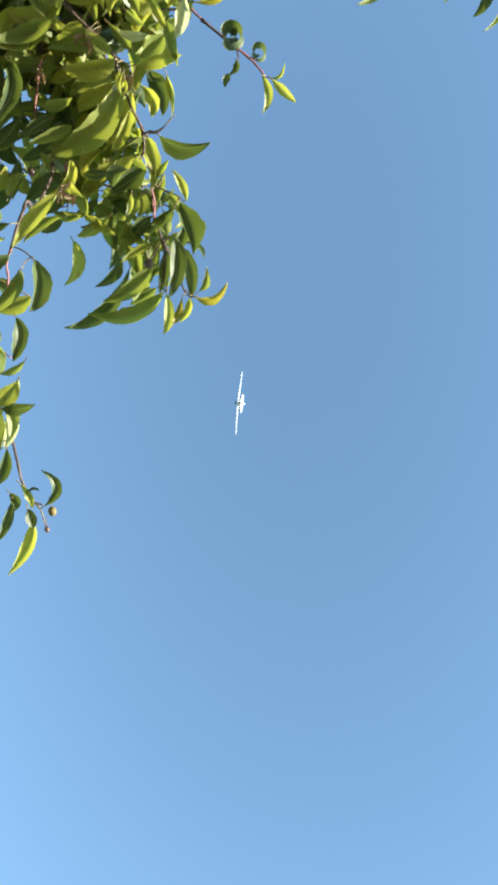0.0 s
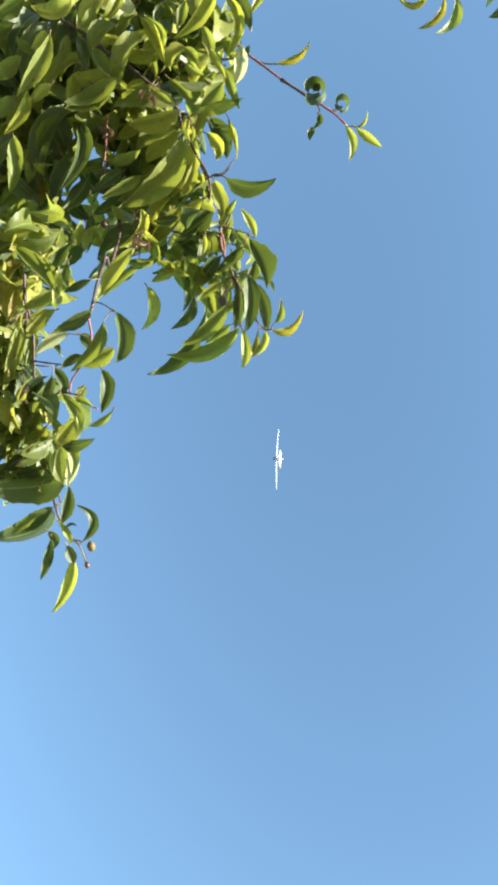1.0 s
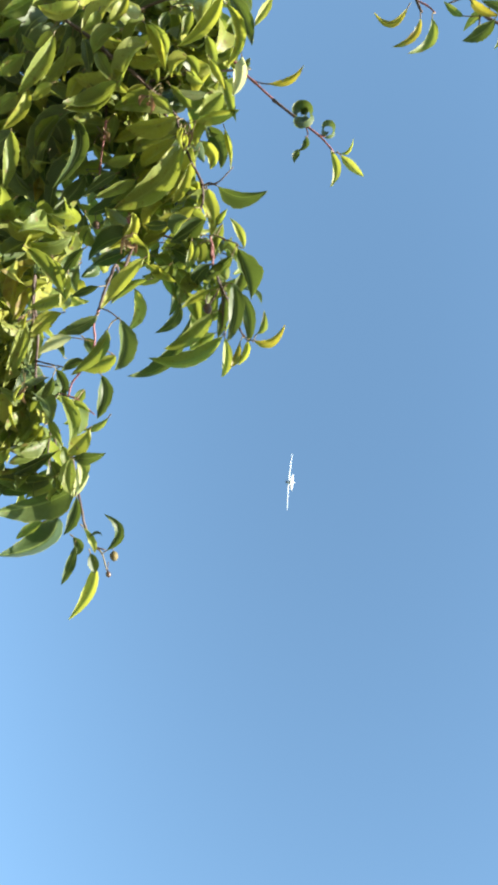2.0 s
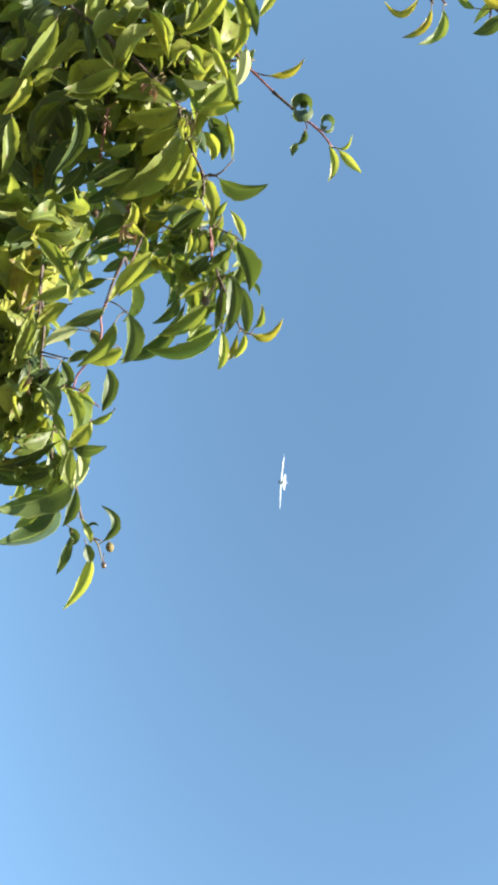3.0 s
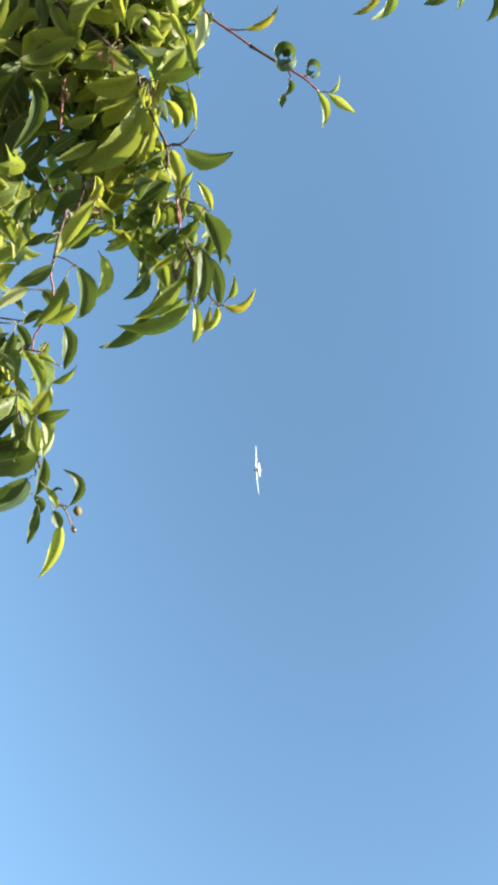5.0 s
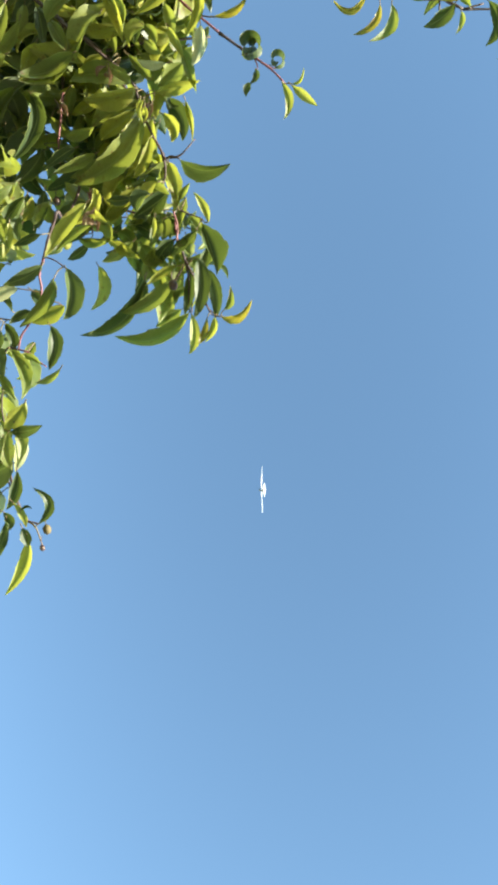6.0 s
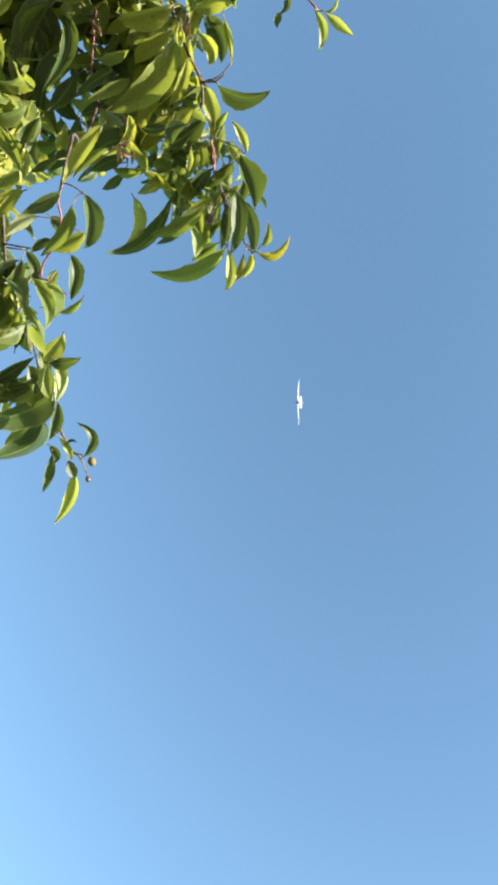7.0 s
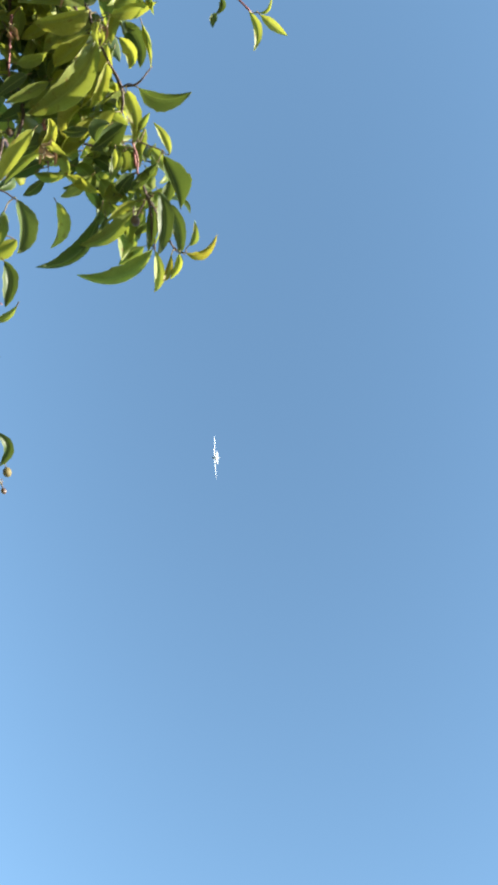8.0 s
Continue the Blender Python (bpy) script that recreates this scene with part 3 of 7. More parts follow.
leaf(hanging_branch, (-0.4753, 0.0112, 2.6920), (-0.4446, -0.0076, 2.6978), (0.404, 0.405, -0.820), 0.0264, 75, 36, "y", 0.0026)
leaf(hanging_branch, (-0.5078, 0.0424, 2.6321), (-0.4786, 0.1104, 2.6088), (-0.082, -0.293, -0.953), 0.0378, 75, 40, "m", 0.0059)
leaf(hanging_branch, (-0.4862, 0.0867, 2.6010), (-0.5255, 0.1413, 2.5922), (-0.019, -0.173, -0.985), 0.0348, -75, 40, "y", -0.0066)
leaf(hanging_branch, (-0.5741, 0.1211, 2.6760), (-0.4897, 0.1568, 2.6545), (-0.245, -0.003, -0.969), 0.0333, 75, 40, "d", 0.0064)
leaf(hanging_branch, (-0.5234, 0.1805, 2.6491), (-0.4756, 0.2807, 2.6132), (-0.143, -0.273, -0.951), 0.0487, 75, 44, "d", 0.0098)
leaf(hanging_branch, (-0.4638, 0.2099, 2.6379), (-0.4230, 0.2984, 2.6135), (-0.152, -0.197, -0.969), 0.0359, 75, 42, "d", 0.0063)
leaf(hanging_branch, (-0.4046, 0.1770, 2.6676), (-0.4009, 0.2578, 2.6403), (-0.133, -0.312, -0.941), 0.0309, -75, 42, "d", -0.0055)
leaf(hanging_branch, (-0.3236, 0.1616, 2.6701), (-0.3226, 0.2429, 2.6375), (-0.192, -0.364, -0.911), 0.0358, -75, 44, "y", -0.0062)
leaf(hanging_branch, (-0.6654, 0.1288, 2.6780), (-0.6397, 0.1945, 2.6448), (0.022, -0.458, -0.889), 0.0378, 75, 40, "d", 0.0067)
leaf(hanging_branch, (-0.6267, 0.0841, 2.6654), (-0.5991, 0.1504, 2.6477), (0.014, -0.263, -0.965), 0.0348, -75, 40, "d", -0.0070)
leaf(hanging_branch, (-0.5859, 0.0308, 2.6488), (-0.5654, 0.1022, 2.6165), (0.010, -0.415, -0.910), 0.0348, 75, 40, "y", 0.0057)
leaf(hanging_branch, (-0.5482, 0.2600, 2.6204), (-0.5172, 0.3365, 2.5944), (-0.005, -0.320, -0.947), 0.0408, 75, 40, "d", 0.0069)
leaf(hanging_branch, (-0.4764, 0.2923, 2.6127), (-0.3918, 0.2941, 2.6147), (0.019, 0.200, -0.980), 0.0355, -75, 42, "m", -0.0048)
leaf(hanging_branch, (-0.3531, 0.0662, 2.5637), (-0.3401, 0.0811, 2.5663), (-0.078, 0.239, -0.968), 0.0054, -75, 33, "y", -0.0022)
leaf(hanging_branch, (-0.3780, 0.0661, 2.6414), (-0.3643, 0.0852, 2.6260), (-0.403, -0.381, -0.832), 0.0082, 75, 35, "r", 0.0015, (-0.4235, 0.0953, 2.7002))
leaf(hanging_branch, (-0.3749, 0.0653, 2.6297), (-0.3622, 0.0832, 2.6218), (-0.326, -0.177, -0.929), 0.0054, -75, 28, "r", -0.0019)
leaf(hanging_branch, (-0.3555, 0.0621, 2.5570), (-0.3390, 0.0818, 2.5630), (-0.021, 0.304, -0.953), 0.0073, 75, 38, "y", 0.0016)
leaf(hanging_branch, (-0.3778, 0.0727, 2.6354), (-0.3601, 0.0911, 2.6226), (-0.417, -0.214, -0.884), 0.0081, -75, 32, "r", -0.0007, (-0.4076, 0.0972, 2.6996))
leaf(hanging_branch, (-0.3566, 0.0711, 2.5781), (-0.3459, 0.0719, 2.5755), (-0.249, 0.382, -0.890), 0.0080, 75, 27, "y", 0.0022)
leaf(hanging_branch, (-0.3050, 0.2129, 2.5687), (-0.3102, 0.2253, 2.5720), (-0.361, 0.098, -0.927), 0.0063, 75, 32, "r", 0.0020)
leaf(hanging_branch, (-0.3063, 0.2069, 2.5705), (-0.2850, 0.2235, 2.5726), (-0.050, 0.185, -0.981), 0.0072, -75, 33, "r", -0.0016)
leaf(hanging_branch, (-0.3194, 0.2160, 2.5995), (-0.3014, 0.2389, 2.5807), (-0.404, -0.373, -0.835), 0.0082, 75, 38, "r", 0.0009, (-0.3390, 0.2341, 2.6578))
leaf(hanging_branch, (-0.3142, 0.2097, 2.5975), (-0.3019, 0.2308, 2.5815), (-0.365, -0.420, -0.831), 0.0082, 75, 35, "r", 0.0014, (-0.3420, 0.2319, 2.6584))
leaf(hanging_branch, (-0.3047, 0.2151, 2.5640), (-0.2927, 0.2133, 2.5741), (0.646, 0.249, -0.721), 0.0073, 75, 34, "r", 0.0018)
leaf(hanging_branch, (-0.2952, 0.2067, 2.5328), (-0.2847, 0.2027, 2.5339), (0.238, 0.357, -0.903), 0.0053, -75, 24, "y", -0.0022)
leaf(hanging_branch, (-0.4529, 0.1610, 2.6124), (-0.4325, 0.1599, 2.6032), (-0.365, 0.360, -0.859), 0.0082, -75, 35, "r", -0.0020, (-0.4780, 0.1789, 2.6747))
leaf(hanging_branch, (-0.4417, 0.1513, 2.5835), (-0.4322, 0.1567, 2.5914), (0.415, 0.440, -0.796), 0.0064, -75, 35, "r", -0.0028)
leaf(hanging_branch, (-0.4511, 0.1626, 2.6119), (-0.4378, 0.1622, 2.6025), (-0.550, 0.276, -0.789), 0.0073, 75, 34, "r", 0.0017, (-0.4780, 0.1789, 2.6747))
leaf(hanging_branch, (-0.4779, 0.0909, 2.6852), (-0.4539, 0.1120, 2.6683), (-0.407, -0.245, -0.880), 0.0082, 75, 34, "y", 0.0000)
leaf(hanging_branch, (-0.4509, 0.0837, 2.6241), (-0.4451, 0.0993, 2.6170), (-0.194, -0.350, -0.916), 0.0080, 75, 28, "r", 0.0024, (-0.4727, 0.0846, 2.7035))
leaf(hanging_branch, (-0.4488, 0.0859, 2.6353), (-0.4365, 0.0863, 2.6257), (-0.594, 0.316, -0.740), 0.0073, 75, 34, "r", 0.0018, (-0.4690, 0.0848, 2.7034))
leaf(hanging_branch, (-0.4410, 0.0771, 2.6102), (-0.4238, 0.0952, 2.6118), (-0.081, 0.168, -0.983), 0.0063, -75, 33, "r", -0.0018)
leaf(hanging_branch, (-0.4460, 0.0863, 2.6352), (-0.4313, 0.0917, 2.6240), (-0.594, -0.053, -0.803), 0.0082, -75, 35, "r", -0.0023, (-0.4645, 0.0858, 2.7031))
leaf(hanging_branch, (-0.4515, 0.0830, 2.6283), (-0.4487, 0.0981, 2.6189), (-0.138, -0.504, -0.853), 0.0054, 75, 30, "r", 0.0024, (-0.4727, 0.0846, 2.7035))
ball(hanging_branch, (-0.1782, 0.2031, 2.6359), (-0.94, -0.43, 0.13), 0.0065, FRUIT, "fruit")
ball(hanging_branch, (-0.3712, 0.2523, 2.6208), (-0.94, -0.43, 0.13), 0.0055, FRUIT, "fruit")
stems(hanging_branch, [(0.0026, 0.0019, ((-0.6125, 0.1068, 2.6967), (-0.6077, 0.1082, 2.5990), (-0.5855, 0.1013, 2.6059), (-0.5675, 0.0963, 2.6113), (-0.5444, 0.0898, 2.6182), (-0.5310, 0.0900, 2.6211), (-0.5129, 0.0866, 2.6260), (-0.4968, 0.0812, 2.6309), (-0.4657, 0.0770, 2.6388), (-0.4400, 0.0716, 2.6456), (-0.4146, 0.0717, 2.6510)))], TWIG_BARK)
stems(hanging_branch, [(0.0019, 0.0014, ((-0.4146, 0.0717, 2.6510), (-0.4014, 0.0790, 2.6519), (-0.3840, 0.0875, 2.6528), (-0.3651, 0.0913, 2.6528), (-0.3507, 0.0957, 2.6527), (-0.3312, 0.0989, 2.6526), (-0.3173, 0.1040, 2.6525), (-0.3033, 0.1135, 2.6524), (-0.2937, 0.1259, 2.6524)))], TWIG_BARK)
stems(hanging_branch, [(0.0011, 0.0008, ((-0.3173, 0.1040, 2.6525), (-0.3131, 0.0923, 2.6525), (-0.3007, 0.0864, 2.6524)))], TWIG_BARK)
stems(hanging_branch, [(0.0011, 0.0007, ((-0.3163, 0.1005, 2.6525), (-0.3064, 0.0871, 2.6525), (-0.3051, 0.0720, 2.6524)))], TWIG_BARK)
stems(hanging_branch, [(0.0012, 0.0008, ((-0.2588, 0.1476, 2.6842), (-0.2565, 0.1349, 2.6522), (-0.2380, 0.1241, 2.6521), (-0.2230, 0.1150, 2.6520)))], TWIG_BARK)
stems(hanging_branch, [(0.0017, 0.0012, ((-0.2565, 0.1349, 2.6522), (-0.2563, 0.1395, 2.6522), (-0.2380, 0.1481, 2.6521), (-0.2240, 0.1619, 2.6520)))], RED_BARK)
stems(hanging_branch, [(0.0016, 0.0010, ((-0.2240, 0.1619, 2.6520), (-0.1992, 0.1692, 2.6519), (-0.1709, 0.1849, 2.6518), (-0.1410, 0.2118, 2.6516)))], TWIG_BARK)
stems(hanging_branch, [(0.0013, 0.0008, ((-0.1951, 0.1704, 2.6519), (-0.1474, 0.1813, 2.6516), (-0.1153, 0.1902, 2.6515), (-0.1011, 0.1801, 2.6514)))], TWIG_BARK)
stems(hanging_branch, [(0.0016, 0.0011, ((-0.4764, 0.1803, 2.6742), (-0.4659, 0.1489, 2.6203), (-0.4538, 0.1634, 2.6192), (-0.4434, 0.1745, 2.6186), (-0.4231, 0.1972, 2.6173), (-0.4026, 0.2142, 2.6174)))], RED_BARK)
stems(hanging_branch, [(0.0015, 0.0010, ((-0.3516, 0.2251, 2.6605), (-0.3514, 0.2118, 2.6289), (-0.3388, 0.2147, 2.6309), (-0.3296, 0.2157, 2.6326), (-0.3126, 0.2357, 2.6525)))], RED_BARK)
bent_leaf(hanging_branch, (-0.2138, 0.1157, 2.6358), (-0.1751, 0.1317, 2.6361), (-0.1451, 0.1419, 2.6213), (0.20, -0.17, -0.97), 0.0244, 0.0065, "d", (-0.2230, 0.1150, 2.6520))
bent_leaf(hanging_branch, (-0.2093, 0.1098, 2.6416), (-0.2305, 0.1011, 2.6450), (-0.2517, 0.0978, 2.6317), (0.25, -0.14, -0.96), 0.0057, 0.0065, "y", (-0.2230, 0.1150, 2.6520))
bent_leaf(hanging_branch, (-0.1049, 0.1675, 2.6316), (-0.1068, 0.1537, 2.6327), (-0.1221, 0.1381, 2.6221), (0.13, -0.19, -0.97), 0.0049, 0.0057, "m", (-0.1011, 0.1801, 2.6514))
bent_leaf(hanging_branch, (-0.1000, 0.1779, 2.6352), (-0.0834, 0.1596, 2.6343), (-0.0876, 0.1260, 2.6181), (0.11, -0.19, -0.97), 0.0057, 0.0073, "b", (-0.1011, 0.1801, 2.6514))
bent_leaf(hanging_branch, (-0.1849, 0.1525, 2.6452), (-0.1485, 0.1765, 2.6407), (-0.1229, 0.2086, 2.6297), (0.17, -0.21, -0.96), 0.0134, 0.0092, "d", (-0.1883, 0.1720, 2.6519))
bent_leaf(hanging_branch, (-0.1679, 0.1558, 2.6642), (-0.1314, 0.1681, 2.6569), (-0.1051, 0.1888, 2.6482), (0.15, -0.20, -0.97), 0.0093, 0.0109, "d", (-0.1746, 0.1751, 2.6518))
bent_leaf(hanging_branch, (-0.1315, 0.2097, 2.6399), (-0.1029, 0.2277, 2.6365), (-0.0893, 0.2456, 2.6254), (0.13, -0.25, -0.96), 0.0084, 0.0068, "y", (-0.1410, 0.2118, 2.6516))
bent_leaf(hanging_branch, (-0.1119, 0.1939, 2.6325), (-0.0969, 0.2132, 2.6309), (-0.0918, 0.2252, 2.6227), (0.12, -0.24, -0.96), 0.0058, 0.0050, "b", (-0.1153, 0.1902, 2.6515))
bent_leaf(hanging_branch, (-0.1051, 0.1869, 2.6363), (-0.0940, 0.1969, 2.6326), (-0.0882, 0.2193, 2.6339), (0.12, -0.23, -0.97), 0.0050, 0.0058, "y", (-0.1072, 0.1844, 2.6514))
bent_leaf(hanging_branch, (-0.1347, 0.2111, 2.6391), (-0.1361, 0.2701, 2.6269), (-0.1763, 0.3101, 2.6100), (0.16, -0.29, -0.94), 0.0078, 0.0156, "m", (-0.1410, 0.2118, 2.6516))
loose_leaf = bent_leaf(hanging_branch, (-0.1865, 0.2318, 2.6433), (-0.1595, 0.3026, 2.6433), (-0.1744, 0.3500, 2.6022), (0.17, -0.31, -0.93), 0.0088, 0.0141, "d")
swaying_leaf = bent_leaf(hanging_branch, (-0.1723, 0.2018, 2.6446), (-0.1624, 0.2479, 2.6342), (-0.1750, 0.2892, 2.6290), (0.18, -0.27, -0.95), 0.0104, 0.0121, "m", (-0.1624, 0.1926, 2.6517))
bent_leaf(hanging_branch, (-0.2140, 0.2324, 2.6460), (-0.1993, 0.2579, 2.6494), (-0.2038, 0.2892, 2.6411), (0.21, -0.27, -0.94), 0.0079, 0.0079, "d")
bent_leaf(hanging_branch, (-0.2046, 0.2127, 2.6654), (-0.1794, 0.2336, 2.6648), (-0.1545, 0.2567, 2.6440), (0.19, -0.25, -0.95), 0.0140, 0.0122, "m", (-0.1869, 0.2057, 2.6665))
bent_leaf(hanging_branch, (-0.1883, 0.2121, 2.6719), (-0.1675, 0.2322, 2.6705), (-0.1516, 0.2543, 2.6642), (0.18, -0.25, -0.95), 0.0070, 0.0070, "m", (-0.1869, 0.2057, 2.6665))
bent_leaf(hanging_branch, (-0.1650, 0.1927, 2.6679), (-0.1683, 0.2096, 2.6665), (-0.1709, 0.2284, 2.6627), (0.18, -0.23, -0.96), 0.0052, 0.0069, "m", (-0.1646, 0.1939, 2.6701))
bent_leaf(hanging_branch, (-0.2723, 0.2726, 2.6416), (-0.2426, 0.2877, 2.6373), (-0.2284, 0.3164, 2.6211), (0.25, -0.30, -0.92), 0.0116, 0.0071, "y")
bent_leaf(hanging_branch, (-0.2585, 0.2109, 2.6730), (-0.2353, 0.2113, 2.6688), (-0.2192, 0.1997, 2.6688), (0.24, -0.23, -0.94), 0.0123, 0.0123, "m")
bent_leaf(hanging_branch, (-0.1977, 0.1862, 2.6473), (-0.2031, 0.2053, 2.6455), (-0.2035, 0.2349, 2.6324), (0.22, -0.23, -0.95), 0.0060, 0.0060, "y", (-0.1911, 0.1737, 2.6519))
bent_leaf(hanging_branch, (-0.2405, 0.1919, 2.6735), (-0.2316, 0.2198, 2.6680), (-0.2134, 0.2427, 2.6669), (0.24, -0.24, -0.94), 0.0124, 0.0088, "m", (-0.2318, 0.1643, 2.6791))
bent_leaf(hanging_branch, (-0.2138, 0.1813, 2.6412), (-0.2125, 0.1587, 2.6449), (-0.2111, 0.1269, 2.6345), (0.23, -0.19, -0.96), 0.0083, 0.0067, "d", (-0.2098, 0.1661, 2.6520))
bent_leaf(hanging_branch, (-0.1979, 0.1661, 2.6756), (-0.1848, 0.1502, 2.6784), (-0.1886, 0.1251, 2.6618), (0.20, -0.18, -0.96), 0.0085, 0.0119, "m", (-0.1991, 0.1751, 2.6758))
bent_leaf(hanging_branch, (-0.1974, 0.1718, 2.6747), (-0.1979, 0.1914, 2.6771), (-0.1826, 0.2116, 2.6674), (0.21, -0.21, -0.96), 0.0078, 0.0078, "m", (-0.1991, 0.1751, 2.6758))
bent_leaf(hanging_branch, (-0.2963, 0.0851, 2.6371), (-0.2613, 0.0674, 2.6299), (-0.2410, 0.0347, 2.6189), (0.28, -0.10, -0.96), 0.0064, 0.0161, "d", (-0.3007, 0.0864, 2.6524))
bent_leaf(hanging_branch, (-0.2571, 0.1223, 2.6329), (-0.2606, 0.1097, 2.6352), (-0.2615, 0.0919, 2.6264), (0.27, -0.14, -0.95), 0.0057, 0.0049, "m", (-0.2512, 0.1318, 2.6522))
bent_leaf(hanging_branch, (-0.3071, 0.1002, 2.6440), (-0.2739, 0.1132, 2.6369), (-0.2512, 0.1363, 2.6341), (0.28, -0.15, -0.95), 0.0099, 0.0099, "y", (-0.3134, 0.0967, 2.6525))
bent_leaf(hanging_branch, (-0.3773, 0.0867, 2.6390), (-0.3510, 0.1438, 2.6209), (-0.3679, 0.2163, 2.6125), (0.35, -0.17, -0.92), 0.0161, 0.0195, "m", (-0.3786, 0.0886, 2.6528))
bent_leaf(hanging_branch, (-0.3818, 0.0878, 2.6265), (-0.3844, 0.1245, 2.6239), (-0.3864, 0.1494, 2.6220), (0.38, -0.15, -0.91), 0.0075, 0.0134, "y", (-0.3813, 0.0880, 2.6528))
bent_leaf(hanging_branch, (-0.3463, 0.0961, 2.6332), (-0.3288, 0.1216, 2.6330), (-0.3202, 0.1498, 2.6264), (0.33, -0.15, -0.93), 0.0083, 0.0075, "y", (-0.3451, 0.0966, 2.6527))
bent_leaf(hanging_branch, (-0.3335, 0.1541, 2.6561), (-0.3568, 0.1913, 2.6624), (-0.3765, 0.2250, 2.6486), (0.34, -0.21, -0.92), 0.0070, 0.0070, "m")
bent_leaf(hanging_branch, (-0.4060, 0.0702, 2.6348), (-0.4167, 0.1012, 2.6259), (-0.4435, 0.1350, 2.6247), (0.40, -0.13, -0.91), 0.0184, 0.0075, "y", (-0.4090, 0.0748, 2.6514))
bent_leaf(hanging_branch, (-0.4393, 0.1194, 2.6545), (-0.4445, 0.1421, 2.6539), (-0.4509, 0.1649, 2.6471), (0.41, -0.16, -0.90), 0.0070, 0.0105, "y")
bent_leaf(hanging_branch, (-0.3989, 0.0038, 2.6712), (-0.3980, 0.0253, 2.6693), (-0.3971, 0.0494, 2.6607), (0.38, -0.06, -0.92), 0.0133, 0.0116, "m")
bent_leaf(hanging_branch, (-0.4029, 0.0206, 2.6419), (-0.4137, 0.0360, 2.6374), (-0.4309, 0.0453, 2.6335), (0.40, -0.07, -0.91), 0.0065, 0.0057, "p")
bent_leaf(hanging_branch, (-0.3812, 0.0540, 2.6709), (-0.3492, 0.0506, 2.6665), (-0.3197, 0.0682, 2.6600), (0.34, -0.08, -0.94), 0.0117, 0.0133, "d")
bent_leaf(hanging_branch, (-0.3564, 0.0645, 2.6365), (-0.3305, 0.0627, 2.6311), (-0.3194, 0.0781, 2.6306), (0.34, -0.10, -0.94), 0.0065, 0.0114, "y")
bent_leaf(hanging_branch, (-0.3497, 0.0298, 2.6410), (-0.3278, 0.0412, 2.6455), (-0.2998, 0.0564, 2.6298), (0.33, -0.08, -0.94), 0.0040, 0.0048, "y")
bent_leaf(hanging_branch, (-0.3997, -0.0090, 2.6396), (-0.3796, -0.0010, 2.6442), (-0.3410, 0.0112, 2.6271), (0.37, -0.04, -0.93), 0.0080, 0.0072, "m")
bent_leaf(hanging_branch, (-0.3869, 0.0555, 2.6427), (-0.3710, 0.0281, 2.6472), (-0.3489, -0.0018, 2.6287), (0.36, -0.06, -0.93), 0.0073, 0.0105, "y", (-0.3989, 0.0802, 2.6521))
bent_leaf(hanging_branch, (-0.4770, -0.0817, 2.6434), (-0.4388, -0.0790, 2.6388), (-0.4006, -0.0647, 2.6300), (0.42, 0.03, -0.91), 0.0109, 0.0101, "d")
bent_leaf(hanging_branch, (-0.4439, -0.1236, 2.6688), (-0.4355, -0.1007, 2.6654), (-0.4277, -0.0818, 2.6576), (0.41, 0.05, -0.91), 0.0063, 0.0063, "y")
bent_leaf(hanging_branch, (-0.4654, -0.0707, 2.6336), (-0.4184, -0.0601, 2.6280), (-0.4025, -0.0192, 2.6269), (0.41, 0.01, -0.91), 0.0078, 0.0078, "y")
bent_leaf(hanging_branch, (-0.4848, -0.0748, 2.6488), (-0.4719, -0.0346, 2.6476), (-0.4766, 0.0127, 2.6374), (0.44, -0.01, -0.90), 0.0080, 0.0113, "y")
bent_leaf(hanging_branch, (-0.5277, 0.0264, 2.6336), (-0.4930, 0.0292, 2.6340), (-0.4536, 0.0444, 2.6228), (0.46, -0.06, -0.89), 0.0066, 0.0098, "y")
bent_leaf(hanging_branch, (-0.5141, 0.0276, 2.6510), (-0.5223, 0.0472, 2.6492), (-0.5323, 0.0671, 2.6444), (0.47, -0.08, -0.88), 0.0076, 0.0068, "y")
bent_leaf(hanging_branch, (-0.5341, 0.0567, 2.6484), (-0.5179, 0.0601, 2.6456), (-0.4979, 0.0593, 2.6430), (0.47, -0.09, -0.88), 0.0076, 0.0085, "m")
bent_leaf(hanging_branch, (-0.4855, 0.0360, 2.6475), (-0.4983, 0.0594, 2.6438), (-0.5155, 0.0773, 2.6368), (0.46, -0.09, -0.89), 0.0067, 0.0076, "y")
bent_leaf(hanging_branch, (-0.5502, 0.0221, 2.6474), (-0.5579, 0.0310, 2.6454), (-0.5696, 0.0349, 2.6448), (0.50, -0.06, -0.87), 0.0084, 0.0084, "p")
bent_leaf(hanging_branch, (-0.4024, -0.0459, 2.6368), (-0.3842, -0.0291, 2.6363), (-0.3705, -0.0055, 2.6311), (0.38, -0.01, -0.93), 0.0078, 0.0110, "p")
bent_leaf(hanging_branch, (-0.3902, -0.0395, 2.6440), (-0.3936, -0.0462, 2.6443), (-0.3952, -0.0530, 2.6428), (0.38, 0.00, -0.92), 0.0039, 0.0039, "d")
bent_leaf(hanging_branch, (-0.4886, 0.0140, 2.6682), (-0.4754, 0.0217, 2.6678), (-0.4589, 0.0374, 2.6577), (0.43, -0.06, -0.90), 0.0076, 0.0067, "d")
bent_leaf(hanging_branch, (-0.4525, -0.0411, 2.7069), (-0.4580, -0.0280, 2.7073), (-0.4619, -0.0138, 2.7041), (0.41, -0.01, -0.91), 0.0076, 0.0068, "d")
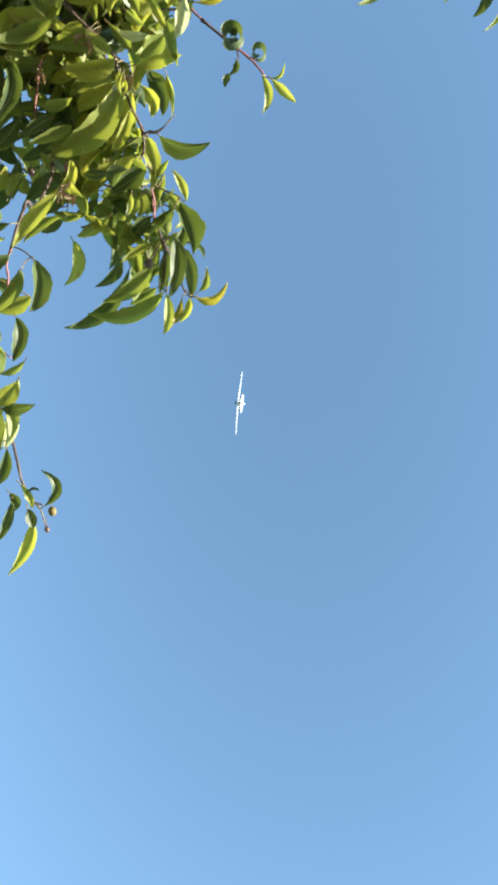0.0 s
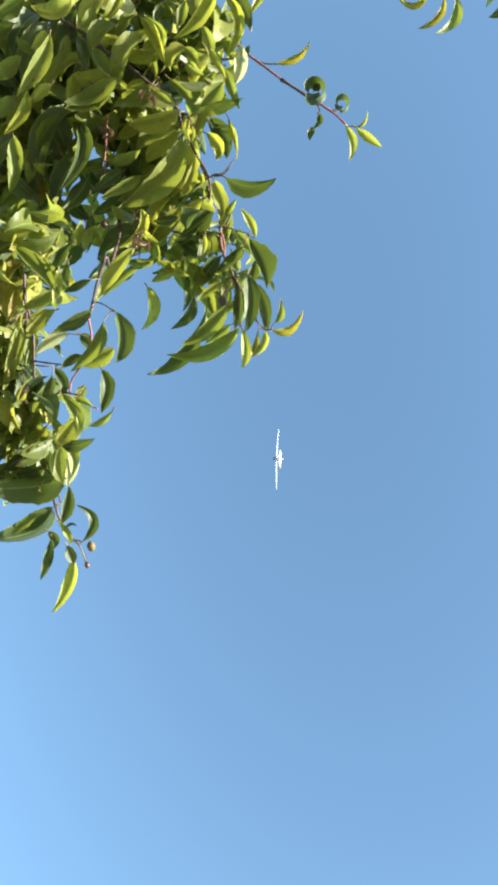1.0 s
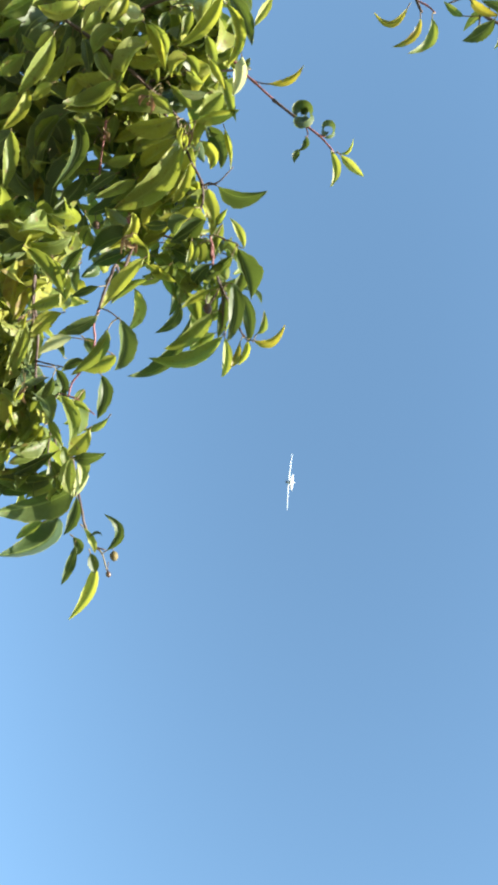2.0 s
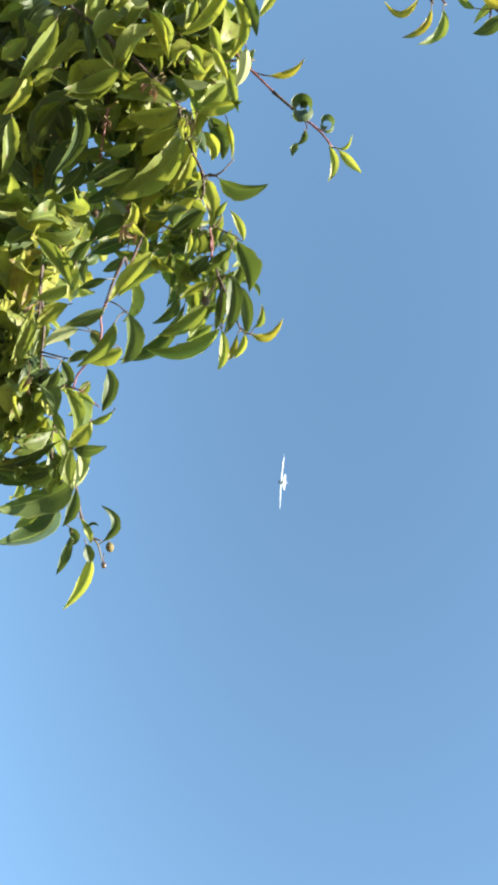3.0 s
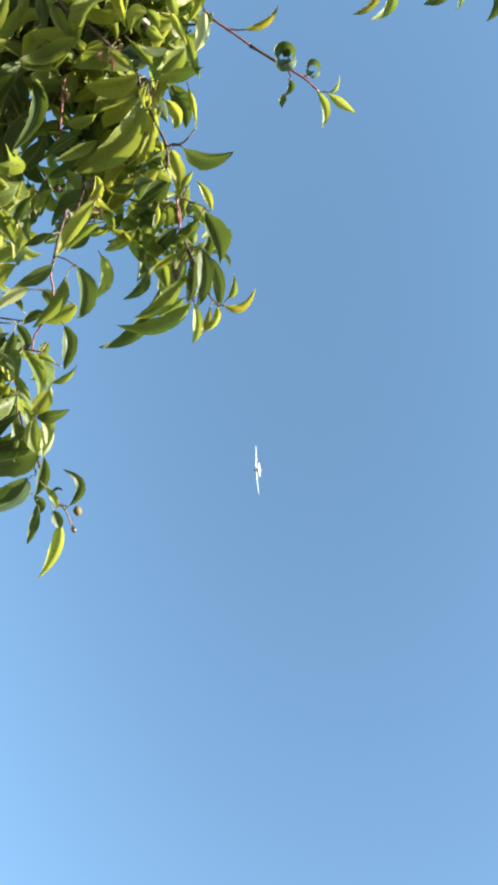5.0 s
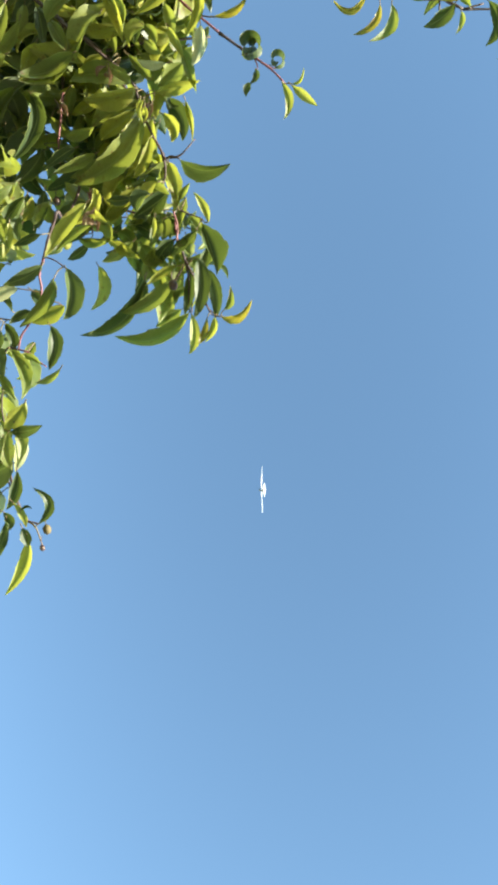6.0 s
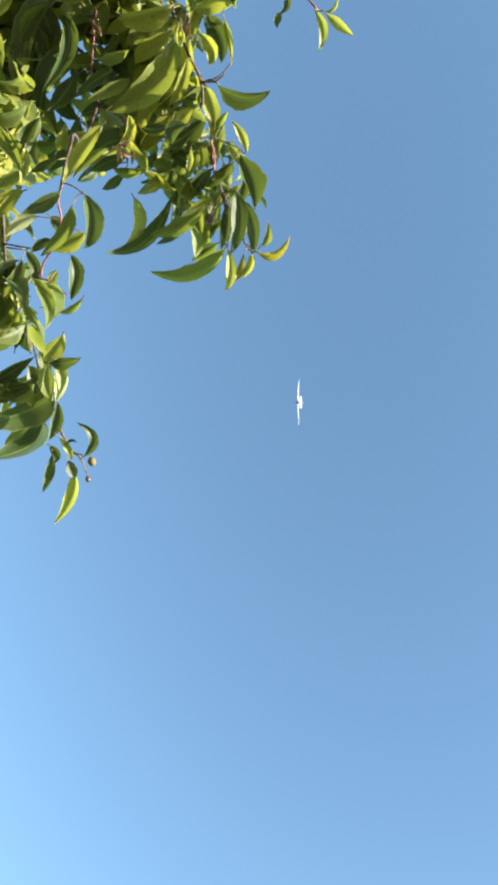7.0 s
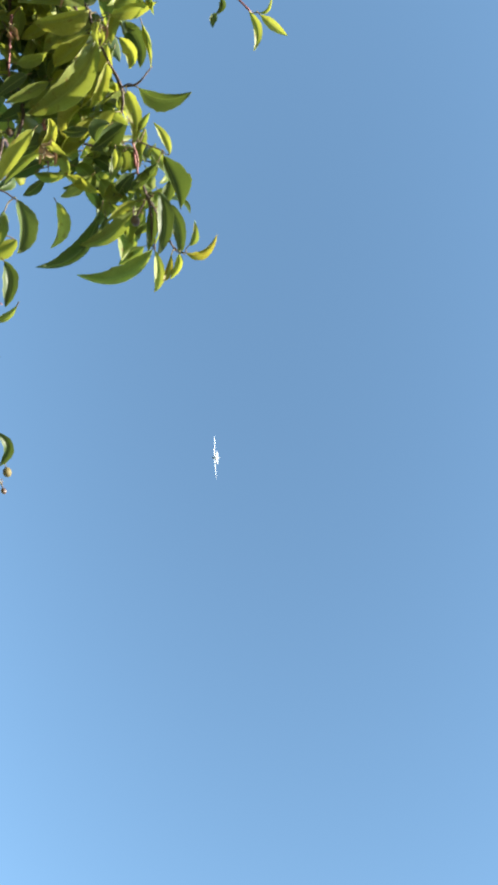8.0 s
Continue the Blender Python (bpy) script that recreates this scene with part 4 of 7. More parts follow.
bent_leaf(hanging_branch, (-0.4752, -0.0265, 2.6737), (-0.4506, -0.0170, 2.6730), (-0.4259, 0.0006, 2.6579), (0.42, -0.02, -0.91), 0.0082, 0.0082, "m")
bent_leaf(hanging_branch, (-0.4302, -0.0117, 2.6367), (-0.4089, -0.0079, 2.6353), (-0.3842, -0.0019, 2.6326), (0.40, -0.03, -0.92), 0.0056, 0.0064, "y")
bent_leaf(hanging_branch, (-0.5572, 0.0209, 2.6098), (-0.5480, 0.0413, 2.6052), (-0.5463, 0.0636, 2.5969), (0.50, -0.07, -0.86), 0.0065, 0.0098, "y")
bent_leaf(hanging_branch, (-0.5859, 0.0717, 2.5831), (-0.5924, 0.1005, 2.5776), (-0.6196, 0.1176, 2.5752), (0.54, -0.12, -0.83), 0.0099, 0.0116, "y")
bent_leaf(hanging_branch, (-0.5982, 0.0794, 2.6267), (-0.6041, 0.0974, 2.6272), (-0.6006, 0.1157, 2.6161), (0.53, -0.12, -0.84), 0.0086, 0.0086, "d")
bent_leaf(hanging_branch, (-0.5753, 0.1243, 2.5739), (-0.5562, 0.1612, 2.5658), (-0.5500, 0.2077, 2.5612), (0.52, -0.18, -0.84), 0.0118, 0.0109, "m")
bent_leaf(hanging_branch, (-0.5707, 0.1302, 2.6119), (-0.5599, 0.1664, 2.6115), (-0.5564, 0.2072, 2.5993), (0.50, -0.18, -0.85), 0.0070, 0.0104, "m")
bent_leaf(hanging_branch, (-0.5492, 0.1983, 2.5699), (-0.5320, 0.2194, 2.5623), (-0.5306, 0.2562, 2.5588), (0.50, -0.23, -0.84), 0.0086, 0.0077, "y")
bent_leaf(hanging_branch, (-0.5330, 0.1666, 2.5748), (-0.5340, 0.1818, 2.5707), (-0.5357, 0.2015, 2.5729), (0.50, -0.20, -0.84), 0.0076, 0.0068, "y")
bent_leaf(hanging_branch, (-0.5276, 0.1298, 2.6002), (-0.5216, 0.1519, 2.5997), (-0.5004, 0.1725, 2.5829), (0.48, -0.17, -0.86), 0.0119, 0.0085, "y")
bent_leaf(hanging_branch, (-0.4836, 0.1083, 2.6106), (-0.4897, 0.1465, 2.6137), (-0.5043, 0.1778, 2.5857), (0.46, -0.17, -0.87), 0.0059, 0.0221, "m")
bent_leaf(hanging_branch, (-0.5799, 0.1032, 2.6345), (-0.5547, 0.1153, 2.6312), (-0.5265, 0.1283, 2.6184), (0.50, -0.13, -0.86), 0.0086, 0.0086, "d", (-0.5726, 0.0977, 2.6097))
bent_leaf(hanging_branch, (-0.5847, 0.1138, 2.6227), (-0.5751, 0.1297, 2.6232), (-0.5643, 0.1509, 2.6165), (0.51, -0.15, -0.85), 0.0078, 0.0078, "m", (-0.5830, 0.1006, 2.6066))
bent_leaf(hanging_branch, (-0.5995, 0.1741, 2.5926), (-0.6026, 0.1991, 2.5906), (-0.6031, 0.2213, 2.5891), (0.53, -0.20, -0.82), 0.0123, 0.0105, "m")
bent_leaf(hanging_branch, (-0.5902, 0.1604, 2.6015), (-0.6109, 0.1650, 2.6044), (-0.6204, 0.1623, 2.5915), (0.54, -0.17, -0.83), 0.0070, 0.0070, "m")
bent_leaf(hanging_branch, (-0.5907, 0.1265, 2.5879), (-0.5876, 0.1401, 2.5842), (-0.5866, 0.1561, 2.5800), (0.53, -0.16, -0.83), 0.0076, 0.0059, "y", (-0.6013, 0.1062, 2.6009))
bent_leaf(hanging_branch, (-0.6520, 0.1193, 2.6060), (-0.6584, 0.1470, 2.6040), (-0.6615, 0.1676, 2.5898), (0.57, -0.16, -0.81), 0.0122, 0.0105, "m")
bent_leaf(hanging_branch, (-0.6488, 0.1558, 2.6181), (-0.6607, 0.1772, 2.6208), (-0.6577, 0.2027, 2.6049), (0.56, -0.18, -0.81), 0.0107, 0.0089, "m")
bent_leaf(hanging_branch, (-0.5699, 0.2174, 2.5906), (-0.5715, 0.2412, 2.5892), (-0.5708, 0.2661, 2.5783), (0.51, -0.24, -0.82), 0.0106, 0.0106, "m")
bent_leaf(hanging_branch, (-0.4841, 0.1784, 2.5947), (-0.4485, 0.1998, 2.5897), (-0.4259, 0.2536, 2.5617), (0.43, -0.22, -0.87), 0.0111, 0.0102, "d")
bent_leaf(hanging_branch, (-0.5220, 0.2506, 2.5635), (-0.4917, 0.2739, 2.5552), (-0.4712, 0.3066, 2.5532), (0.47, -0.28, -0.84), 0.0104, 0.0104, "m")
bent_leaf(hanging_branch, (-0.4356, 0.2212, 2.6227), (-0.4287, 0.2539, 2.6234), (-0.4237, 0.2840, 2.6043), (0.40, -0.26, -0.88), 0.0125, 0.0125, "d", (-0.4172, 0.2021, 2.6173))
bent_leaf(hanging_branch, (-0.3954, 0.1796, 2.6011), (-0.3994, 0.2010, 2.5960), (-0.4019, 0.2346, 2.5898), (0.39, -0.22, -0.89), 0.0068, 0.0085, "d")
bent_leaf(hanging_branch, (-0.3727, 0.1638, 2.6068), (-0.3797, 0.1925, 2.5995), (-0.3883, 0.2237, 2.5895), (0.38, -0.22, -0.90), 0.0085, 0.0068, "m")
bent_leaf(hanging_branch, (-0.4783, 0.2715, 2.6132), (-0.4670, 0.2871, 2.6168), (-0.4497, 0.3003, 2.6012), (0.43, -0.28, -0.86), 0.0081, 0.0081, "b")
bent_leaf(hanging_branch, (-0.3988, 0.3114, 2.5717), (-0.4300, 0.3291, 2.5772), (-0.4519, 0.3414, 2.5519), (0.41, -0.33, -0.85), 0.0106, 0.0124, "y")
bent_leaf(hanging_branch, (-0.3922, 0.3061, 2.6372), (-0.4200, 0.3476, 2.6345), (-0.4593, 0.3861, 2.6243), (0.38, -0.33, -0.86), 0.0131, 0.0113, "m")
bent_leaf(hanging_branch, (-0.3731, 0.2989, 2.5901), (-0.3776, 0.2809, 2.5870), (-0.3862, 0.2636, 2.5832), (0.37, -0.29, -0.88), 0.0078, 0.0078, "y")
bent_leaf(hanging_branch, (-0.3936, 0.2561, 2.6192), (-0.3802, 0.2760, 2.6223), (-0.3608, 0.2968, 2.6153), (0.36, -0.28, -0.89), 0.0080, 0.0080, "d")
bent_leaf(hanging_branch, (-0.3431, 0.1972, 2.6126), (-0.3209, 0.2160, 2.6040), (-0.3300, 0.2580, 2.6076), (0.33, -0.24, -0.91), 0.0068, 0.0068, "y", (-0.3496, 0.2122, 2.6292))
bent_leaf(hanging_branch, (-0.3657, 0.2696, 2.6764), (-0.3683, 0.2854, 2.6757), (-0.3673, 0.3038, 2.6738), (0.34, -0.28, -0.90), 0.0084, 0.0075, "p")
bent_leaf(hanging_branch, (-0.5136, 0.1938, 2.6081), (-0.5162, 0.2239, 2.6087), (-0.5030, 0.2480, 2.5998), (0.47, -0.23, -0.85), 0.0124, 0.0106, "m")
bent_leaf(hanging_branch, (-0.4571, 0.3069, 2.5661), (-0.4560, 0.3262, 2.5664), (-0.4460, 0.3453, 2.5569), (0.43, -0.33, -0.84), 0.0071, 0.0071, "m")
bent_leaf(hanging_branch, (-0.4002, 0.0934, 2.6547), (-0.4086, 0.1218, 2.6584), (-0.4196, 0.1512, 2.6461), (0.39, -0.14, -0.91), 0.0120, 0.0103, "d", (-0.3939, 0.0826, 2.6523))
bent_leaf(hanging_branch, (-0.2867, 0.1297, 2.6712), (-0.2886, 0.1620, 2.6715), (-0.2913, 0.1919, 2.6555), (0.29, -0.18, -0.94), 0.0139, 0.0156, "d", (-0.2856, 0.1289, 2.6899))
bent_leaf(hanging_branch, (-0.2961, 0.1277, 2.6337), (-0.2990, 0.1472, 2.6339), (-0.2953, 0.1670, 2.6297), (0.31, -0.18, -0.94), 0.0084, 0.0084, "y", (-0.2937, 0.1259, 2.6524))
bent_leaf(hanging_branch, (-0.3098, 0.1948, 2.6584), (-0.3135, 0.2149, 2.6586), (-0.3142, 0.2319, 2.6482), (0.31, -0.23, -0.92), 0.0088, 0.0088, "y")
bent_leaf(hanging_branch, (-0.2913, 0.2016, 2.6752), (-0.2647, 0.1892, 2.6747), (-0.2412, 0.1873, 2.6644), (0.26, -0.21, -0.94), 0.0105, 0.0105, "d")
bent_leaf(hanging_branch, (-0.2943, 0.2248, 2.6684), (-0.2727, 0.2183, 2.6653), (-0.2497, 0.2293, 2.6596), (0.27, -0.23, -0.93), 0.0106, 0.0106, "m", (-0.3126, 0.2357, 2.6525))
bent_leaf(hanging_branch, (-0.3270, 0.2505, 2.6693), (-0.3383, 0.2766, 2.6686), (-0.3450, 0.3050, 2.6551), (0.32, -0.28, -0.91), 0.0110, 0.0092, "d", (-0.3237, 0.2451, 2.6544))
bent_leaf(hanging_branch, (-0.2614, 0.2078, 2.6361), (-0.2623, 0.2336, 2.6328), (-0.2679, 0.2594, 2.6257), (0.27, -0.25, -0.93), 0.0087, 0.0087, "m")
bent_leaf(hanging_branch, (-0.2818, 0.2322, 2.6335), (-0.2598, 0.2245, 2.6331), (-0.2339, 0.2125, 2.6254), (0.27, -0.25, -0.93), 0.0077, 0.0086, "y")
bent_leaf(hanging_branch, (-0.3216, 0.2718, 2.6466), (-0.3001, 0.2551, 2.6468), (-0.2821, 0.2231, 2.6299), (0.30, -0.27, -0.92), 0.0071, 0.0071, "m", (-0.3152, 0.2512, 2.6525))
bent_leaf(hanging_branch, (-0.3257, 0.2271, 2.6469), (-0.3025, 0.2304, 2.6483), (-0.2758, 0.2373, 2.6336), (0.30, -0.24, -0.92), 0.0097, 0.0088, "m", (-0.3199, 0.2271, 2.6440))
bent_leaf(hanging_branch, (-0.3039, 0.1686, 2.6299), (-0.3110, 0.1832, 2.6267), (-0.3261, 0.1984, 2.6268), (0.31, -0.21, -0.93), 0.0068, 0.0077, "d")
bent_leaf(hanging_branch, (-0.2574, 0.1565, 2.6428), (-0.2493, 0.1749, 2.6392), (-0.2375, 0.1920, 2.6305), (0.26, -0.20, -0.94), 0.0085, 0.0085, "m", (-0.2511, 0.1419, 2.6522))
bent_leaf(hanging_branch, (-0.4444, 0.0238, 2.6438), (-0.4288, 0.0204, 2.6427), (-0.4110, 0.0146, 2.6363), (0.41, -0.06, -0.91), 0.0073, 0.0073, "m")
bent_leaf(hanging_branch, (-0.4590, 0.0540, 2.6649), (-0.4264, 0.0504, 2.6689), (-0.4029, 0.0471, 2.6541), (0.40, -0.08, -0.91), 0.0076, 0.0076, "m")
bent_leaf(hanging_branch, (-0.4550, 0.0804, 2.6280), (-0.4295, 0.0733, 2.6311), (-0.4064, 0.0697, 2.6166), (0.41, -0.10, -0.91), 0.0074, 0.0074, "m", (-0.4584, 0.0754, 2.6407))
bent_leaf(hanging_branch, (-0.5341, 0.0970, 2.6013), (-0.5067, 0.1013, 2.5962), (-0.4854, 0.1041, 2.5972), (0.48, -0.13, -0.87), 0.0091, 0.0083, "m", (-0.5387, 0.0899, 2.6194))
bent_leaf(hanging_branch, (-0.5658, 0.0612, 2.5979), (-0.5592, 0.0759, 2.5947), (-0.5608, 0.0918, 2.5959), (0.51, -0.10, -0.85), 0.0074, 0.0074, "m")
bent_leaf(hanging_branch, (-0.4174, 0.1820, 2.6087), (-0.4049, 0.1633, 2.6062), (-0.3941, 0.1397, 2.5968), (0.40, -0.19, -0.90), 0.0076, 0.0084, "m", (-0.4289, 0.1907, 2.6177))
bent_leaf(hanging_branch, (-0.4679, 0.1883, 2.6429), (-0.4406, 0.1874, 2.6407), (-0.4080, 0.1724, 2.6260), (0.41, -0.20, -0.89), 0.0079, 0.0079, "m", (-0.4719, 0.1668, 2.6511))
bent_leaf(hanging_branch, (-0.5224, 0.2643, 2.6088), (-0.4971, 0.2717, 2.6045), (-0.4865, 0.2943, 2.6053), (0.45, -0.27, -0.85), 0.0090, 0.0090, "m")
bent_leaf(hanging_branch, (-0.4909, 0.2403, 2.6111), (-0.4798, 0.2613, 2.6142), (-0.4506, 0.2671, 2.5983), (0.44, -0.26, -0.86), 0.0089, 0.0089, "d")
bent_leaf(hanging_branch, (-0.4374, 0.3007, 2.5876), (-0.4131, 0.2897, 2.5912), (-0.3819, 0.2802, 2.5719), (0.40, -0.30, -0.87), 0.0088, 0.0088, "m")
bent_leaf(hanging_branch, (-0.3594, 0.2920, 2.5929), (-0.3666, 0.2713, 2.5891), (-0.3619, 0.2493, 2.5843), (0.36, -0.29, -0.89), 0.0069, 0.0069, "m")
bent_leaf(hanging_branch, (-0.4348, 0.3938, 2.6370), (-0.4078, 0.3940, 2.6385), (-0.3883, 0.4036, 2.6316), (0.37, -0.37, -0.85), 0.0086, 0.0086, "m")
bent_leaf(hanging_branch, (-0.2326, 0.1696, 2.6776), (-0.2315, 0.1938, 2.6738), (-0.2200, 0.2185, 2.6691), (0.24, -0.21, -0.95), 0.0105, 0.0105, "d", (-0.2318, 0.1643, 2.6791))
bent_leaf(hanging_branch, (-0.2218, 0.2208, 2.6646), (-0.1970, 0.2228, 2.6607), (-0.1727, 0.2317, 2.6527), (0.21, -0.24, -0.95), 0.0105, 0.0105, "m")
bent_leaf(hanging_branch, (-0.1931, 0.1858, 2.6727), (-0.1827, 0.2053, 2.6717), (-0.1606, 0.2235, 2.6628), (0.20, -0.22, -0.95), 0.0087, 0.0087, "m", (-0.1941, 0.1866, 2.6723))
bent_leaf(hanging_branch, (-0.2475, 0.2258, 2.6724), (-0.2314, 0.2384, 2.6751), (-0.2118, 0.2603, 2.6571), (0.23, -0.25, -0.94), 0.0089, 0.0080, "d")
bent_leaf(hanging_branch, (-0.1829, 0.1739, 2.6634), (-0.1594, 0.1961, 2.6560), (-0.1382, 0.2210, 2.6466), (0.18, -0.22, -0.96), 0.0086, 0.0086, "d", (-0.1815, 0.1736, 2.6518))
bent_leaf(hanging_branch, (-0.1512, 0.2251, 2.6699), (-0.1521, 0.2459, 2.6669), (-0.1555, 0.2698, 2.6623), (0.17, -0.26, -0.95), 0.0088, 0.0106, "m", (-0.1427, 0.2094, 2.6653))
bent_leaf(hanging_branch, (-0.1916, 0.1345, 2.6649), (-0.1793, 0.1506, 2.6665), (-0.1663, 0.1665, 2.6597), (0.19, -0.18, -0.96), 0.0084, 0.0084, "d")
bent_leaf(hanging_branch, (-0.2712, 0.2286, 2.6716), (-0.2503, 0.2355, 2.6732), (-0.2258, 0.2384, 2.6652), (0.25, -0.25, -0.94), 0.0080, 0.0080, "m")
bent_leaf(hanging_branch, (-0.2125, 0.1311, 2.6430), (-0.2117, 0.1481, 2.6438), (-0.2140, 0.1663, 2.6317), (0.23, -0.18, -0.96), 0.0075, 0.0075, "m", (-0.2230, 0.1150, 2.6520))
bent_leaf(hanging_branch, (-0.2774, 0.1609, 2.6736), (-0.2553, 0.1663, 2.6694), (-0.2420, 0.1819, 2.6665), (0.26, -0.19, -0.95), 0.0104, 0.0104, "m", (-0.2656, 0.1432, 2.6856))
bent_leaf(hanging_branch, (-0.3018, 0.2143, 2.6718), (-0.3003, 0.2376, 2.6735), (-0.3047, 0.2562, 2.6664), (0.29, -0.25, -0.92), 0.0090, 0.0081, "d")
bent_leaf(hanging_branch, (-0.2615, 0.1141, 2.6626), (-0.2520, 0.1330, 2.6627), (-0.2344, 0.1497, 2.6542), (0.26, -0.16, -0.95), 0.0076, 0.0076, "m", (-0.2512, 0.1318, 2.6522))
bent_leaf(hanging_branch, (-0.3131, 0.2662, 2.6652), (-0.3126, 0.2913, 2.6660), (-0.3158, 0.3085, 2.6587), (0.30, -0.29, -0.91), 0.0073, 0.0073, "d", (-0.3152, 0.2512, 2.6525))
bent_leaf(hanging_branch, (-0.2439, 0.1278, 2.6745), (-0.2221, 0.1273, 2.6692), (-0.2017, 0.1337, 2.6705), (0.23, -0.16, -0.96), 0.0068, 0.0068, "m", (-0.2430, 0.1293, 2.6898))
bent_leaf(hanging_branch, (-0.5163, 0.1384, 2.6062), (-0.4939, 0.1377, 2.6009), (-0.4710, 0.1468, 2.5957), (0.47, -0.16, -0.87), 0.0084, 0.0084, "m")
bent_leaf(hanging_branch, (-0.5157, 0.1122, 2.6172), (-0.4942, 0.1098, 2.6191), (-0.4679, 0.1006, 2.6116), (0.46, -0.13, -0.88), 0.0076, 0.0076, "m", (-0.5232, 0.0885, 2.6232))
bent_leaf(hanging_branch, (-0.4803, 0.1107, 2.6475), (-0.4788, 0.0937, 2.6451), (-0.4709, 0.0751, 2.6437), (0.44, -0.12, -0.89), 0.0068, 0.0068, "y")
bent_leaf(hanging_branch, (-0.4777, 0.1356, 2.6471), (-0.4671, 0.1516, 2.6485), (-0.4485, 0.1700, 2.6332), (0.43, -0.17, -0.89), 0.0079, 0.0079, "m", (-0.4689, 0.1579, 2.6357))
bent_leaf(hanging_branch, (-0.5027, 0.0564, 2.6660), (-0.4883, 0.0574, 2.6658), (-0.4689, 0.0660, 2.6611), (0.44, -0.09, -0.89), 0.0068, 0.0068, "m")
bent_leaf(hanging_branch, (-0.4603, 0.0108, 2.6449), (-0.4445, 0.0090, 2.6469), (-0.4286, 0.0151, 2.6423), (0.42, -0.05, -0.91), 0.0065, 0.0065, "m")
bent_leaf(hanging_branch, (-0.5146, -0.0312, 2.6769), (-0.5067, -0.0135, 2.6772), (-0.4974, 0.0005, 2.6718), (0.45, -0.03, -0.89), 0.0075, 0.0075, "m")
bent_leaf(hanging_branch, (-0.5319, -0.0077, 2.6654), (-0.5283, 0.0078, 2.6683), (-0.5131, 0.0206, 2.6570), (0.47, -0.04, -0.88), 0.0076, 0.0076, "d")
bent_leaf(hanging_branch, (-0.3888, 0.0487, 2.6682), (-0.3826, 0.0645, 2.6675), (-0.3675, 0.0801, 2.6615), (0.37, -0.10, -0.93), 0.0076, 0.0076, "y")
bent_leaf(hanging_branch, (-0.4051, 0.0671, 2.6663), (-0.3917, 0.0818, 2.6618), (-0.3792, 0.0940, 2.6582), (0.37, -0.11, -0.92), 0.0059, 0.0059, "m", (-0.4090, 0.0748, 2.6514))
bent_leaf(hanging_branch, (-0.3847, 0.1450, 2.6529), (-0.3856, 0.1627, 2.6553), (-0.3753, 0.1829, 2.6447), (0.37, -0.18, -0.91), 0.0069, 0.0069, "y")
inner_leaves(hanging_branch, [
    ((-0.8592, 0.2725, 2.7297), (-0.6084, -0.0422, 2.8677), 99, 0.075, 0.060),
    ((-0.8056, 0.3012, 2.7000), (-0.5119, -0.0132, 2.7752), 81, 0.075, 0.050),
    ((-0.8140, 0.3464, 2.7489), (-0.4787, 0.0081, 2.7792), 81, 0.075, 0.050),
    ((-0.7596, 0.3933, 2.7346), (-0.4560, 0.0800, 2.7378), 81, 0.075, 0.042),
    ((-0.7014, 0.4085, 2.6881), (-0.3961, 0.0897, 2.7229), 70, 0.075, 0.040),
    ((-0.6847, 0.4577, 2.7149), (-0.5035, 0.2765, 2.7180), 42, 0.075, 0.050),
    ((-0.4451, 0.2082, 2.7389), (-0.3231, 0.1201, 2.7135), 39, 0.065, 0.030),
    ((-0.6371, 0.4987, 2.7024), (-0.4523, 0.3021, 2.6788), 39, 0.075, 0.050),
    ((-0.5316, -0.0412, 2.7838), (-0.4518, -0.0265, 2.7479), 21, 0.060, 0.025),
    ((-0.4916, 0.0263, 2.7631), (-0.4320, 0.0365, 2.7390), 18, 0.045, 0.013),
    ((-0.3652, 0.2341, 2.6996), (-0.2326, 0.1440, 2.7062), 36, 0.055, 0.020),
    ((-0.2526, 0.2132, 2.6851), (-0.1840, 0.1643, 2.7000), 18, 0.045, 0.018),
    ((-0.8643, 0.2495, 2.7983), (-0.5632, -0.0545, 2.7968), 60, 0.070, 0.030),
    ((-0.8197, 0.2916, 2.7981), (-0.5070, -0.0198, 2.7965), 60, 0.070, 0.030),
    ((-0.7743, 0.3345, 2.7978), (-0.4915, 0.0475, 2.7964), 55, 0.060, 0.025),
    ((-0.6478, 0.4443, 2.7872), (-0.3956, 0.1801, 2.7859), 42, 0.065, 0.025),
    ((-0.5787, 0.5095, 2.7868), (-0.3255, 0.2139, 2.7856), 38, 0.060, 0.022),
    ((-0.5390, 0.1802, 2.7766), (-0.4330, 0.0876, 2.7761), 22, 0.055, 0.018),
    ((-0.7083, 0.3872, 2.7875), (-0.5997, 0.2686, 2.7869), 20, 0.065, 0.025),
])


# leafy side branch with reddish wood
side_branch = wood("side_branch", [(0.0027, 0.0018, ((-0.6115, 0.4819, 2.6343), (-0.5628, 0.3152, 2.7585), (-0.4611, 0.2504, 2.7574), (-0.3634, 0.2436, 2.6549), (-0.3130, 0.2598, 2.5767), (-0.2911, 0.2707, 2.5420)))], TWIG_BARK, (-0.1983, 0.3599, 2.4834), "leafy side branch with reddish wood")
stems(side_branch, [(0.0030, 0.0018, ((-0.5217, 0.5591, 2.6107), (-0.3698, 0.4433, 2.5625), (-0.2951, 0.4087, 2.4998), (-0.2499, 0.4515, 2.4867), (-0.2123, 0.4943, 2.5050)))], TWIG_BARK)
leaf(side_branch, (-0.4298, 0.3308, 2.4957), (-0.3910, 0.2969, 2.5061), (0.431, 0.226, -0.874), 0.0275, 75, 41, "y", 0.0063)
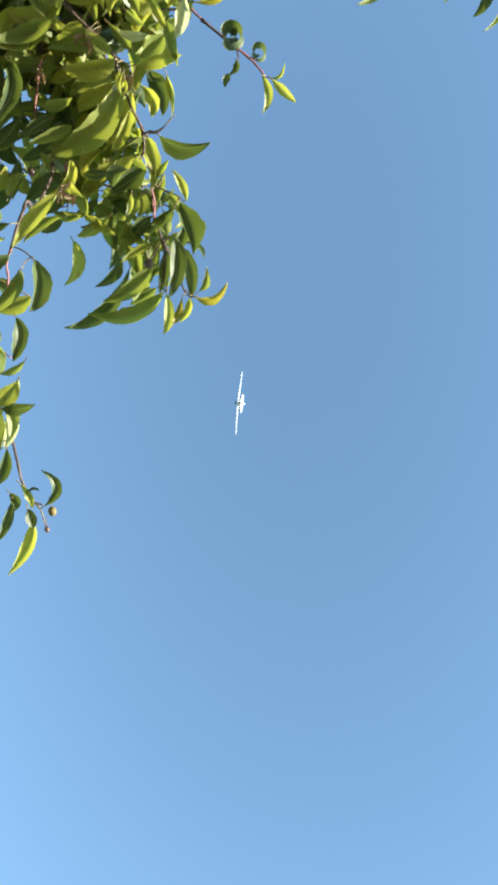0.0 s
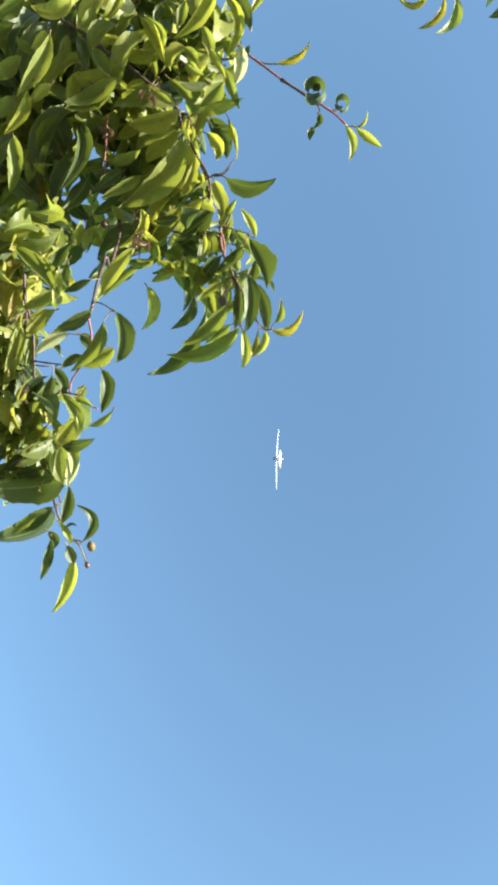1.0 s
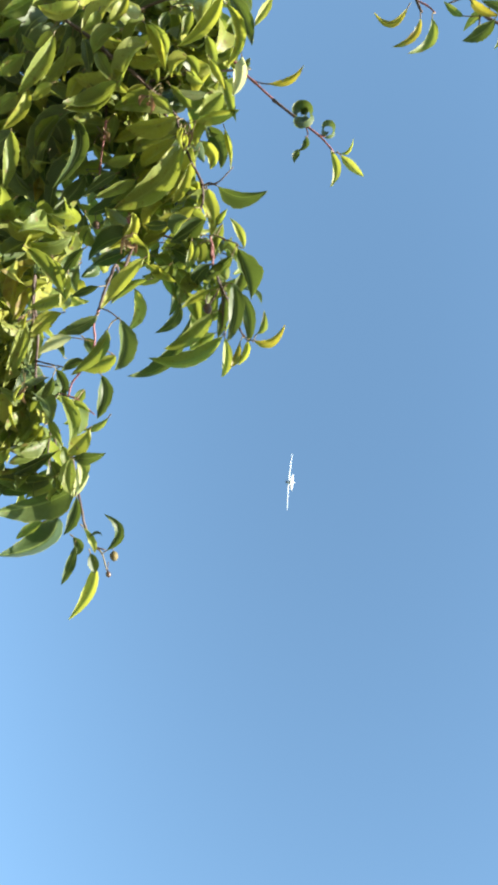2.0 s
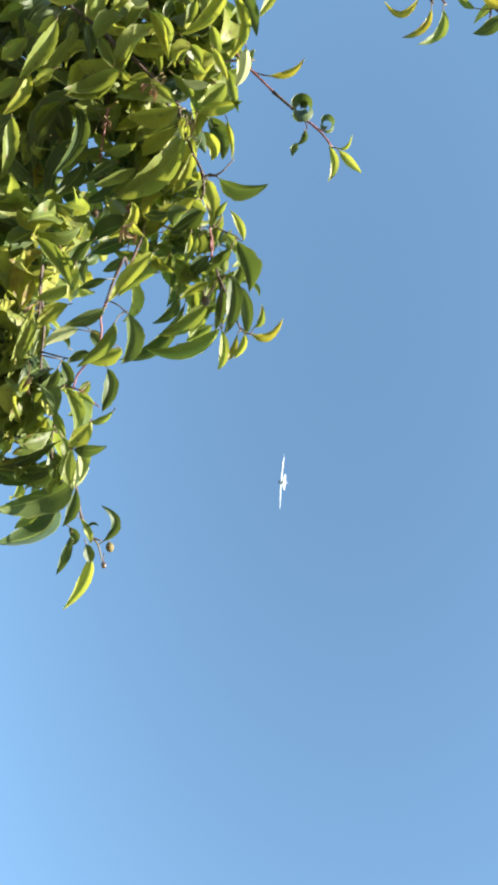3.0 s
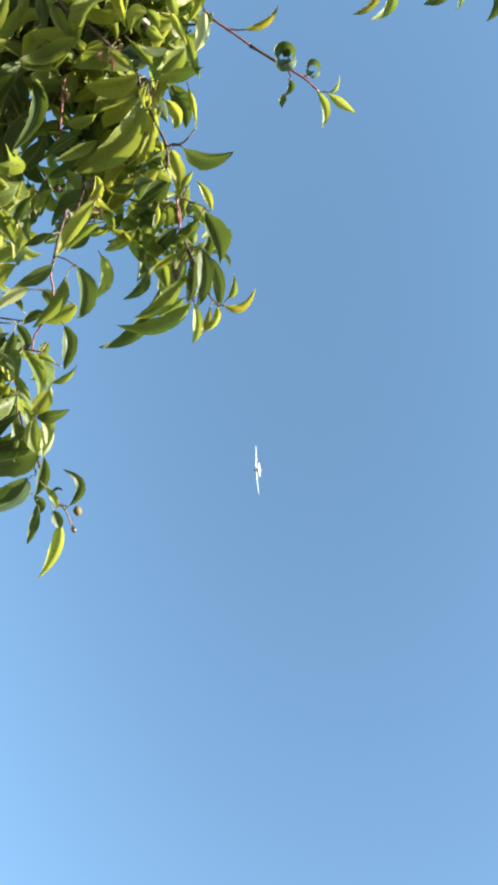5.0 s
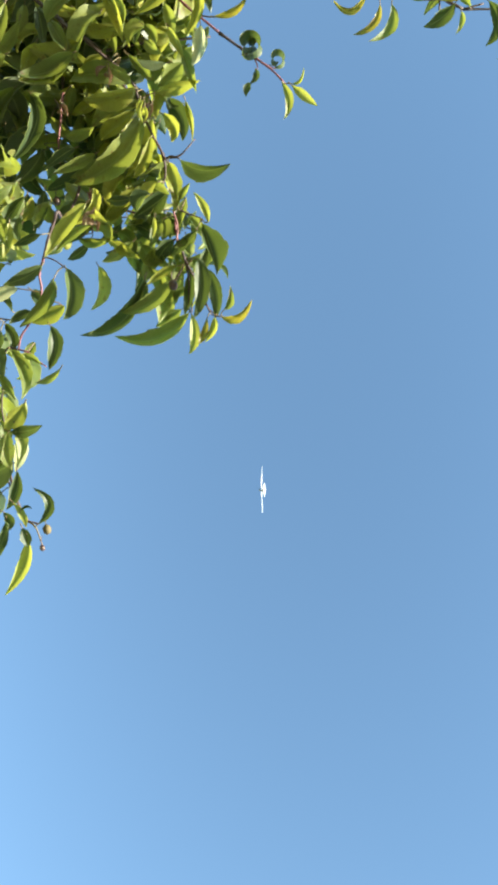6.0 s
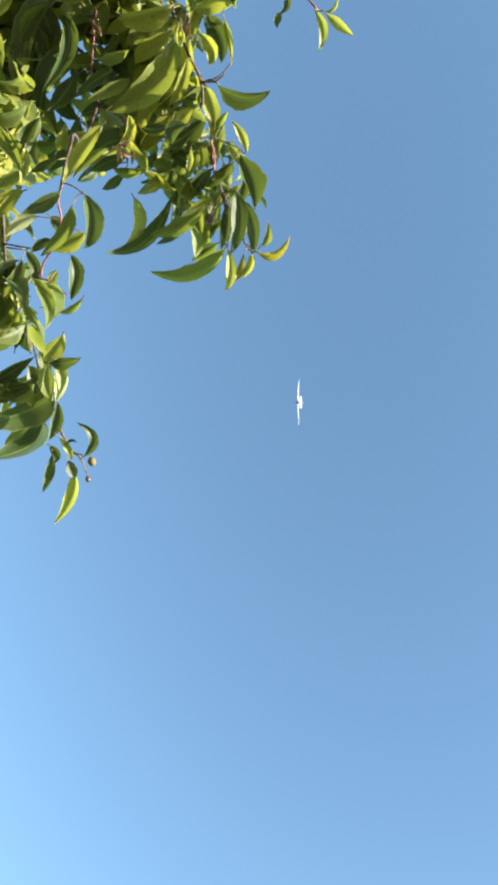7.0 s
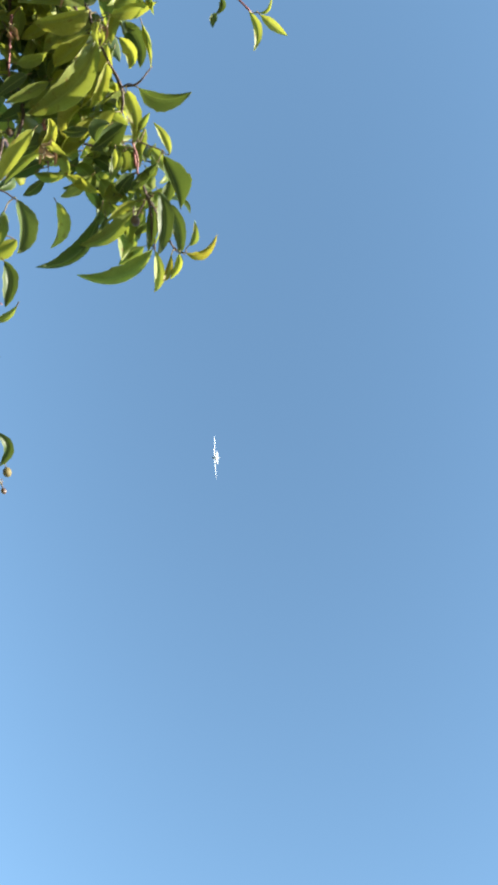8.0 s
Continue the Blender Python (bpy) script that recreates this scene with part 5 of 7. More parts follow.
leaf(side_branch, (-0.3918, 0.3251, 2.4931), (-0.3628, 0.2777, 2.5083), (0.648, 0.158, -0.745), 0.0240, 75, 41, "m", 0.0040)
leaf(side_branch, (-0.3618, 0.3327, 2.4886), (-0.3370, 0.3912, 2.4734), (-0.137, -0.195, -0.971), 0.0321, 75, 51, "b", 0.0046)
leaf(side_branch, (-0.2477, 0.4523, 2.4476), (-0.2012, 0.4758, 2.4438), (-0.016, -0.133, -0.991), 0.0325, 75, 49, "y", 0.0038)
leaf(side_branch, (-0.2156, 0.4777, 2.4947), (-0.2247, 0.5089, 2.4851), (-0.267, -0.351, -0.897), 0.0201, 75, 33, "m", 0.0026)
leaf(side_branch, (-0.1907, 0.5043, 2.4646), (-0.1978, 0.5532, 2.4464), (-0.346, -0.372, -0.861), 0.0324, 75, 53, "d", 0.0056)
leaf(side_branch, (-0.3520, 0.4219, 2.5161), (-0.3139, 0.4249, 2.5146), (-0.039, -0.028, -0.999), 0.0340, 75, 38, "m", 0.0035)
leaf(side_branch, (-0.3327, 0.3368, 2.4895), (-0.3200, 0.3961, 2.4740), (-0.135, -0.224, -0.965), 0.0321, 75, 42, "y", 0.0054)
leaf(side_branch, (-0.2270, 0.4113, 2.4124), (-0.2274, 0.4255, 2.4129), (-0.261, 0.021, -0.965), 0.0065, -75, 29, "r", -0.0016)
leaf(side_branch, (-0.2322, 0.4208, 2.4254), (-0.2191, 0.4289, 2.4182), (-0.341, -0.261, -0.903), 0.0057, 75, 29, "r", 0.0014, (-0.2499, 0.4515, 2.4867))
leaf(side_branch, (-0.2115, 0.3911, 2.3668), (-0.2141, 0.4110, 2.3727), (-0.298, 0.235, -0.925), 0.0058, -75, 36, "y", -0.0010)
leaf(side_branch, (-0.2308, 0.4176, 2.4224), (-0.2125, 0.4264, 2.4173), (-0.211, -0.122, -0.970), 0.0065, 75, 28, "r", 0.0018, (-0.2499, 0.4515, 2.4867))
leaf(side_branch, (-0.2224, 0.3937, 2.3779), (-0.2114, 0.4139, 2.3766), (-0.092, -0.019, -0.996), 0.0065, 75, 30, "y", 0.0016)
leaf(side_branch, (-0.3051, 0.3712, 2.4486), (-0.2989, 0.3810, 2.4360), (-0.339, -0.652, -0.678), 0.0049, 75, 34, "r", 0.0014, (-0.3101, 0.4156, 2.5124))
leaf(side_branch, (-0.3030, 0.3607, 2.4438), (-0.2916, 0.3771, 2.4340), (-0.261, -0.355, -0.898), 0.0065, 75, 29, "r", 0.0009)
leaf(side_branch, (-0.2847, 0.3494, 2.3954), (-0.2773, 0.3625, 2.3938), (-0.091, -0.070, -0.993), 0.0056, -75, 27, "y", -0.0016)
leaf(side_branch, (-0.2871, 0.3397, 2.3945), (-0.2843, 0.3613, 2.3926), (-0.150, -0.064, -0.987), 0.0065, -75, 30, "y", -0.0017)
stems(side_branch, [(0.0022, 0.0016, ((-0.2911, 0.2707, 2.5420), (-0.2819, 0.2411, 2.4660), (-0.2768, 0.2541, 2.4660), (-0.2680, 0.2725, 2.4660), (-0.2555, 0.2931, 2.4660)))], TWIG_BARK)
stems(side_branch, [(0.0015, 0.0011, ((-0.2555, 0.2931, 2.4660), (-0.2455, 0.3107, 2.4660), (-0.2301, 0.3218, 2.4660), (-0.2162, 0.3418, 2.4660), (-0.2110, 0.3668, 2.4660), (-0.2074, 0.3835, 2.4660), (-0.1982, 0.3978, 2.4660)))], RED_BARK)
stems(side_branch, [(0.0010, 0.0007, ((-0.2566, 0.2912, 2.4660), (-0.2434, 0.2834, 2.4660), (-0.2290, 0.2797, 2.4660)))], TWIG_BARK)
stems(side_branch, [(0.0019, 0.0014, ((-0.2951, 0.4087, 2.4998), (-0.3411, 0.3357, 2.4660), (-0.3221, 0.3567, 2.4660), (-0.3031, 0.3670, 2.4660), (-0.2802, 0.3839, 2.4660), (-0.2599, 0.4049, 2.4660), (-0.2334, 0.4304, 2.4660)))], TWIG_BARK)
stems(side_branch, [(0.0011, 0.0008, ((-0.2589, 0.4036, 2.4660), (-0.2439, 0.3910, 2.4660), (-0.2270, 0.3760, 2.4660)))], TWIG_BARK)
stems(side_branch, [(0.0014, 0.0009, ((-0.1982, 0.3978, 2.4660), (-0.2094, 0.4104, 2.4660), (-0.1882, 0.4374, 2.4660), (-0.1605, 0.4692, 2.4660), (-0.1419, 0.4821, 2.4660)))], TWIG_BARK)
stems(side_branch, [(0.0011, 0.0007, ((-0.1982, 0.3978, 2.4660), (-0.1868, 0.3898, 2.4660), (-0.1724, 0.3875, 2.4660), (-0.1577, 0.3834, 2.4660)))], RED_BARK)
bent_leaf(side_branch, (-0.2271, 0.2772, 2.4609), (-0.1959, 0.2916, 2.4525), (-0.1796, 0.3157, 2.4422), (0.22, -0.35, -0.91), 0.0166, 0.0053, "d", (-0.2290, 0.2797, 2.4660))
bent_leaf(side_branch, (-0.3362, 0.2979, 2.4559), (-0.3144, 0.3035, 2.4559), (-0.2956, 0.3080, 2.4452), (0.34, -0.34, -0.88), 0.0062, 0.0069, "m")
bent_leaf(side_branch, (-0.3095, 0.4224, 2.4819), (-0.2982, 0.4442, 2.4825), (-0.2832, 0.4666, 2.4731), (0.30, -0.45, -0.84), 0.0084, 0.0084, "d", (-0.2951, 0.4087, 2.4998))
bent_leaf(side_branch, (-0.1870, 0.4328, 2.4527), (-0.1710, 0.4355, 2.4519), (-0.1511, 0.4386, 2.4498), (0.19, -0.47, -0.86), 0.0056, 0.0064, "m", (-0.1912, 0.4336, 2.4660))
bent_leaf(side_branch, (-0.3197, 0.2856, 2.4837), (-0.3112, 0.3029, 2.4831), (-0.2912, 0.3064, 2.4753), (0.33, -0.34, -0.88), 0.0071, 0.0071, "d")
bent_leaf(side_branch, (-0.2466, 0.3417, 2.4894), (-0.2331, 0.3420, 2.4883), (-0.2148, 0.3473, 2.4805), (0.25, -0.38, -0.89), 0.0072, 0.0072, "d")
bent_leaf(side_branch, (-0.2392, 0.3975, 2.4837), (-0.2182, 0.3999, 2.4797), (-0.2047, 0.4116, 2.4737), (0.23, -0.43, -0.87), 0.0073, 0.0073, "d", (-0.2439, 0.3910, 2.4660))
bent_leaf(side_branch, (-0.1948, 0.3814, 2.4824), (-0.1904, 0.3932, 2.4787), (-0.1840, 0.4086, 2.4746), (0.20, -0.43, -0.88), 0.0065, 0.0065, "m", (-0.1884, 0.3909, 2.4660))
bent_leaf(side_branch, (-0.1647, 0.5068, 2.4835), (-0.1751, 0.4820, 2.4851), (-0.1725, 0.4569, 2.4782), (0.18, -0.50, -0.85), 0.0076, 0.0076, "d")
bent_leaf(side_branch, (-0.3672, 0.3150, 2.4504), (-0.3307, 0.3128, 2.4557), (-0.2774, 0.3073, 2.4306), (0.35, -0.35, -0.87), 0.0123, 0.0062, "m")
bent_leaf(side_branch, (-0.3331, 0.2682, 2.4902), (-0.3337, 0.3017, 2.4940), (-0.3196, 0.3197, 2.4729), (0.34, -0.33, -0.88), 0.0080, 0.0095, "d")
bent_leaf(side_branch, (-0.3131, 0.2961, 2.4611), (-0.2987, 0.3111, 2.4575), (-0.2867, 0.3294, 2.4542), (0.32, -0.35, -0.88), 0.0062, 0.0062, "y")
bent_leaf(side_branch, (-0.2977, 0.3155, 2.4581), (-0.3020, 0.3375, 2.4553), (-0.3117, 0.3609, 2.4518), (0.32, -0.38, -0.87), 0.0094, 0.0071, "m")
bent_leaf(side_branch, (-0.3353, 0.3513, 2.4565), (-0.3236, 0.3702, 2.4579), (-0.3111, 0.3884, 2.4432), (0.34, -0.40, -0.85), 0.0064, 0.0064, "b", (-0.3302, 0.3477, 2.4660))
bent_leaf(side_branch, (-0.2813, 0.3338, 2.4581), (-0.2860, 0.3565, 2.4549), (-0.2790, 0.3814, 2.4414), (0.30, -0.39, -0.87), 0.0095, 0.0111, "y")
bent_leaf(side_branch, (-0.3030, 0.3782, 2.4546), (-0.2821, 0.4091, 2.4527), (-0.2557, 0.4570, 2.4465), (0.29, -0.44, -0.85), 0.0105, 0.0089, "m", (-0.2966, 0.3718, 2.4660))
bent_leaf(side_branch, (-0.2924, 0.3767, 2.4816), (-0.2813, 0.3978, 2.4782), (-0.2619, 0.4196, 2.4676), (0.29, -0.42, -0.86), 0.0082, 0.0074, "m", (-0.2900, 0.3766, 2.4660))
bent_leaf(side_branch, (-0.2481, 0.3398, 2.4551), (-0.2569, 0.3591, 2.4524), (-0.2593, 0.3886, 2.4499), (0.28, -0.40, -0.87), 0.0086, 0.0079, "p", (-0.2281, 0.3246, 2.4660))
bent_leaf(side_branch, (-0.2475, 0.2965, 2.4561), (-0.2504, 0.3223, 2.4503), (-0.2633, 0.3501, 2.4505), (0.28, -0.37, -0.89), 0.0085, 0.0085, "d", (-0.2526, 0.2982, 2.4660))
bent_leaf(side_branch, (-0.2272, 0.2962, 2.4565), (-0.2110, 0.3222, 2.4477), (-0.2123, 0.3701, 2.4498), (0.24, -0.37, -0.90), 0.0092, 0.0077, "m", (-0.2310, 0.2802, 2.4660))
bent_leaf(side_branch, (-0.2007, 0.3168, 2.4783), (-0.2035, 0.3377, 2.4747), (-0.2161, 0.3658, 2.4709), (0.22, -0.38, -0.90), 0.0110, 0.0094, "y", (-0.2221, 0.3332, 2.4660))
bent_leaf(side_branch, (-0.2612, 0.2044, 2.4556), (-0.2569, 0.2435, 2.4512), (-0.2457, 0.2813, 2.4390), (0.29, -0.29, -0.91), 0.0074, 0.0103, "y")
bent_leaf(side_branch, (-0.2474, 0.2240, 2.4833), (-0.2579, 0.2533, 2.4861), (-0.2530, 0.2809, 2.4753), (0.28, -0.29, -0.91), 0.0061, 0.0061, "m")
bent_leaf(side_branch, (-0.2701, 0.2686, 2.4471), (-0.2773, 0.2852, 2.4443), (-0.2818, 0.3018, 2.4380), (0.31, -0.33, -0.89), 0.0060, 0.0045, "d", (-0.2705, 0.2672, 2.4660))
bent_leaf(side_branch, (-0.2152, 0.3453, 2.4547), (-0.2220, 0.3601, 2.4550), (-0.2231, 0.3757, 2.4462), (0.24, -0.40, -0.88), 0.0055, 0.0070, "d", (-0.2154, 0.3454, 2.4660))
bent_leaf(side_branch, (-0.2571, 0.4208, 2.4803), (-0.2501, 0.4416, 2.4751), (-0.2410, 0.4664, 2.4724), (0.26, -0.46, -0.85), 0.0075, 0.0075, "m", (-0.2524, 0.4122, 2.4660))
bent_leaf(side_branch, (-0.2254, 0.3906, 2.4467), (-0.2162, 0.4069, 2.4480), (-0.2162, 0.4245, 2.4393), (0.23, -0.45, -0.86), 0.0063, 0.0079, "d", (-0.2343, 0.3825, 2.4660))
bent_leaf(side_branch, (-0.2219, 0.4258, 2.4583), (-0.2232, 0.4524, 2.4591), (-0.2234, 0.4781, 2.4504), (0.23, -0.48, -0.85), 0.0115, 0.0115, "m", (-0.2334, 0.4304, 2.4660))
bent_leaf(side_branch, (-0.2398, 0.4793, 2.4825), (-0.2375, 0.5012, 2.4789), (-0.2430, 0.5204, 2.4736), (0.24, -0.51, -0.83), 0.0121, 0.0103, "m", (-0.2338, 0.4698, 2.4945))
bent_leaf(side_branch, (-0.2036, 0.4367, 2.4516), (-0.1965, 0.4649, 2.4548), (-0.1880, 0.4800, 2.4373), (0.21, -0.49, -0.85), 0.0098, 0.0114, "m", (-0.1943, 0.4297, 2.4660))
bent_leaf(side_branch, (-0.1871, 0.4448, 2.4503), (-0.1828, 0.4643, 2.4525), (-0.1851, 0.4800, 2.4475), (0.19, -0.49, -0.85), 0.0065, 0.0065, "y", (-0.1843, 0.4420, 2.4660))
bent_leaf(side_branch, (-0.2055, 0.4040, 2.4585), (-0.1717, 0.4103, 2.4618), (-0.1447, 0.4270, 2.4406), (0.19, -0.45, -0.87), 0.0103, 0.0072, "m", (-0.2046, 0.4050, 2.4660))
bent_leaf(side_branch, (-0.1860, 0.3363, 2.4490), (-0.1637, 0.3456, 2.4449), (-0.1469, 0.3715, 2.4397), (0.19, -0.40, -0.90), 0.0091, 0.0091, "d")
bent_leaf(side_branch, (-0.1867, 0.3934, 2.4591), (-0.1761, 0.3861, 2.4579), (-0.1603, 0.3804, 2.4522), (0.19, -0.43, -0.88), 0.0039, 0.0047, "m", (-0.1884, 0.3909, 2.4660))
bent_leaf(side_branch, (-0.1406, 0.3624, 2.4483), (-0.1407, 0.3835, 2.4501), (-0.1489, 0.3988, 2.4421), (0.16, -0.43, -0.89), 0.0046, 0.0046, "m")
bent_leaf(side_branch, (-0.2072, 0.4997, 2.4589), (-0.1953, 0.5141, 2.4540), (-0.1833, 0.5275, 2.4468), (0.20, -0.53, -0.82), 0.0068, 0.0068, "y")
bent_leaf(side_branch, (-0.1785, 0.4992, 2.4821), (-0.1993, 0.5078, 2.4804), (-0.2158, 0.5155, 2.4731), (0.20, -0.51, -0.83), 0.0069, 0.0069, "d")
inner_leaves(side_branch, [
    ((-0.5235, 0.4482, 2.5400), (-0.3774, 0.3072, 2.5518), 49, 0.070, 0.035),
    ((-0.4884, 0.4784, 2.5308), (-0.3511, 0.3446, 2.5403), 49, 0.070, 0.035),
    ((-0.4417, 0.5186, 2.5185), (-0.3102, 0.3994, 2.5236), 53, 0.070, 0.035),
    ((-0.3911, 0.5534, 2.4974), (-0.2527, 0.4131, 2.5089), 57, 0.065, 0.030),
    ((-0.3622, 0.5783, 2.4898), (-0.2145, 0.4266, 2.5048), 57, 0.060, 0.028),
    ((-0.3211, 0.5963, 2.4634), (-0.1870, 0.4488, 2.4876), 46, 0.060, 0.025),
    ((-0.4372, 0.4718, 2.5590), (-0.3688, 0.3868, 2.5590), 18, 0.055, 0.018),
    ((-0.3834, 0.5209, 2.5590), (-0.3322, 0.4550, 2.5590), 14, 0.055, 0.018),
    ((-0.3308, 0.5594, 2.5490), (-0.2636, 0.4834, 2.5490), 20, 0.055, 0.015),
    ((-0.2671, 0.5826, 2.5390), (-0.1857, 0.4846, 2.5390), 18, 0.050, 0.014),
], "mmmmmmmdddyy")


# hanging twig with large broad leaves
hanging_twig = wood("hanging_twig", [(0.0016, 0.0011, ((-0.2123, 0.4970, 2.5146), (-0.1665, 0.5084, 2.4902), (-0.1213, 0.5180, 2.4664), (-0.1044, 0.5267, 2.4637)))], TWIG_BARK, (-0.1288, 0.5036, 2.4394), "hanging twig with large broad leaves")
bent_leaf(hanging_twig, (-0.1612, 0.4079, 2.4221), (-0.1563, 0.4294, 2.4240), (-0.1528, 0.4492, 2.4131), (0.16, -0.46, -0.87), 0.0123, 0.0108, "y")
bent_leaf(hanging_twig, (-0.1480, 0.4464, 2.4177), (-0.1341, 0.4303, 2.4211), (-0.1245, 0.4015, 2.4066), (0.13, -0.46, -0.88), 0.0076, 0.0091, "d")
bent_leaf(hanging_twig, (-0.1730, 0.4800, 2.4538), (-0.1795, 0.5200, 2.4496), (-0.1842, 0.5400, 2.4319), (0.17, -0.52, -0.84), 0.0100, 0.0083, "d")
bent_leaf(hanging_twig, (-0.1489, 0.5024, 2.4485), (-0.1667, 0.5402, 2.4468), (-0.1985, 0.5635, 2.4226), (0.15, -0.54, -0.83), 0.0134, 0.0117, "d")
bent_leaf(hanging_twig, (-0.1763, 0.5038, 2.4533), (-0.1829, 0.5412, 2.4589), (-0.1893, 0.5622, 2.4372), (0.17, -0.53, -0.83), 0.0118, 0.0101, "d")
bent_leaf(hanging_twig, (-0.1431, 0.4541, 2.4560), (-0.1265, 0.4728, 2.4549), (-0.1108, 0.4942, 2.4433), (0.12, -0.48, -0.87), 0.0081, 0.0105, "p")
bent_leaf(hanging_twig, (-0.1488, 0.4366, 2.4221), (-0.1292, 0.4467, 2.4243), (-0.1105, 0.4634, 2.4132), (0.13, -0.48, -0.87), 0.0077, 0.0077, "m")
bent_leaf(hanging_twig, (-0.1506, 0.5420, 2.4522), (-0.1720, 0.5668, 2.4508), (-0.1945, 0.5900, 2.4481), (0.16, -0.55, -0.82), 0.0085, 0.0102, "d")
bent_leaf(hanging_twig, (-0.1494, 0.4527, 2.4240), (-0.1333, 0.4705, 2.4223), (-0.1115, 0.4784, 2.4156), (0.13, -0.50, -0.86), 0.0102, 0.0110, "m")
bent_leaf(hanging_twig, (-0.1726, 0.5004, 2.4590), (-0.1487, 0.5070, 2.4620), (-0.1294, 0.5160, 2.4440), (0.14, -0.51, -0.85), 0.0124, 0.0124, "d")
bent_leaf(hanging_twig, (-0.1744, 0.4699, 2.4564), (-0.1569, 0.4785, 2.4593), (-0.1436, 0.4881, 2.4477), (0.15, -0.49, -0.86), 0.0081, 0.0081, "m")
bent_leaf(hanging_twig, (-0.1509, 0.5121, 2.4495), (-0.1540, 0.5336, 2.4523), (-0.1491, 0.5540, 2.4446), (0.14, -0.53, -0.84), 0.0058, 0.0058, "m", (-0.1407, 0.5139, 2.4766))
broad_leaf = bent_leaf(hanging_twig, (-0.1170, 0.4763, 2.4223), (-0.1296, 0.5276, 2.4242), (-0.1543, 0.5670, 2.3883), (0.12, -0.54, -0.83), 0.0242, 0.0113, "d", keel=True)
low_leaf = bent_leaf(hanging_twig, (-0.1060, 0.5377, 2.4576), (-0.0920, 0.5857, 2.4639), (-0.1128, 0.6315, 2.4314), (0.08, -0.56, -0.82), 0.0110, 0.0229, "d", (-0.1044, 0.5267, 2.4637), keel=True)
bent_leaf(hanging_twig, (-0.1133, 0.5621, 2.4574), (-0.1169, 0.5830, 2.4524), (-0.1168, 0.6043, 2.4478), (0.10, -0.57, -0.82), 0.0068, 0.0068, "m")
bent_leaf(hanging_twig, (-0.1075, 0.4792, 2.4252), (-0.0894, 0.4984, 2.4258), (-0.0784, 0.5185, 2.4115), (0.08, -0.52, -0.85), 0.0071, 0.0087, "d")
inner_leaves(hanging_twig, [
    ((-0.2241, 0.5914, 2.4649), (-0.1390, 0.5047, 2.4705), 18, 0.050, 0.020),
])


# drooping twig end with yellow leaves and buds
twig_end = wood("twig_end", [(0.0021, 0.0014, ((-0.1822, 0.5064, 2.5013), (-0.1415, 0.5211, 2.4864), (-0.1044, 0.5267, 2.4637), (-0.0881, 0.5340, 2.4615), (-0.0576, 0.5401, 2.4597)))], TWIG_BARK, (-0.0507, 0.5243, 2.4331), "drooping twig end with yellow leaves and buds")
stems(twig_end, [(0.0014, 0.0008, ((-0.0576, 0.5401, 2.4597), (-0.0454, 0.5314, 2.4623)))], TWIG_BARK)
stems(twig_end, [(0.0013, 0.0008, ((-0.0576, 0.5401, 2.4597), (-0.0445, 0.5379, 2.4603), (-0.0218, 0.5459, 2.4579)))], STALK)
bent_leaf(twig_end, (-0.0821, 0.5335, 2.4220), (-0.0684, 0.5331, 2.4194), (-0.0617, 0.5413, 2.4139), (0.05, -0.54, -0.84), 0.0056, 0.0064, "d")
bent_leaf(twig_end, (-0.0730, 0.5341, 2.4161), (-0.0565, 0.5559, 2.4151), (-0.0424, 0.5763, 2.4014), (0.03, -0.55, -0.83), 0.0064, 0.0064, "d")
bent_leaf(twig_end, (-0.0829, 0.5066, 2.4108), (-0.0637, 0.5094, 2.4133), (-0.0490, 0.5137, 2.4085), (0.04, -0.52, -0.85), 0.0047, 0.0047, "y")
bent_leaf(twig_end, (-0.0694, 0.5069, 2.4123), (-0.0681, 0.4956, 2.4119), (-0.0608, 0.4919, 2.4106), (0.05, -0.51, -0.86), 0.0015, 0.0023, "d")
bent_leaf(twig_end, (-0.0430, 0.5060, 2.4203), (-0.0518, 0.4742, 2.4200), (-0.0805, 0.4709, 2.4085), (0.03, -0.49, -0.87), 0.0061, 0.0061, "d")
bent_leaf(twig_end, (-0.0528, 0.5258, 2.4195), (-0.0403, 0.5310, 2.4191), (-0.0287, 0.5357, 2.4158), (0.02, -0.53, -0.84), 0.0071, 0.0071, "d")
bent_leaf(twig_end, (-0.0391, 0.5304, 2.4212), (-0.0154, 0.5615, 2.4252), (-0.0016, 0.6023, 2.4076), (-0.01, -0.55, -0.83), 0.0072, 0.0096, "y")
ball(twig_end, (-0.0318, 0.5115, 2.4370), (-0.94, -0.43, 0.13), 0.0056, BUD, "bud")
ball(twig_end, (-0.0175, 0.5305, 2.4312), (-0.94, -0.43, 0.13), 0.0036, FRUIT, "fruit")


# thin red shoot with a few curled leaves
shoot = wood("shoot", [(0.0021, 0.0015, ((-0.4234, -0.0422, 2.6900), (-0.4046, -0.0432, 2.6903), (-0.3825, -0.0475, 2.6916), (-0.3440, -0.0547, 2.6938)))], RED_BARK, (-0.2818, -0.0671, 2.6662), "thin red shoot with a few curled leaves")
stems(shoot, [(0.0022, 0.0017, ((-0.3456, -0.0541, 2.6936), (-0.3006, -0.0659, 2.6972)))], TWIG_BARK)
stems(shoot, [(0.0011, 0.0007, ((-0.3831, -0.0480, 2.6917), (-0.3709, -0.0576, 2.6947), (-0.3625, -0.0676, 2.6977)))], TWIG_BARK)
stems(shoot, [(0.0018, 0.0011, ((-0.3017, -0.0659, 2.6972), (-0.2628, -0.0758, 2.7002), (-0.2345, -0.0778, 2.7008)))], RED_BARK)
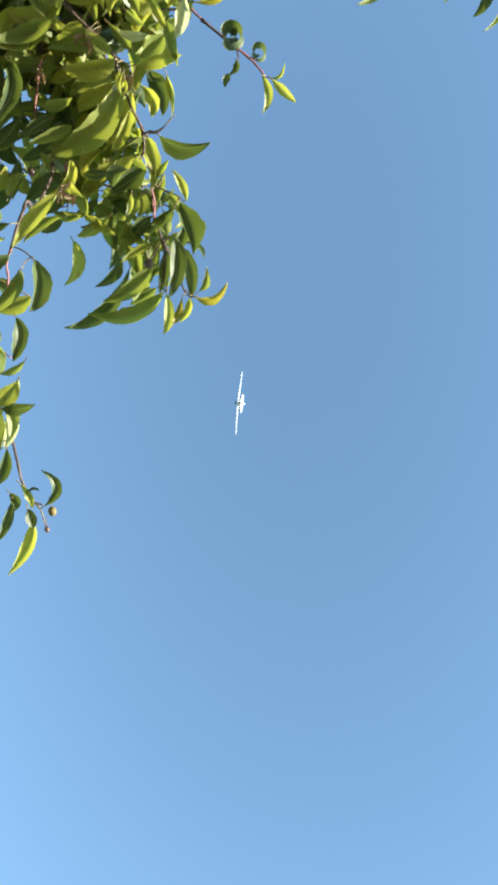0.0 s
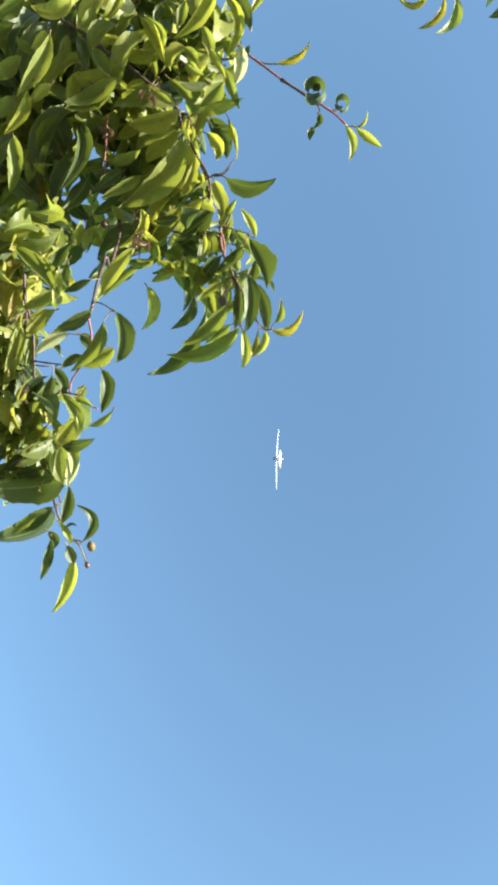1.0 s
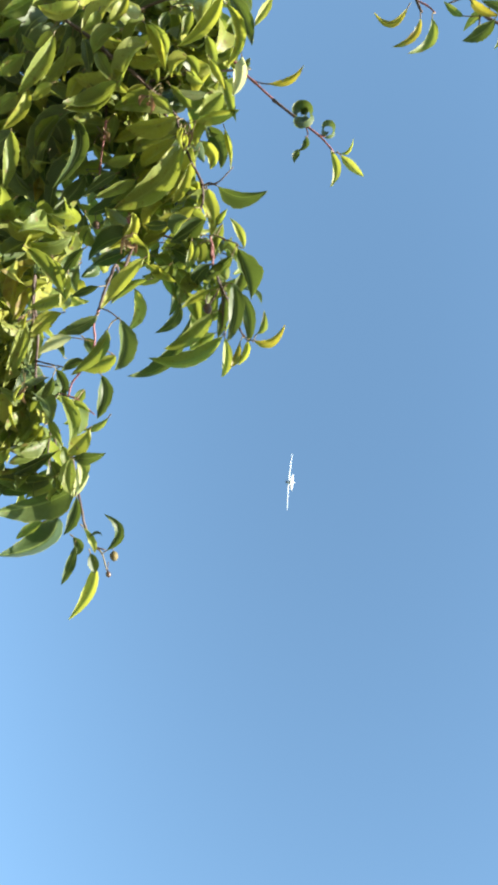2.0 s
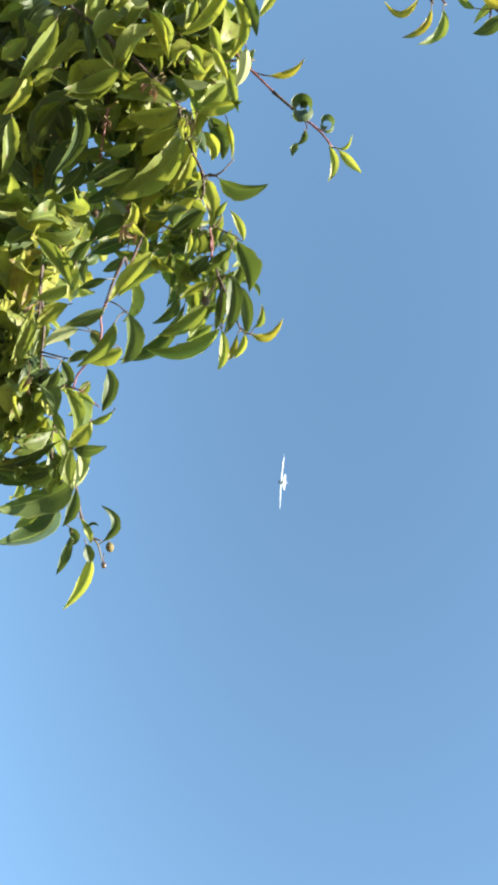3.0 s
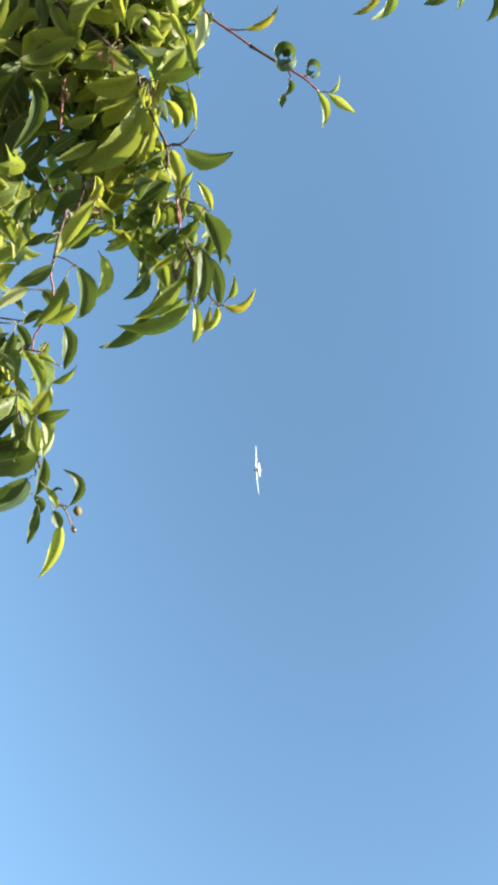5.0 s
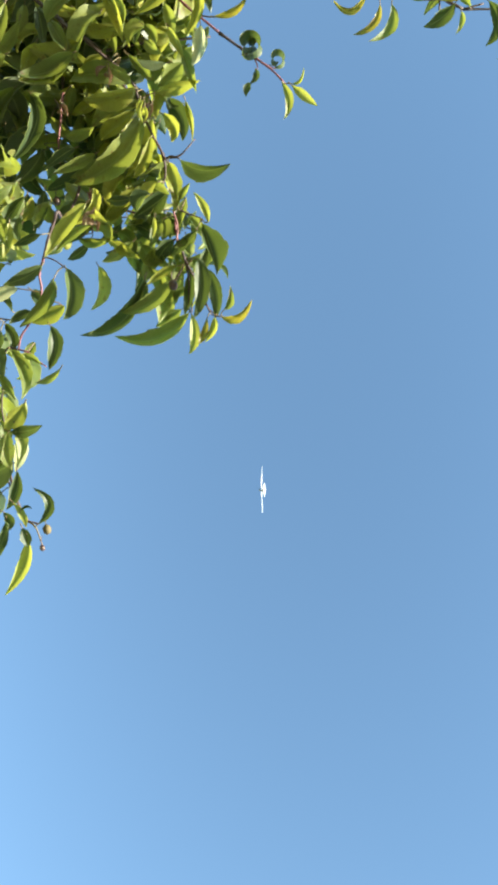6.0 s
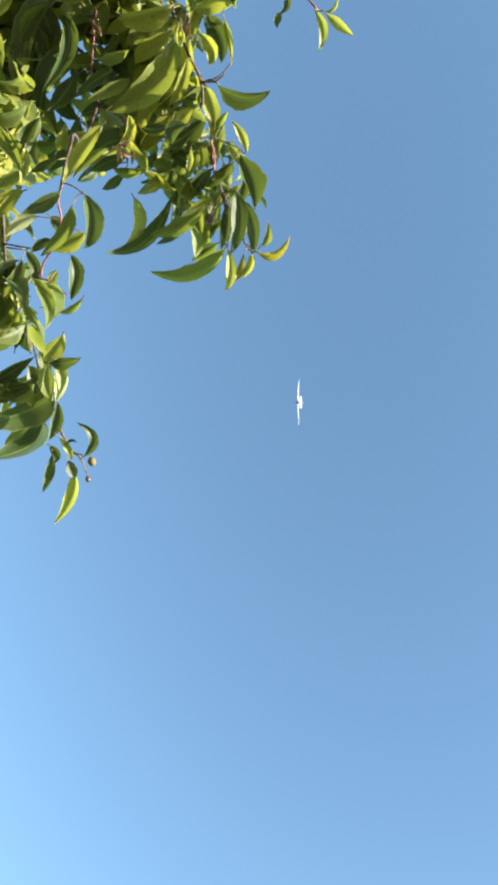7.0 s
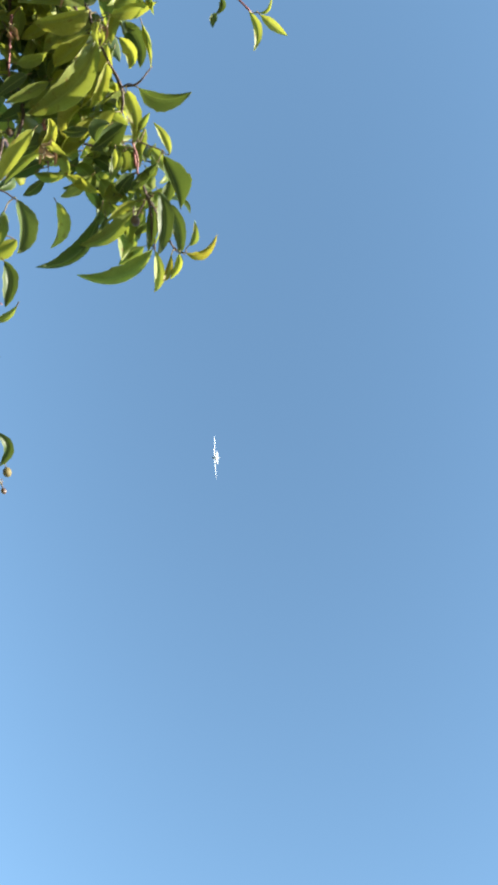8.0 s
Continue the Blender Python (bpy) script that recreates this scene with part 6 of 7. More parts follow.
stems(shoot, [(0.0011, 0.0007, ((-0.2891, -0.0681, 2.6979), (-0.2783, -0.0649, 2.6969), (-0.2735, -0.0588, 2.6950)))], RED_BARK)
stems(shoot, [(0.0010, 0.0007, ((-0.2677, -0.0750, 2.7000), (-0.2597, -0.0813, 2.7019)))], RED_BARK)
bent_leaf(shoot, (-0.3639, -0.0609, 2.6829), (-0.3471, -0.0850, 2.6833), (-0.3441, -0.1126, 2.6692), (0.36, -0.02, -0.93), 0.0055, 0.0047, "b", (-0.3685, -0.0605, 2.6956))
bent_leaf(shoot, (-0.2696, -0.0600, 2.6745), (-0.2612, -0.0539, 2.6736), (-0.2599, -0.0419, 2.6702), (0.29, -0.05, -0.96), 0.0039, 0.0055, "d", (-0.2735, -0.0588, 2.6950))
bent_leaf(shoot, (-0.2612, -0.0444, 2.6722), (-0.2597, -0.0350, 2.6730), (-0.2520, -0.0277, 2.6711), (0.29, -0.07, -0.95), 0.0055, 0.0048, "d", (-0.2735, -0.0588, 2.6950))
bent_leaf(shoot, (-0.2344, -0.0750, 2.6812), (-0.2101, -0.0676, 2.6806), (-0.1957, -0.0469, 2.6767), (0.25, -0.04, -0.97), 0.0063, 0.0055, "y", (-0.2345, -0.0778, 2.7008))
bent_leaf(shoot, (-0.2194, -0.0824, 2.6718), (-0.1985, -0.0857, 2.6739), (-0.1746, -0.0903, 2.6673), (0.24, -0.02, -0.97), 0.0062, 0.0062, "y")
bent_leaf(shoot, (-0.2220, -0.0836, 2.6751), (-0.2175, -0.0943, 2.6774), (-0.2254, -0.1089, 2.6723), (0.25, -0.01, -0.97), 0.0023, 0.0023, "y", (-0.2345, -0.0778, 2.7008))
curled_leaf(shoot, (-0.2902, -0.0733, 2.6576), (-0.20, -0.28, -0.90), (0.62, 0.80, -0.24), 0.0125, 0.0270, 1.8, "d", 0.96)
curled_leaf(shoot, (-0.2542, -0.0880, 2.6620), (-0.08, -0.28, -0.87), (0.62, 0.80, -0.24), 0.0088, 0.0170, 1.15, "d", 0.72)


# branch end with yellow-green curved leaves
upper_branch = wood("upper_branch", [(0.0026, 0.0017, ((-0.3588, -0.3461, 2.7306), (-0.3062, -0.2936, 2.7145), (-0.2884, -0.2830, 2.7113), (-0.2715, -0.2784, 2.7099)))], TWIG_BARK, (-0.2315, -0.2472, 2.6690), "branch end with yellow-green curved leaves")
stems(upper_branch, [(0.0029, 0.0018, ((-0.3588, -0.3461, 2.7306), (-0.2840, -0.3472, 2.7309), (-0.2262, -0.3380, 2.7281), (-0.1917, -0.3494, 2.7316)))], TWIG_BARK)
stems(upper_branch, [(0.0014, 0.0010, ((-0.2262, -0.3380, 2.7281), (-0.2090, -0.3242, 2.7239)))], TWIG_BARK)
stems(upper_branch, [(0.0014, 0.0010, ((-0.2510, -0.3419, 2.7293), (-0.2595, -0.3125, 2.7203)))], TWIG_BARK)
stems(upper_branch, [(0.0014, 0.0010, ((-0.1917, -0.3494, 2.7316), (-0.1803, -0.3741, 2.7392)))], TWIG_BARK)
stems(upper_branch, [(0.0016, 0.0011, ((-0.1917, -0.3494, 2.7316), (-0.1581, -0.3888, 2.7436)))], TWIG_BARK)
stems(upper_branch, [(0.0014, 0.0010, ((-0.2884, -0.2830, 2.7113), (-0.2719, -0.2901, 2.7135), (-0.2598, -0.2914, 2.7139)))], RED_BARK)

bent_leaf(upper_branch, (-0.2804, -0.2639, 2.6839), (-0.2790, -0.2357, 2.6828), (-0.3052, -0.2282, 2.6784), (0.33, 0.10, -0.94), 0.0044, 0.0044, "b")
bent_leaf(upper_branch, (-0.2597, -0.2687, 2.6831), (-0.2468, -0.2485, 2.6825), (-0.2542, -0.2205, 2.6799), (0.31, 0.12, -0.94), 0.0051, 0.0051, "b")
bent_leaf(upper_branch, (-0.2507, -0.2796, 2.6886), (-0.2312, -0.2633, 2.6930), (-0.2327, -0.2301, 2.6745), (0.29, 0.13, -0.95), 0.0073, 0.0073, "m", (-0.2598, -0.2914, 2.7139))
bent_leaf(upper_branch, (-0.1955, -0.3367, 2.6886), (-0.1946, -0.3127, 2.6923), (-0.2001, -0.2897, 2.6810), (0.26, 0.17, -0.95), 0.0100, 0.0093, "d")
bent_leaf(upper_branch, (-0.2209, -0.3488, 2.7275), (-0.2255, -0.3297, 2.7303), (-0.2191, -0.3072, 2.7228), (0.27, 0.18, -0.94), 0.0059, 0.0059, "y", (-0.2163, -0.3413, 2.7291))
bent_leaf(upper_branch, (-0.1830, -0.3365, 2.6897), (-0.1717, -0.3286, 2.6883), (-0.1660, -0.3142, 2.6869), (0.24, 0.19, -0.95), 0.0035, 0.0035, "m")
bent_leaf(upper_branch, (-0.1845, -0.3540, 2.7176), (-0.1981, -0.3548, 2.7194), (-0.2087, -0.3490, 2.7156), (0.25, 0.21, -0.95), 0.0043, 0.0043, "m", (-0.1869, -0.3550, 2.7333))
bent_leaf(upper_branch, (-0.1698, -0.3683, 2.6937), (-0.1404, -0.3595, 2.6890), (-0.1300, -0.3319, 2.6865), (0.21, 0.22, -0.95), 0.0098, 0.0084, "d")
bent_leaf(upper_branch, (-0.1570, -0.3776, 2.6895), (-0.1185, -0.3705, 2.6911), (-0.1047, -0.3283, 2.6667), (0.19, 0.23, -0.95), 0.0055, 0.0062, "m")
bent_leaf(upper_branch, (-0.2325, -0.3265, 2.6861), (-0.2124, -0.3296, 2.6828), (-0.1935, -0.3402, 2.6814), (0.27, 0.19, -0.94), 0.0057, 0.0057, "b")
bent_leaf(upper_branch, (-0.1903, -0.3553, 2.6922), (-0.2083, -0.3483, 2.6945), (-0.2242, -0.3362, 2.6869), (0.27, 0.20, -0.94), 0.0056, 0.0056, "d")
bent_leaf(upper_branch, (-0.2343, -0.3180, 2.7230), (-0.2484, -0.3118, 2.7217), (-0.2640, -0.3081, 2.7132), (0.30, 0.17, -0.94), 0.0045, 0.0045, "m", (-0.2213, -0.3341, 2.7269))
bent_leaf(upper_branch, (-0.1964, -0.3859, 2.6822), (-0.1822, -0.3787, 2.6843), (-0.1721, -0.3657, 2.6802), (0.25, 0.23, -0.94), 0.0041, 0.0041, "m")


# trunk and limbs, which carry the branches
def limb(name, points, r0, r1, label=""):
    bm = bmesh.new()
    tube(bm, [Vector(p) - TREE for p in points], r0, r1, 14, 7, 0.25, 9)
    return part(name, bm, BARK, tree, label)


def reach(root, height, bow, r0):
    """A limb that rises from the trunk at height and bends over to the root of a branch."""
    a, b = TREE + Vector((0.01, 0, height)), Vector(root)
    limb("limb", (a, a.lerp(b, 0.3) + Vector((-0.03, 0, bow)), a.lerp(b, 0.68) + Vector((0, 0.02, bow * 0.9)), b), r0, 0.005)


limb("trunk", [TREE + Vector(p) for p in ((0, 0, -0.05), (0.01, 0.01, 0.35), (-0.04, 0.02, 0.9), (0.01, -0.02, 1.45), (0.02, 0, 2.02))], 0.085, 0.04, "grey-brown trunk")
reach((-0.9578, 0.2850, 2.7991), 1.95, 0.12, 0.032)
reach((-0.8114, 0.4111, 2.7605), 1.82, 0.10, 0.026)
reach((-0.6115, 0.4819, 2.6343), 1.65, 0.10, 0.028)
reach((-0.5217, 0.5591, 2.6107), 1.50, 0.08, 0.024)
limb("limb", (TREE + Vector((0.01, 0, 1.99)), (-1.2, 0.3, 2.4), (-0.95, -0.05, 2.62), (-0.6, -0.1, 2.68), (-0.3450, -0.3560, 2.7336)), 0.036, 0.005)


# the rest of the crown, round the trunk
spread = random.Random(11)
for end in ((-1.95, 0.15, 2.65), (-2.1, 0.9, 2.55), (-1.6, 1.4, 2.55), (-1.5, 0.7, 3.0), (-1.9, 0.6, 3.0), (-1.2, 1.15, 2.5), (-1.4, -0.1, 2.5), (-1.0, 0.7, 2.4)):
    end = Vector(end)
    fork = TREE + Vector((0.015, 0, spread.uniform(1.6, 1.95)))
    bow = fork.lerp(end, 0.5) + Vector((spread.uniform(-0.06, 0.06), spread.uniform(-0.06, 0.06), 0.1))
    bough = limb("limb", (fork, bow, end), 0.028, 0.006)
    branch_at[bough.name] = TREE
    shoots = []
    for k in range(8):
        start = bow.lerp(end, spread.uniform(0.15, 1.0))
        way = Vector((spread.gauss(0, 1), spread.gauss(0, 1), spread.gauss(-0.2, 0.7))).normalized()
        shoots.append((start, start + way * spread.uniform(0.15, 0.27), 22, 0.075, 0.05))
    inner_leaves(bough, shoots)


# ---- the aircraft ----
def aerofoil_panel(bm, root, tip, chord_root, chord_tip, thick, steps=6, sweep=0.0, curve=0.0):
    """A tapered lifting surface from root to tip, with a rounded nose and a sharp rear edge."""
    shape = ((0.0, 0.0), (0.06, 0.55), (0.25, 1.0), (0.6, 0.62), (1.0, 0.03), (0.6, -0.28), (0.25, -0.5), (0.06, -0.36))
    root, tip = Vector(root), Vector(tip)
    span = (tip - root).normalized()
    up = Vector((1, 0, 0)).cross(Vector((0, 1, 0)))
    if abs(span.dot(up)) > 0.8:
        up = Vector((1, 0, 0))
    rings = []
    for i in range(steps + 1):
        s = i / steps
        c = chord_root + (chord_tip - chord_root) * s ** 1.2
        if i == steps:
            c *= 0.5
        p = root.lerp(tip, s) + up * curve * s * s
        rings.append([bm.verts.new(p + Vector((0, chord_root * 0.35 - sweep * s - x * c, 0)) + up * z * thick * c) for x, z in shape])
    for a, b in zip(rings, rings[1:]):
        for k in range(8):
            bm.faces.new((a[k], a[(k + 1) % 8], b[(k + 1) % 8], b[k]))
    bm.faces.new(rings[0][::-1])
    bm.faces.new(rings[-1])
    bmesh.ops.recalc_face_normals(bm, faces=bm.faces)


def body(bm, stations, sides=14):
    """A round body along y from stations of (y, half width, half height, height of its middle)."""
    rings = []
    for y, w, h, z in stations:
        rings.append([bm.verts.new((w * math.cos(2 * math.pi * k / sides), y, z + h * math.sin(2 * math.pi * k / sides))) for k in range(sides)])
    for a, b in zip(rings, rings[1:]):
        for k in range(sides):
            bm.faces.new((a[k], a[(k + 1) % sides], b[(k + 1) % sides], b[k]))
    bm.faces.new(rings[0][::-1])
    bm.faces.new(rings[-1])
    bmesh.ops.recalc_face_normals(bm, faces=bm.faces)


glider = new("motor_glider")
tagged(glider, "white motor glider with long slender wings, banked in flight", "aircraft")
bm = bmesh.new()
body(bm, ((2.6, 0.04, 0.04, 0.1), (2.3, 0.35, 0.35, 0.15), (1.5, 0.62, 0.62, 0.3), (0.6, 0.78, 0.78, 0.45), (-0.4, 0.76, 0.76, 0.5), (-1.6, 0.5, 0.52, 0.5), (-3.4, 0.28, 0.3, 0.5), (-5.6, 0.14, 0.18, 0.55)))
part("fuselage", bm, WHITE, glider)
for side in (-1, 1):
    bm = bmesh.new()
    aerofoil_panel(bm, (side * 0.3, 0.1, 0.2), (side * 9.0, -0.1, 0.42), 1.5, 0.6, 0.17, 10, 0.15, 0.15)
    part("wing", bm, WHITE, glider)
    bm = bmesh.new()
    aerofoil_panel(bm, (side * 0.05, -5.2, 1.7), (side * 2.7, -5.2, 1.78), 2.3, 0.35, 0.14, 4, 0.5)
    bmesh.ops.rotate(bm, verts=bm.verts, cent=(0, -5.2, 1.7), matrix=Matrix.Rotation(radians(26), 3, "X"))
    part("tailplane", bm, WHITE, glider)
bm = bmesh.new()
aerofoil_panel(bm, (0, -4.7, 0.4), (0, -5.3, 2.7), 2.0, 1.1, 0.26, 4, 0.2)
part("fin", bm, WHITE, glider)
bm = bmesh.new()
body(bm, ((1.95, 0.03, 0.03, 0.62), (1.5, 0.4, 0.35, 0.7), (0.8, 0.5, 0.42, 0.9), (0.1, 0.3, 0.25, 1.05)))
part("canopy", bm, SMOKED, glider, "smoked canopy")
# added dark body in place of the shade on the belly
bm = bmesh.new()
body(bm, ((0.95, 0.05, 0.05, -0.35), (0.6, 0.42, 0.34, -0.35), (-0.2, 0.5, 0.42, -0.3), (-1.1, 0.3, 0.3, -0.15), (-1.5, 0.05, 0.05, 0.0)))
part("belly_shade", bm, BELLY_SHADE, glider, "dark shape that stands in for the shade under the belly")


def motions():
    walk(hanging_branch, [
        (0.0, pose(1.1367, -0.4501, 2.6521, 0.00, -0.03, -0.10)),
        (0.5, pose(1.1400, -0.4581, 2.6549, 0.01, 0.56, 1.84)),
        (1.0, pose(1.1370, -0.4661, 2.6577, 0.00, -0.00, 0.00)),
        (1.5, pose(1.1247, -0.4587, 2.6546, 0.01, 0.51, 1.66)),
        (2.0, pose(1.1163, -0.4519, 2.6527, 0.00, -0.29, -0.94)),
        (2.2, pose(1.1254, -0.4593, 2.6558, 0.00, 0.26, 0.84)),
        (3.3, pose(1.1129, -0.4480, 2.6526, 0.01, -0.46, -1.49)),
        (3.5, pose(1.1182, -0.4508, 2.6526, 0.00, -0.20, -0.65)),
        (4.0, pose(1.1131, -0.4386, 2.6484, 0.00, -0.06, -0.20)),
        (4.5, pose(1.1256, -0.4471, 2.6520, 0.00, 0.09, 0.30)),
        (4.7, pose(1.1273, -0.4470, 2.6510, 0.02, 0.76, 2.49)),
        (5.8, pose(1.1492, -0.4560, 2.6547, 0.01, 0.52, 1.69)),
        (6.0, pose(1.1459, -0.4498, 2.6529, 0.00, 0.15, 0.49)),
        (6.5, pose(1.1565, -0.4464, 2.6524, 0.01, 0.65, 2.14)),
        (7.0, pose(1.1596, -0.4483, 2.6529, 0.01, 0.52, 1.71)),
        (7.5, pose(1.1672, -0.4609, 2.6568, 0.02, 0.89, 2.92)),
        (8.0, pose(1.1479, -0.4561, 2.6554, 0.00, 0.41, 1.35)),
    ])
    walk(side_branch, [
        (0.0, pose(1.1457, -0.2322, 2.4806, 0.00, -0.00, 0.00)),
        (0.5, pose(1.1468, -0.2442, 2.4851, 0.00, -0.00, 0.00)),
        (1.0, pose(1.1498, -0.2391, 2.4834, 0.00, -0.00, 0.00)),
        (1.5, pose(1.1541, -0.2455, 2.4856, 0.00, -0.00, 0.00)),
        (2.0, pose(1.1599, -0.2434, 2.4844, 0.00, -0.00, 0.00)),
        (2.2, pose(1.1533, -0.2375, 2.4822, 0.00, -0.00, 0.00)),
        (3.3, pose(1.1731, -0.2529, 2.4864, 0.00, -0.00, 0.00)),
        (3.5, pose(1.1575, -0.2412, 2.4826, 0.00, -0.00, 0.00)),
        (4.0, pose(1.1593, -0.2453, 2.4845, 0.00, -0.00, 0.00)),
        (4.5, pose(1.1520, -0.2427, 2.4845, 0.00, -0.00, 0.00)),
        (4.7, pose(1.1465, -0.2504, 2.4860, 0.00, -0.00, 0.00)),
        (5.8, pose(1.1241, -0.2304, 2.4790, 0.00, -0.00, 0.00)),
        (6.0, pose(1.1425, -0.2485, 2.4848, 0.00, -0.00, 0.00)),
        (6.5, pose(1.1392, -0.2523, 2.4859, 0.00, -0.00, 0.00)),
        (7.0, pose(1.1295, -0.2426, 2.4834, 0.00, -0.00, 0.00)),
        (7.5, pose(1.1150, -0.2380, 2.4815, 0.00, -0.00, 0.00)),
        (8.0, pose(1.1326, -0.2498, 2.4857, 0.00, -0.00, 0.00)),
    ])
    walk(hanging_twig, [
        (0.0, pose(1.2513, -0.1190, 2.4460, 0.00, -0.00, 0.00)),
        (0.5, pose(1.2259, -0.1042, 2.4356, 0.00, -0.00, 0.00)),
        (1.0, pose(1.2180, -0.1107, 2.4394, 0.00, -0.00, 0.00)),
        (1.5, pose(1.2156, -0.1163, 2.4401, 0.00, -0.00, 0.00)),
        (2.0, pose(1.2500, -0.1233, 2.4477, 0.00, -0.00, 0.00)),
        (2.2, pose(1.2371, -0.1089, 2.4411, 0.00, -0.00, 0.00)),
        (3.3, pose(1.2610, -0.1315, 2.4499, 0.00, -0.00, 0.00)),
        (3.5, pose(1.2458, -0.1170, 2.4452, 0.00, -0.00, 0.00)),
        (4.0, pose(1.2272, -0.1095, 2.4426, 0.00, -0.00, 0.00)),
        (4.5, pose(1.2293, -0.1144, 2.4437, 0.00, -0.00, 0.00)),
        (4.7, pose(1.2276, -0.1227, 2.4457, 0.00, -0.00, 0.00)),
        (5.8, pose(1.2276, -0.0896, 2.4342, 0.00, -0.00, 0.00)),
        (6.0, pose(1.2392, -0.0986, 2.4382, 0.00, -0.00, 0.00)),
        (6.5, pose(1.2304, -0.1023, 2.4376, 0.00, -0.00, 0.00)),
        (7.0, pose(1.2387, -0.1056, 2.4387, 0.00, -0.00, 0.00)),
        (7.5, pose(1.2282, -0.0965, 2.4341, 0.00, -0.00, 0.00)),
        (8.0, pose(1.2214, -0.1031, 2.4397, 0.00, -0.00, 0.00)),
    ])
    walk(twig_end, [
        (0.0, pose(1.3498, -0.1151, 2.4447, 0.00, -0.00, 0.00)),
        (0.5, pose(1.2970, -0.0664, 2.4255, 0.00, -0.00, 0.00)),
        (1.0, pose(1.2947, -0.0810, 2.4331, 0.00, -0.00, 0.00)),
        (1.5, pose(1.2738, -0.0792, 2.4330, 0.00, -0.00, 0.00)),
        (2.0, pose(1.3408, -0.1179, 2.4460, 0.00, -0.00, 0.00)),
        (2.2, pose(1.3203, -0.0950, 2.4367, 0.00, -0.00, 0.00)),
        (3.3, pose(1.3494, -0.1264, 2.4482, 0.00, -0.00, 0.00)),
        (3.5, pose(1.3355, -0.1099, 2.4428, 0.00, -0.00, 0.00)),
        (4.0, pose(1.3022, -0.0928, 2.4371, 0.00, -0.00, 0.00)),
        (4.5, pose(1.3096, -0.1007, 2.4389, 0.00, -0.00, 0.00)),
        (4.7, pose(1.3091, -0.1108, 2.4413, 0.00, -0.00, 0.00)),
        (5.8, pose(1.3048, -0.0707, 2.4270, 0.00, -0.00, 0.00)),
        (6.0, pose(1.3209, -0.0821, 2.4300, 0.00, -0.00, 0.00)),
        (6.5, pose(1.3095, -0.0806, 2.4284, 0.00, -0.00, 0.00)),
        (7.0, pose(1.3263, -0.0884, 2.4318, 0.00, -0.00, 0.00)),
        (7.5, pose(1.3112, -0.0728, 2.4256, 0.00, -0.00, 0.00)),
        (8.0, pose(1.3070, -0.0765, 2.4307, 0.00, -0.00, 0.00)),
    ])
    walk(shoot, [
        (0.0, pose(1.0295, -0.6399, 2.6579, 0.00, 0.03, 0.10)),
        (0.5, pose(1.0562, -0.6749, 2.6686, 0.01, -0.56, -1.84)),
        (1.0, pose(1.0682, -0.6671, 2.6662, 0.00, -0.00, 0.00)),
        (1.5, pose(1.0858, -0.6695, 2.6669, 0.01, -0.51, -1.66)),
        (2.0, pose(1.0444, -0.6363, 2.6568, 0.00, 0.29, 0.94)),
        (2.2, pose(1.0542, -0.6431, 2.6589, 0.00, -0.26, -0.84)),
        (3.3, pose(1.0374, -0.6248, 2.6533, 0.01, 0.46, 1.49)),
        (3.5, pose(1.0422, -0.6232, 2.6528, 0.00, 0.20, 0.65)),
        (4.0, pose(1.0500, -0.6293, 2.6546, 0.00, 0.06, 0.20)),
        (4.5, pose(1.0686, -0.6634, 2.6651, 0.00, -0.09, -0.30)),
        (4.7, pose(1.0737, -0.6665, 2.6660, 0.02, -0.76, -2.49)),
        (5.8, pose(1.0435, -0.6630, 2.6649, 0.01, -0.52, -1.69)),
        (6.0, pose(1.0286, -0.6544, 2.6623, 0.00, -0.15, -0.49)),
        (6.5, pose(1.0489, -0.6499, 2.6609, 0.01, -0.65, -2.14)),
        (7.0, pose(1.0479, -0.6331, 2.6558, 0.01, -0.52, -1.71)),
        (7.5, pose(1.0415, -0.6496, 2.6609, 0.02, -0.89, -2.92)),
        (8.0, pose(1.0463, -0.6627, 2.6649, 0.00, -0.41, -1.35)),
    ])
    walk(upper_branch, [
        (0.0, pose(1.0943, -0.8078, 2.6569, 0.00, -0.00, 0.00)),
        (0.5, pose(1.1136, -0.8010, 2.6549, 0.00, -0.00, 0.00)),
        (1.0, pose(1.1185, -0.8472, 2.6690, 0.00, -0.00, 0.00)),
        (1.5, pose(1.0902, -0.8087, 2.6572, 0.00, -0.00, 0.00)),
        (2.0, pose(1.0656, -0.8106, 2.6578, 0.00, -0.00, 0.00)),
        (2.2, pose(1.0794, -0.8213, 2.6611, 0.00, -0.00, 0.00)),
        (3.3, pose(1.0589, -0.8154, 2.6593, 0.00, -0.00, 0.00)),
        (3.5, pose(1.0622, -0.8219, 2.6613, 0.00, -0.00, 0.00)),
        (4.0, pose(1.0626, -0.7980, 2.6539, 0.00, -0.00, 0.00)),
        (4.5, pose(1.1018, -0.8139, 2.6588, 0.00, -0.00, 0.00)),
        (4.7, pose(1.1087, -0.8024, 2.6553, 0.00, -0.00, 0.00)),
        (5.8, pose(1.1164, -0.7903, 2.6516, 0.00, -0.00, 0.00)),
        (6.0, pose(1.1243, -0.7934, 2.6525, 0.00, -0.00, 0.00)),
        (6.5, pose(1.1740, -0.8039, 2.6557, 0.00, -0.00, 0.00)),
        (7.0, pose(1.1872, -0.8083, 2.6571, 0.00, -0.00, 0.00)),
        (7.5, pose(1.1897, -0.8090, 2.6573, 0.00, -0.00, 0.00)),
        (8.0, pose(1.1920, -0.8351, 2.6653, 0.00, -0.00, 0.00)),
    ])
    # leaves that the wind turns about their stalks: seconds and degrees
    axis = Vector((0.0, -0.2924, -0.9563))
